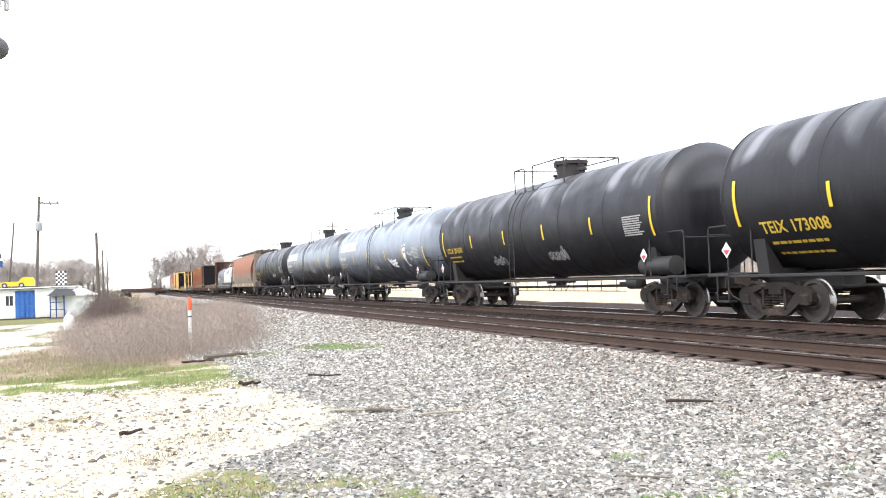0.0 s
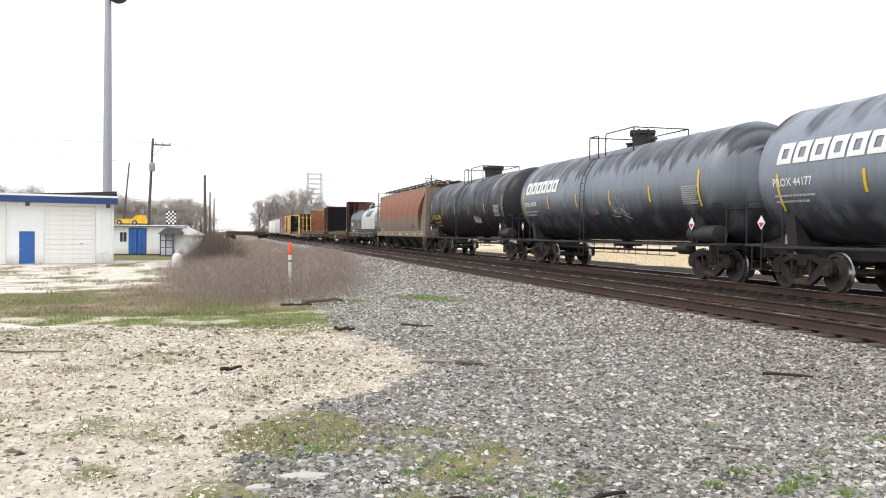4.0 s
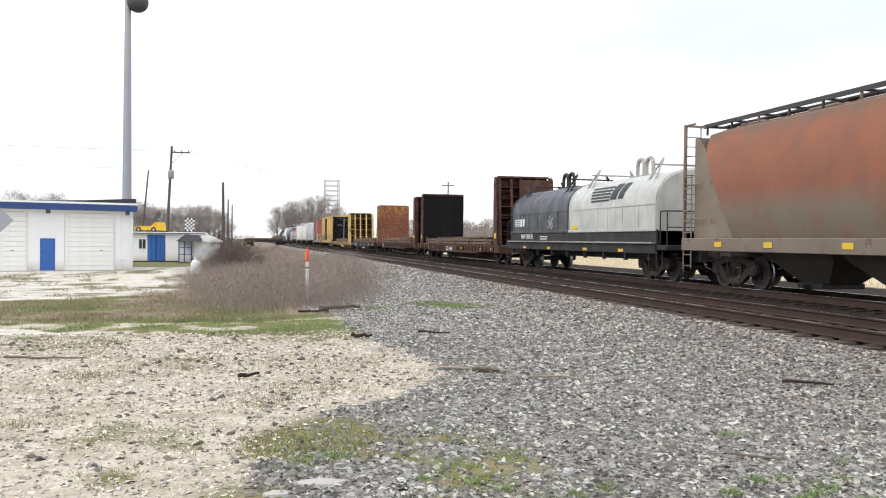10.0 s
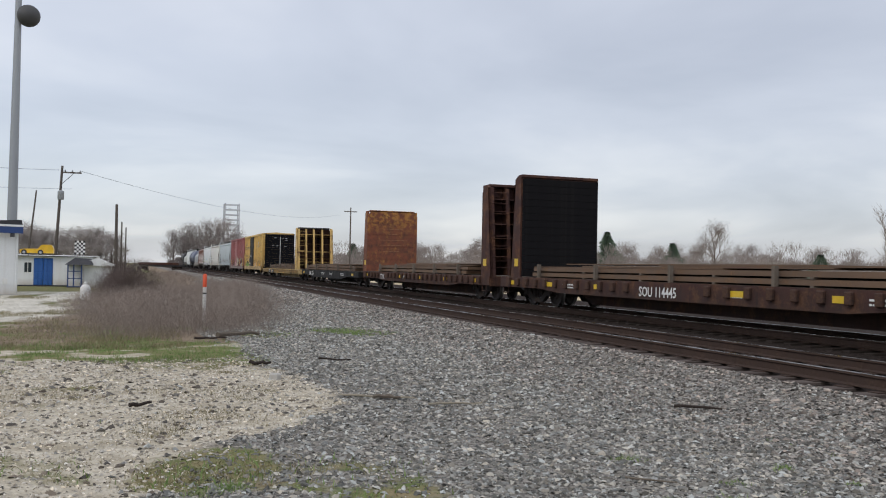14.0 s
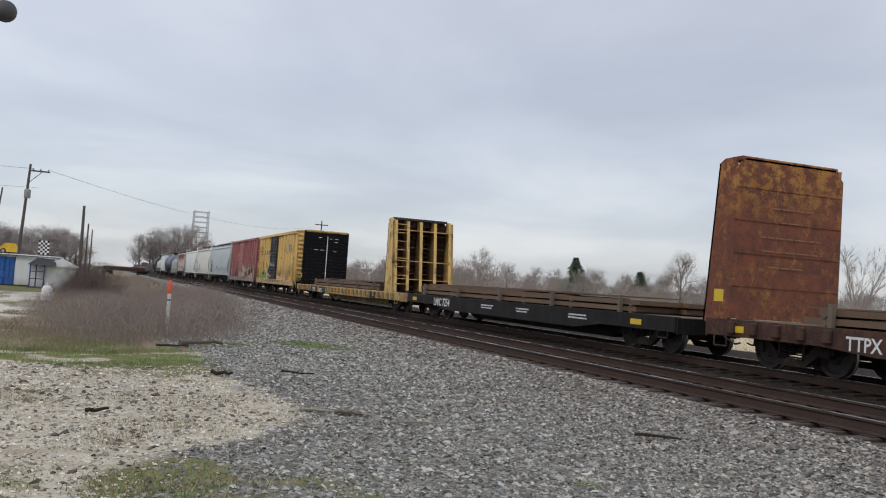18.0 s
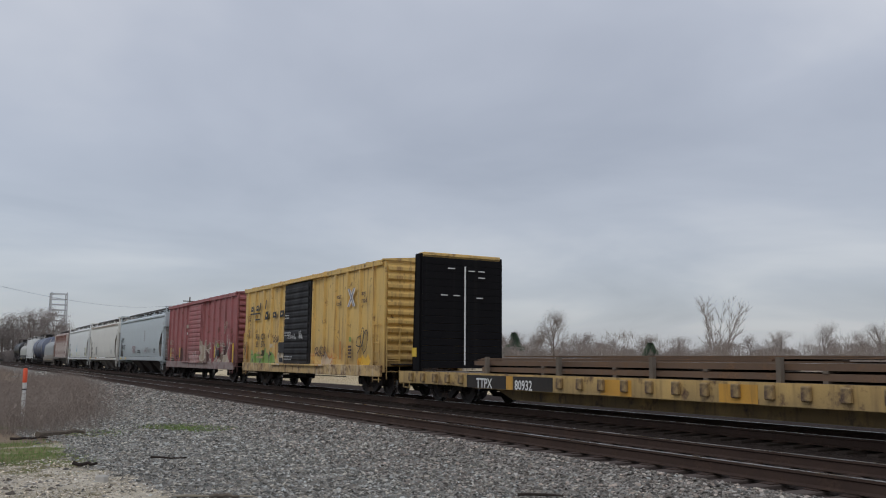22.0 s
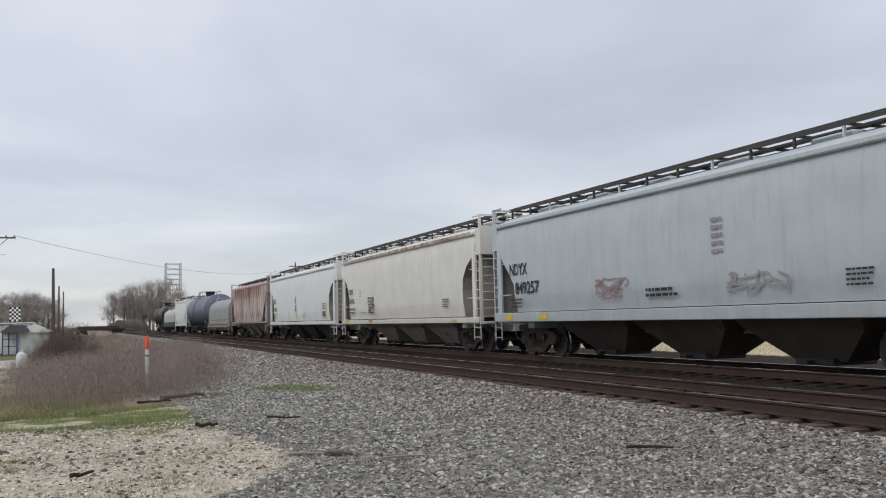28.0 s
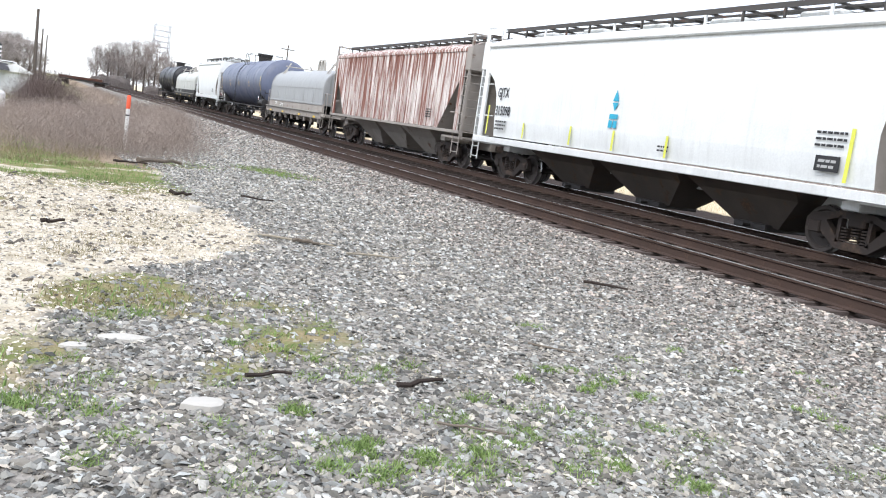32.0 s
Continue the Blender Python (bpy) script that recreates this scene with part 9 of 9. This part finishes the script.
def bare_tree_meshes(seed, height, clumps, bud):
    rnd = random.Random(seed)
    s, tips = Shell(), []
    trunk = Shell()
    h0 = height * 0.28
    trunk.tube((0, 0, -0.3), (0.1, 0, height * 0.55), height * 0.02, 9, height * 0.008)
    for i in range(9):
        a = 2.4 * i + rnd.uniform(-0.4, 0.4)
        u = i / 8
        w = Vector((math.cos(a) * (0.85 - 0.6 * u), math.sin(a) * (0.85 - 0.6 * u), 0.75 + 0.3 * u)).normalized()
        limb(s, Vector((0.1, 0, height * (0.16 + 0.38 * u))), w, height * (0.17 + 0.03 * rnd.random()), height * 0.009, 3, rnd, tips)
    fuzz = Shell()
    for t in tips:
        for _ in range(clumps):
            p = t + Vector((rnd.gauss(0, 0.5), rnd.gauss(0, 0.5), rnd.gauss(0, 0.5))) * height * 0.075
            w = Vector((rnd.gauss(0, 1), rnd.gauss(0, 1), rnd.gauss(0.6, 1))).normalized() * height * 0.075
            u = w.orthogonal().normalized() * height * 0.0013
            fuzz.add([tuple(p - u), tuple(p + u), tuple(p + w)], [(0, 1, 2)])
    return trunk.mesh("trunk", M_BARK), s.mesh("bough", M_TWIG), fuzz.mesh("crown", bud)


KINDS = [bare_tree_meshes(s, 10.0, c, m) for s, c, m in ((1, 6, M_BRUSH), (2, 7, M_BUD), (3, 6, M_BRUSH))]


def bare_tree(az, dist, height, kind, spread=1.0, label="bare spring tree with fine grey-brown twigs"):
    x, y = dist * math.sin(radians(az)), dist * math.cos(radians(az))
    t = thing("tree", label, "tree", "bare trees round the yard and field", at=(x, y, ground_z(x, y) - 0.1))
    k = height / 10.0
    t.scale = (k * spread, k * spread, k)
    t.rotation_euler.z = az * 1.7 + dist
    for name, me in zip(("trunk", "bough", "crown"), KINDS[kind % 3]):
        part(name, me, None, t)


more = random.Random(21)
for _ in range(26):
    bare_tree(more.uniform(14.5, 57), more.uniform(185, 260), more.uniform(6.5, 9.5), more.randint(0, 2), 1.25)
for _ in range(12):
    bare_tree(more.uniform(2.8, 6.6), more.uniform(300, 350), more.uniform(9.5, 13.5), more.randint(0, 2), 1.3)
for _ in range(16):
    bare_tree(more.uniform(-7.0, -1.4), more.uniform(165, 210), more.uniform(8.0, 10.5), more.randint(0, 2), 1.3)
# the wood at the far end of the line
for az, d, h, k in ((2.1, 300, 11, 0), (2.7, 310, 13.5, 1), (3.3, 300, 12.5, 2), (4.2, 290, 14, 0), (4.8, 295, 15, 1), (5.4, 300, 14.5, 2), (6.0, 310, 12, 0), (1.9, 340, 7, 1), (6.6, 300, 10, 1), (3.8, 320, 12, 2)):
    bare_tree(az, d, h * 1.22, k, 1.15)
# behind the yard
for az, d, h, k in ((-5.4, 190, 9, 0), (-4.4, 185, 9.5, 1), (-3.6, 180, 9, 2), (-2.9, 190, 8.5, 0), (-2.2, 175, 8.5, 1), (-1.6, 185, 7.5, 2), (-6.2, 200, 10, 2), (-11.0, 190, 12.0, 0), (-12.2, 200, 12.0, 1), (-13.4, 200, 12.5, 2), (-10.0, 205, 11.0, 1), (-0.9, 200, 6, 0)):
    bare_tree(az, d, h, k, 1.2)
# across the field
for az, d, h, k in ((15.6, 200, 8, 1), (17.5, 230, 9, 0), (19.2, 240, 9, 2), (21.6, 220, 10.5, 0), (23.8, 190, 11.5, 2), (25.6, 210, 10, 1), (27.4, 215, 9.5, 0), (28.6, 220, 9, 2), (31.4, 200, 9.5, 1), (33.2, 210, 9, 0), (34.3, 200, 9, 2),
                    (36.7, 160, 12, 0), (35.6, 190, 9, 1), (38.3, 200, 8.5, 2), (40.4, 210, 8, 0), (42.6, 190, 8.5, 1), (44.5, 200, 8, 2), (48.8, 180, 8, 0), (50.5, 170, 8.5, 1), (53, 160, 9, 2), (56, 150, 9, 0)):
    bare_tree(az, d, h, k)


def conifer(az, dist, height):
    x, y = dist * math.sin(radians(az)), dist * math.cos(radians(az))
    t = thing("conifer", "dark green conifer among bare trees", "tree", at=(x, y, ground_z(x, y) - 0.1))
    rnd = random.Random(int(az * 10))
    part("trunk", Shell().tube((0, 0, 0), (0, 0, height * 0.95), 0.16, 8, 0.03), M_BARK, t)
    s = Shell()
    for i in range(1500):
        z = height * (0.12 + 0.88 * rnd.random() ** 1.2)
        r = (height - z) * 0.56 * (0.35 + 0.75 * rnd.random()) + 0.1
        a = rnd.uniform(0, 6.28)
        r *= 0.8 + 0.75 * noise.noise(Vector((1.6 * math.cos(a), 1.6 * math.sin(a), z * 0.55)))
        p = Vector((r * math.cos(a), r * math.sin(a), z))
        w = Vector((math.cos(a), math.sin(a), -0.25)) * 0.75
        u = Vector((-math.sin(a), math.cos(a), 0)) * 0.22
        q = Vector((0, 0, 0.16))
        s.add([tuple(p - w - u), tuple(p - w + u), tuple(p + w), tuple(p + q)], [(0, 1, 3), (1, 2, 3), (2, 0, 3)])
    part("crown", s, M_CONIFER, t)


def fan_tree(az, dist, height):
    """A bare tree of many upright stems that fan out from one root."""
    x, y = dist * math.sin(radians(az)), dist * math.cos(radians(az))
    t = thing("tree", "bare many-stemmed tree with upright boughs", "tree", "bare trees round the yard and field", at=(x, y, ground_z(x, y) - 0.1))
    rnd = random.Random(int(az * 7))
    part("trunk", Shell().tube((0, 0, -0.2), (0, 0, height * 0.10), 0.22, 9, 0.17), M_BARK, t)
    tips = []
    for k in range(9):
        a = 2.4 * k + rnd.uniform(-0.3, 0.3)
        lean = rnd.uniform(0.05, 0.42)
        p, way = Vector((0.08 * math.cos(a), 0.08 * math.sin(a), height * 0.06)), Vector((lean * math.cos(a), lean * math.sin(a), 1)).normalized()
        s, r, step = Shell(), 0.075, height * rnd.uniform(0.075, 0.10)
        for j in range(9):
            q = p + way * step
            s.tube(p, q, r, 5, r * 0.82, caps=False)
            r *= 0.82
            if j > 1:
                for _ in range(2):
                    w = (way + Vector((rnd.gauss(0, 0.4), rnd.gauss(0, 0.4), rnd.gauss(0.1, 0.2)))).normalized()
                    e = q + w * step * rnd.uniform(0.9, 2.0)
                    s.tube(q, e, r * 0.55, 4, r * 0.2, caps=False)
                    for _ in range(7):
                        m = q.lerp(e, rnd.uniform(0.3, 0.95))
                        w2 = (w + Vector((rnd.gauss(0, 0.4), rnd.gauss(0, 0.4), 0.2))).normalized()
                        s.tube(m, m + w2 * step * rnd.uniform(0.5, 1.3), 0.012, 3, 0.004, caps=False)
            p = q
            way = (way + Vector((rnd.gauss(0, 0.07), rnd.gauss(0, 0.07), 0.02))).normalized()
        part("bough", s, M_TWIG, t)


fan_tree(46.9, 90, 8.7)
conifer(30.0, 190, 10.5)
conifer(34.1, 200, 8.5)
conifer(42.8, 185, 6.0)
conifer(13.4, 230, 8.0)


def brush(name, label, arcs, seed, material, count, thick):
    """Bare scrub: rounded thickets, each of very many fine twigs that fan outwards, joined."""
    rnd = random.Random(seed)
    s = Shell()
    for az0, az1, d0, d1, h in arcs:
        clumps = max(6, int((az1 - az0) * 5))
        for c in range(clumps):
            az, d = rnd.uniform(az0, az1), rnd.uniform(d0, d1)
            x, y = d * math.sin(radians(az)), d * math.cos(radians(az))
            z = ground_z(x, y)
            hh = h * rnd.uniform(0.55, 1.0) * (0.8 + 0.45 * noise.noise(Vector((az * 0.9, d * 0.03, 2))))
            wide = hh * rnd.uniform(0.6, 1.0)
            right = Vector((math.cos(radians(az)), -math.sin(radians(az)), 0))
            for _ in range(count // clumps):
                a, q = rnd.uniform(0, 6.283), rnd.random() ** 0.6
                e = rnd.uniform(0.0, 1.0)
                rim = math.sqrt(max(0.0, 1 - e * e * 0.92)) * q
                p = Vector((x + wide * rim * math.cos(a), y + wide * rim * math.sin(a), z + hh * e * 0.93))
                w = Vector((math.cos(a) * rim * 0.8 + rnd.gauss(0, 0.45), math.sin(a) * rim * 0.8 + rnd.gauss(0, 0.45), 0.9 + rnd.gauss(0, 0.3))).normalized() * hh * rnd.uniform(0.08, 0.22)
                u = right * thick * d / 200
                s.add([tuple(p - u), tuple(p + u), tuple(p + w)], [(0, 1, 2)])
    thing(name, label, "brush", kind="stuff", mesh=s.mesh(name, material))


brush("far_brush", "low bare brush along the field's far edge", [(9, 22, 180, 260, 8.6), (22, 34, 170, 260, 9.2), (34, 46, 150, 240, 8.2), (46, 60, 130, 220, 7.6), (-14, 0.2, 150, 230, 2.8), (1.8, 7.0, 260, 330, 4.5)], 3, M_BRUSH, 42000, 0.032)
brush("yard_bush", "tangled bare bush at the weeds' edge", [(-1.9, 1.0, 50, 62, 2.2), (-1.7, 0.1, 50, 56, 2.6)], 4, M_BUSH, 15000, 0.012)
brush("shed_vine", "bare vine over the shed's corner", [(-2.9, -1.4, 80, 83, 2.6)], 5, M_BRUSH, 900, 0.05)


# ---- sticks, stones and litter on the gravel ----
M_STRAW_STICK = paint("bleached_stick_wood", (0.42, 0.37, 0.28), 0.85, vary=0.5, streak=0.3)


def stick(x, y, length, r, turn, label, material=M_TIMBER):
    rnd = random.Random(int(x * 100 + y))
    z = ground_z(x, y) + r + 0.015
    c, s_ = math.cos(radians(turn)), math.sin(radians(turn))
    pts, s = [], Shell()
    for k in range(6):
        t = k / 5 - 0.5
        pts.append((x + c * length * t + rnd.uniform(-1, 1) * r, y + s_ * length * t + rnd.uniform(-1, 1) * r, z + rnd.uniform(0, 1) * r))
    for k, (a, b) in enumerate(zip(pts, pts[1:])):
        s.tube(a, b, r * (1 - 0.08 * k), 6, r * (0.92 - 0.08 * k))
    thing("stick", label, "stick", "sticks on the gravel", mesh=s.mesh("stick", material))


stick(3.0, 10.57, 0.36, 0.028, -16, "grey broken branch on gravel")
stick(3.7, 9.96, 0.68, 0.015, -3, "thin pale twig on gravel", M_STRAW_STICK)
stick(2.9, 10.72, 1.0, 0.018, -31, "peeled pale stick on gravel", M_STRAW_STICK)
stick(6.48, 9.0, 0.55, 0.022, -35, "short dark stick on gravel", M_TIE)
stick(3.3, 15.1, 0.6, 0.02, -30, "dark stick on gravel", M_TIE)
stick(1.96, 14.6, 0.35, 0.035, -25, "dark rotten wood chunk at the dirt's edge", M_TIE)
stick(2.25, 21.0, 1.3, 0.06, 35, "weathered split log at the weeds' edge", M_TIMBER)
stick(1.6, 20.4, 0.7, 0.03, 10, "dark stick by the log", M_TIE)
stick(0.06, 10.6, 0.24, 0.028, 30, "dark bark lump on the dirt", M_TIE)
stick(2.3, 5.0, 0.42, 0.02, 25, "dark twig clump on gravel", M_TIE)
stick(1.33, 5.15, 0.3, 0.016, 15, "dark twig on gravel", M_TIE)
stick(2.3, 4.22, 0.4, 0.010, -25, "pale twig on gravel")
stick(3.9, 6.0, 0.4, 0.010, -40, "pale twig on gravel")
stick(-2.6, 12.6, 1.1, 0.02, -12, "grey branch lying on the dirt")


def slab_stone(x, y, w, d, h, seed, label="flat pale stone half sunk in gravel"):
    rnd = random.Random(seed)
    n = 9
    ring = [(w * (0.8 + 0.3 * rnd.random()) * math.cos(6.283 * i / n), d * (0.8 + 0.3 * rnd.random()) * math.sin(6.283 * i / n)) for i in range(n)]
    s = Shell()
    z = ground_z(x, y)
    v = [(x + a * 1.06, y + b * 1.06, z - 0.02) for a, b in ring] + [(x + a, y + b, z + h * 0.8) for a, b in ring] + [(x + a * 0.7, y + b * 0.7, z + h) for a, b in ring]
    f = [(i, (i + 1) % n, n + (i + 1) % n, n + i) for i in range(n)] + [(n + i, n + (i + 1) % n, 2 * n + (i + 1) % n, 2 * n + i) for i in range(n)] + [tuple(range(2 * n, 3 * n))]
    s.add(v, f)
    thing("slab_stone", label, "stone", "pale slab stones", mesh=s.mesh("slab_stone", M_CONCRETE))


slab_stone(0.86, 4.66, 0.13, 0.09, 0.04, 1)
slab_stone(0.52, 5.95, 0.17, 0.08, 0.035, 2)
slab_stone(0.22, 5.75, 0.09, 0.06, 0.03, 3)
slab_stone(1.95, 12.9, 0.09, 0.07, 0.09, 4, "dark stone at the dirt's edge")


# ---- what moves ----
def motions():
    """The train rolls towards the camera; its wheels turn with it."""
    marks = [0, 2, 4, 6, 8, 10, 12, 14, 16, 18, 20, 22, 24, 26, 28, 30, 32]
    for car, middle in CARS:
        walk(car, [(t, pose(FAR_TRACK, middle - travel(t), RAIL_TOP)) for t in marks])
    for wheels, y in ((FORE_WHEELS, -0.89), (AFT_WHEELS, 0.89)):
        first = wheels[0]
        spins = [k / 15 for k in range(32 * 15 + 1)]
        walk(first, [(t, pose(0, y, WHEEL_R, math.degrees(travel(t) / WHEEL_R))) for t in spins])
        keys = first.animation_data
        for other in wheels[1:]:
            other.rotation_mode = "QUATERNION"
            mine = other.animation_data_create()
            mine.action = keys.action
            mine.action_slot = keys.action_slot


motions()
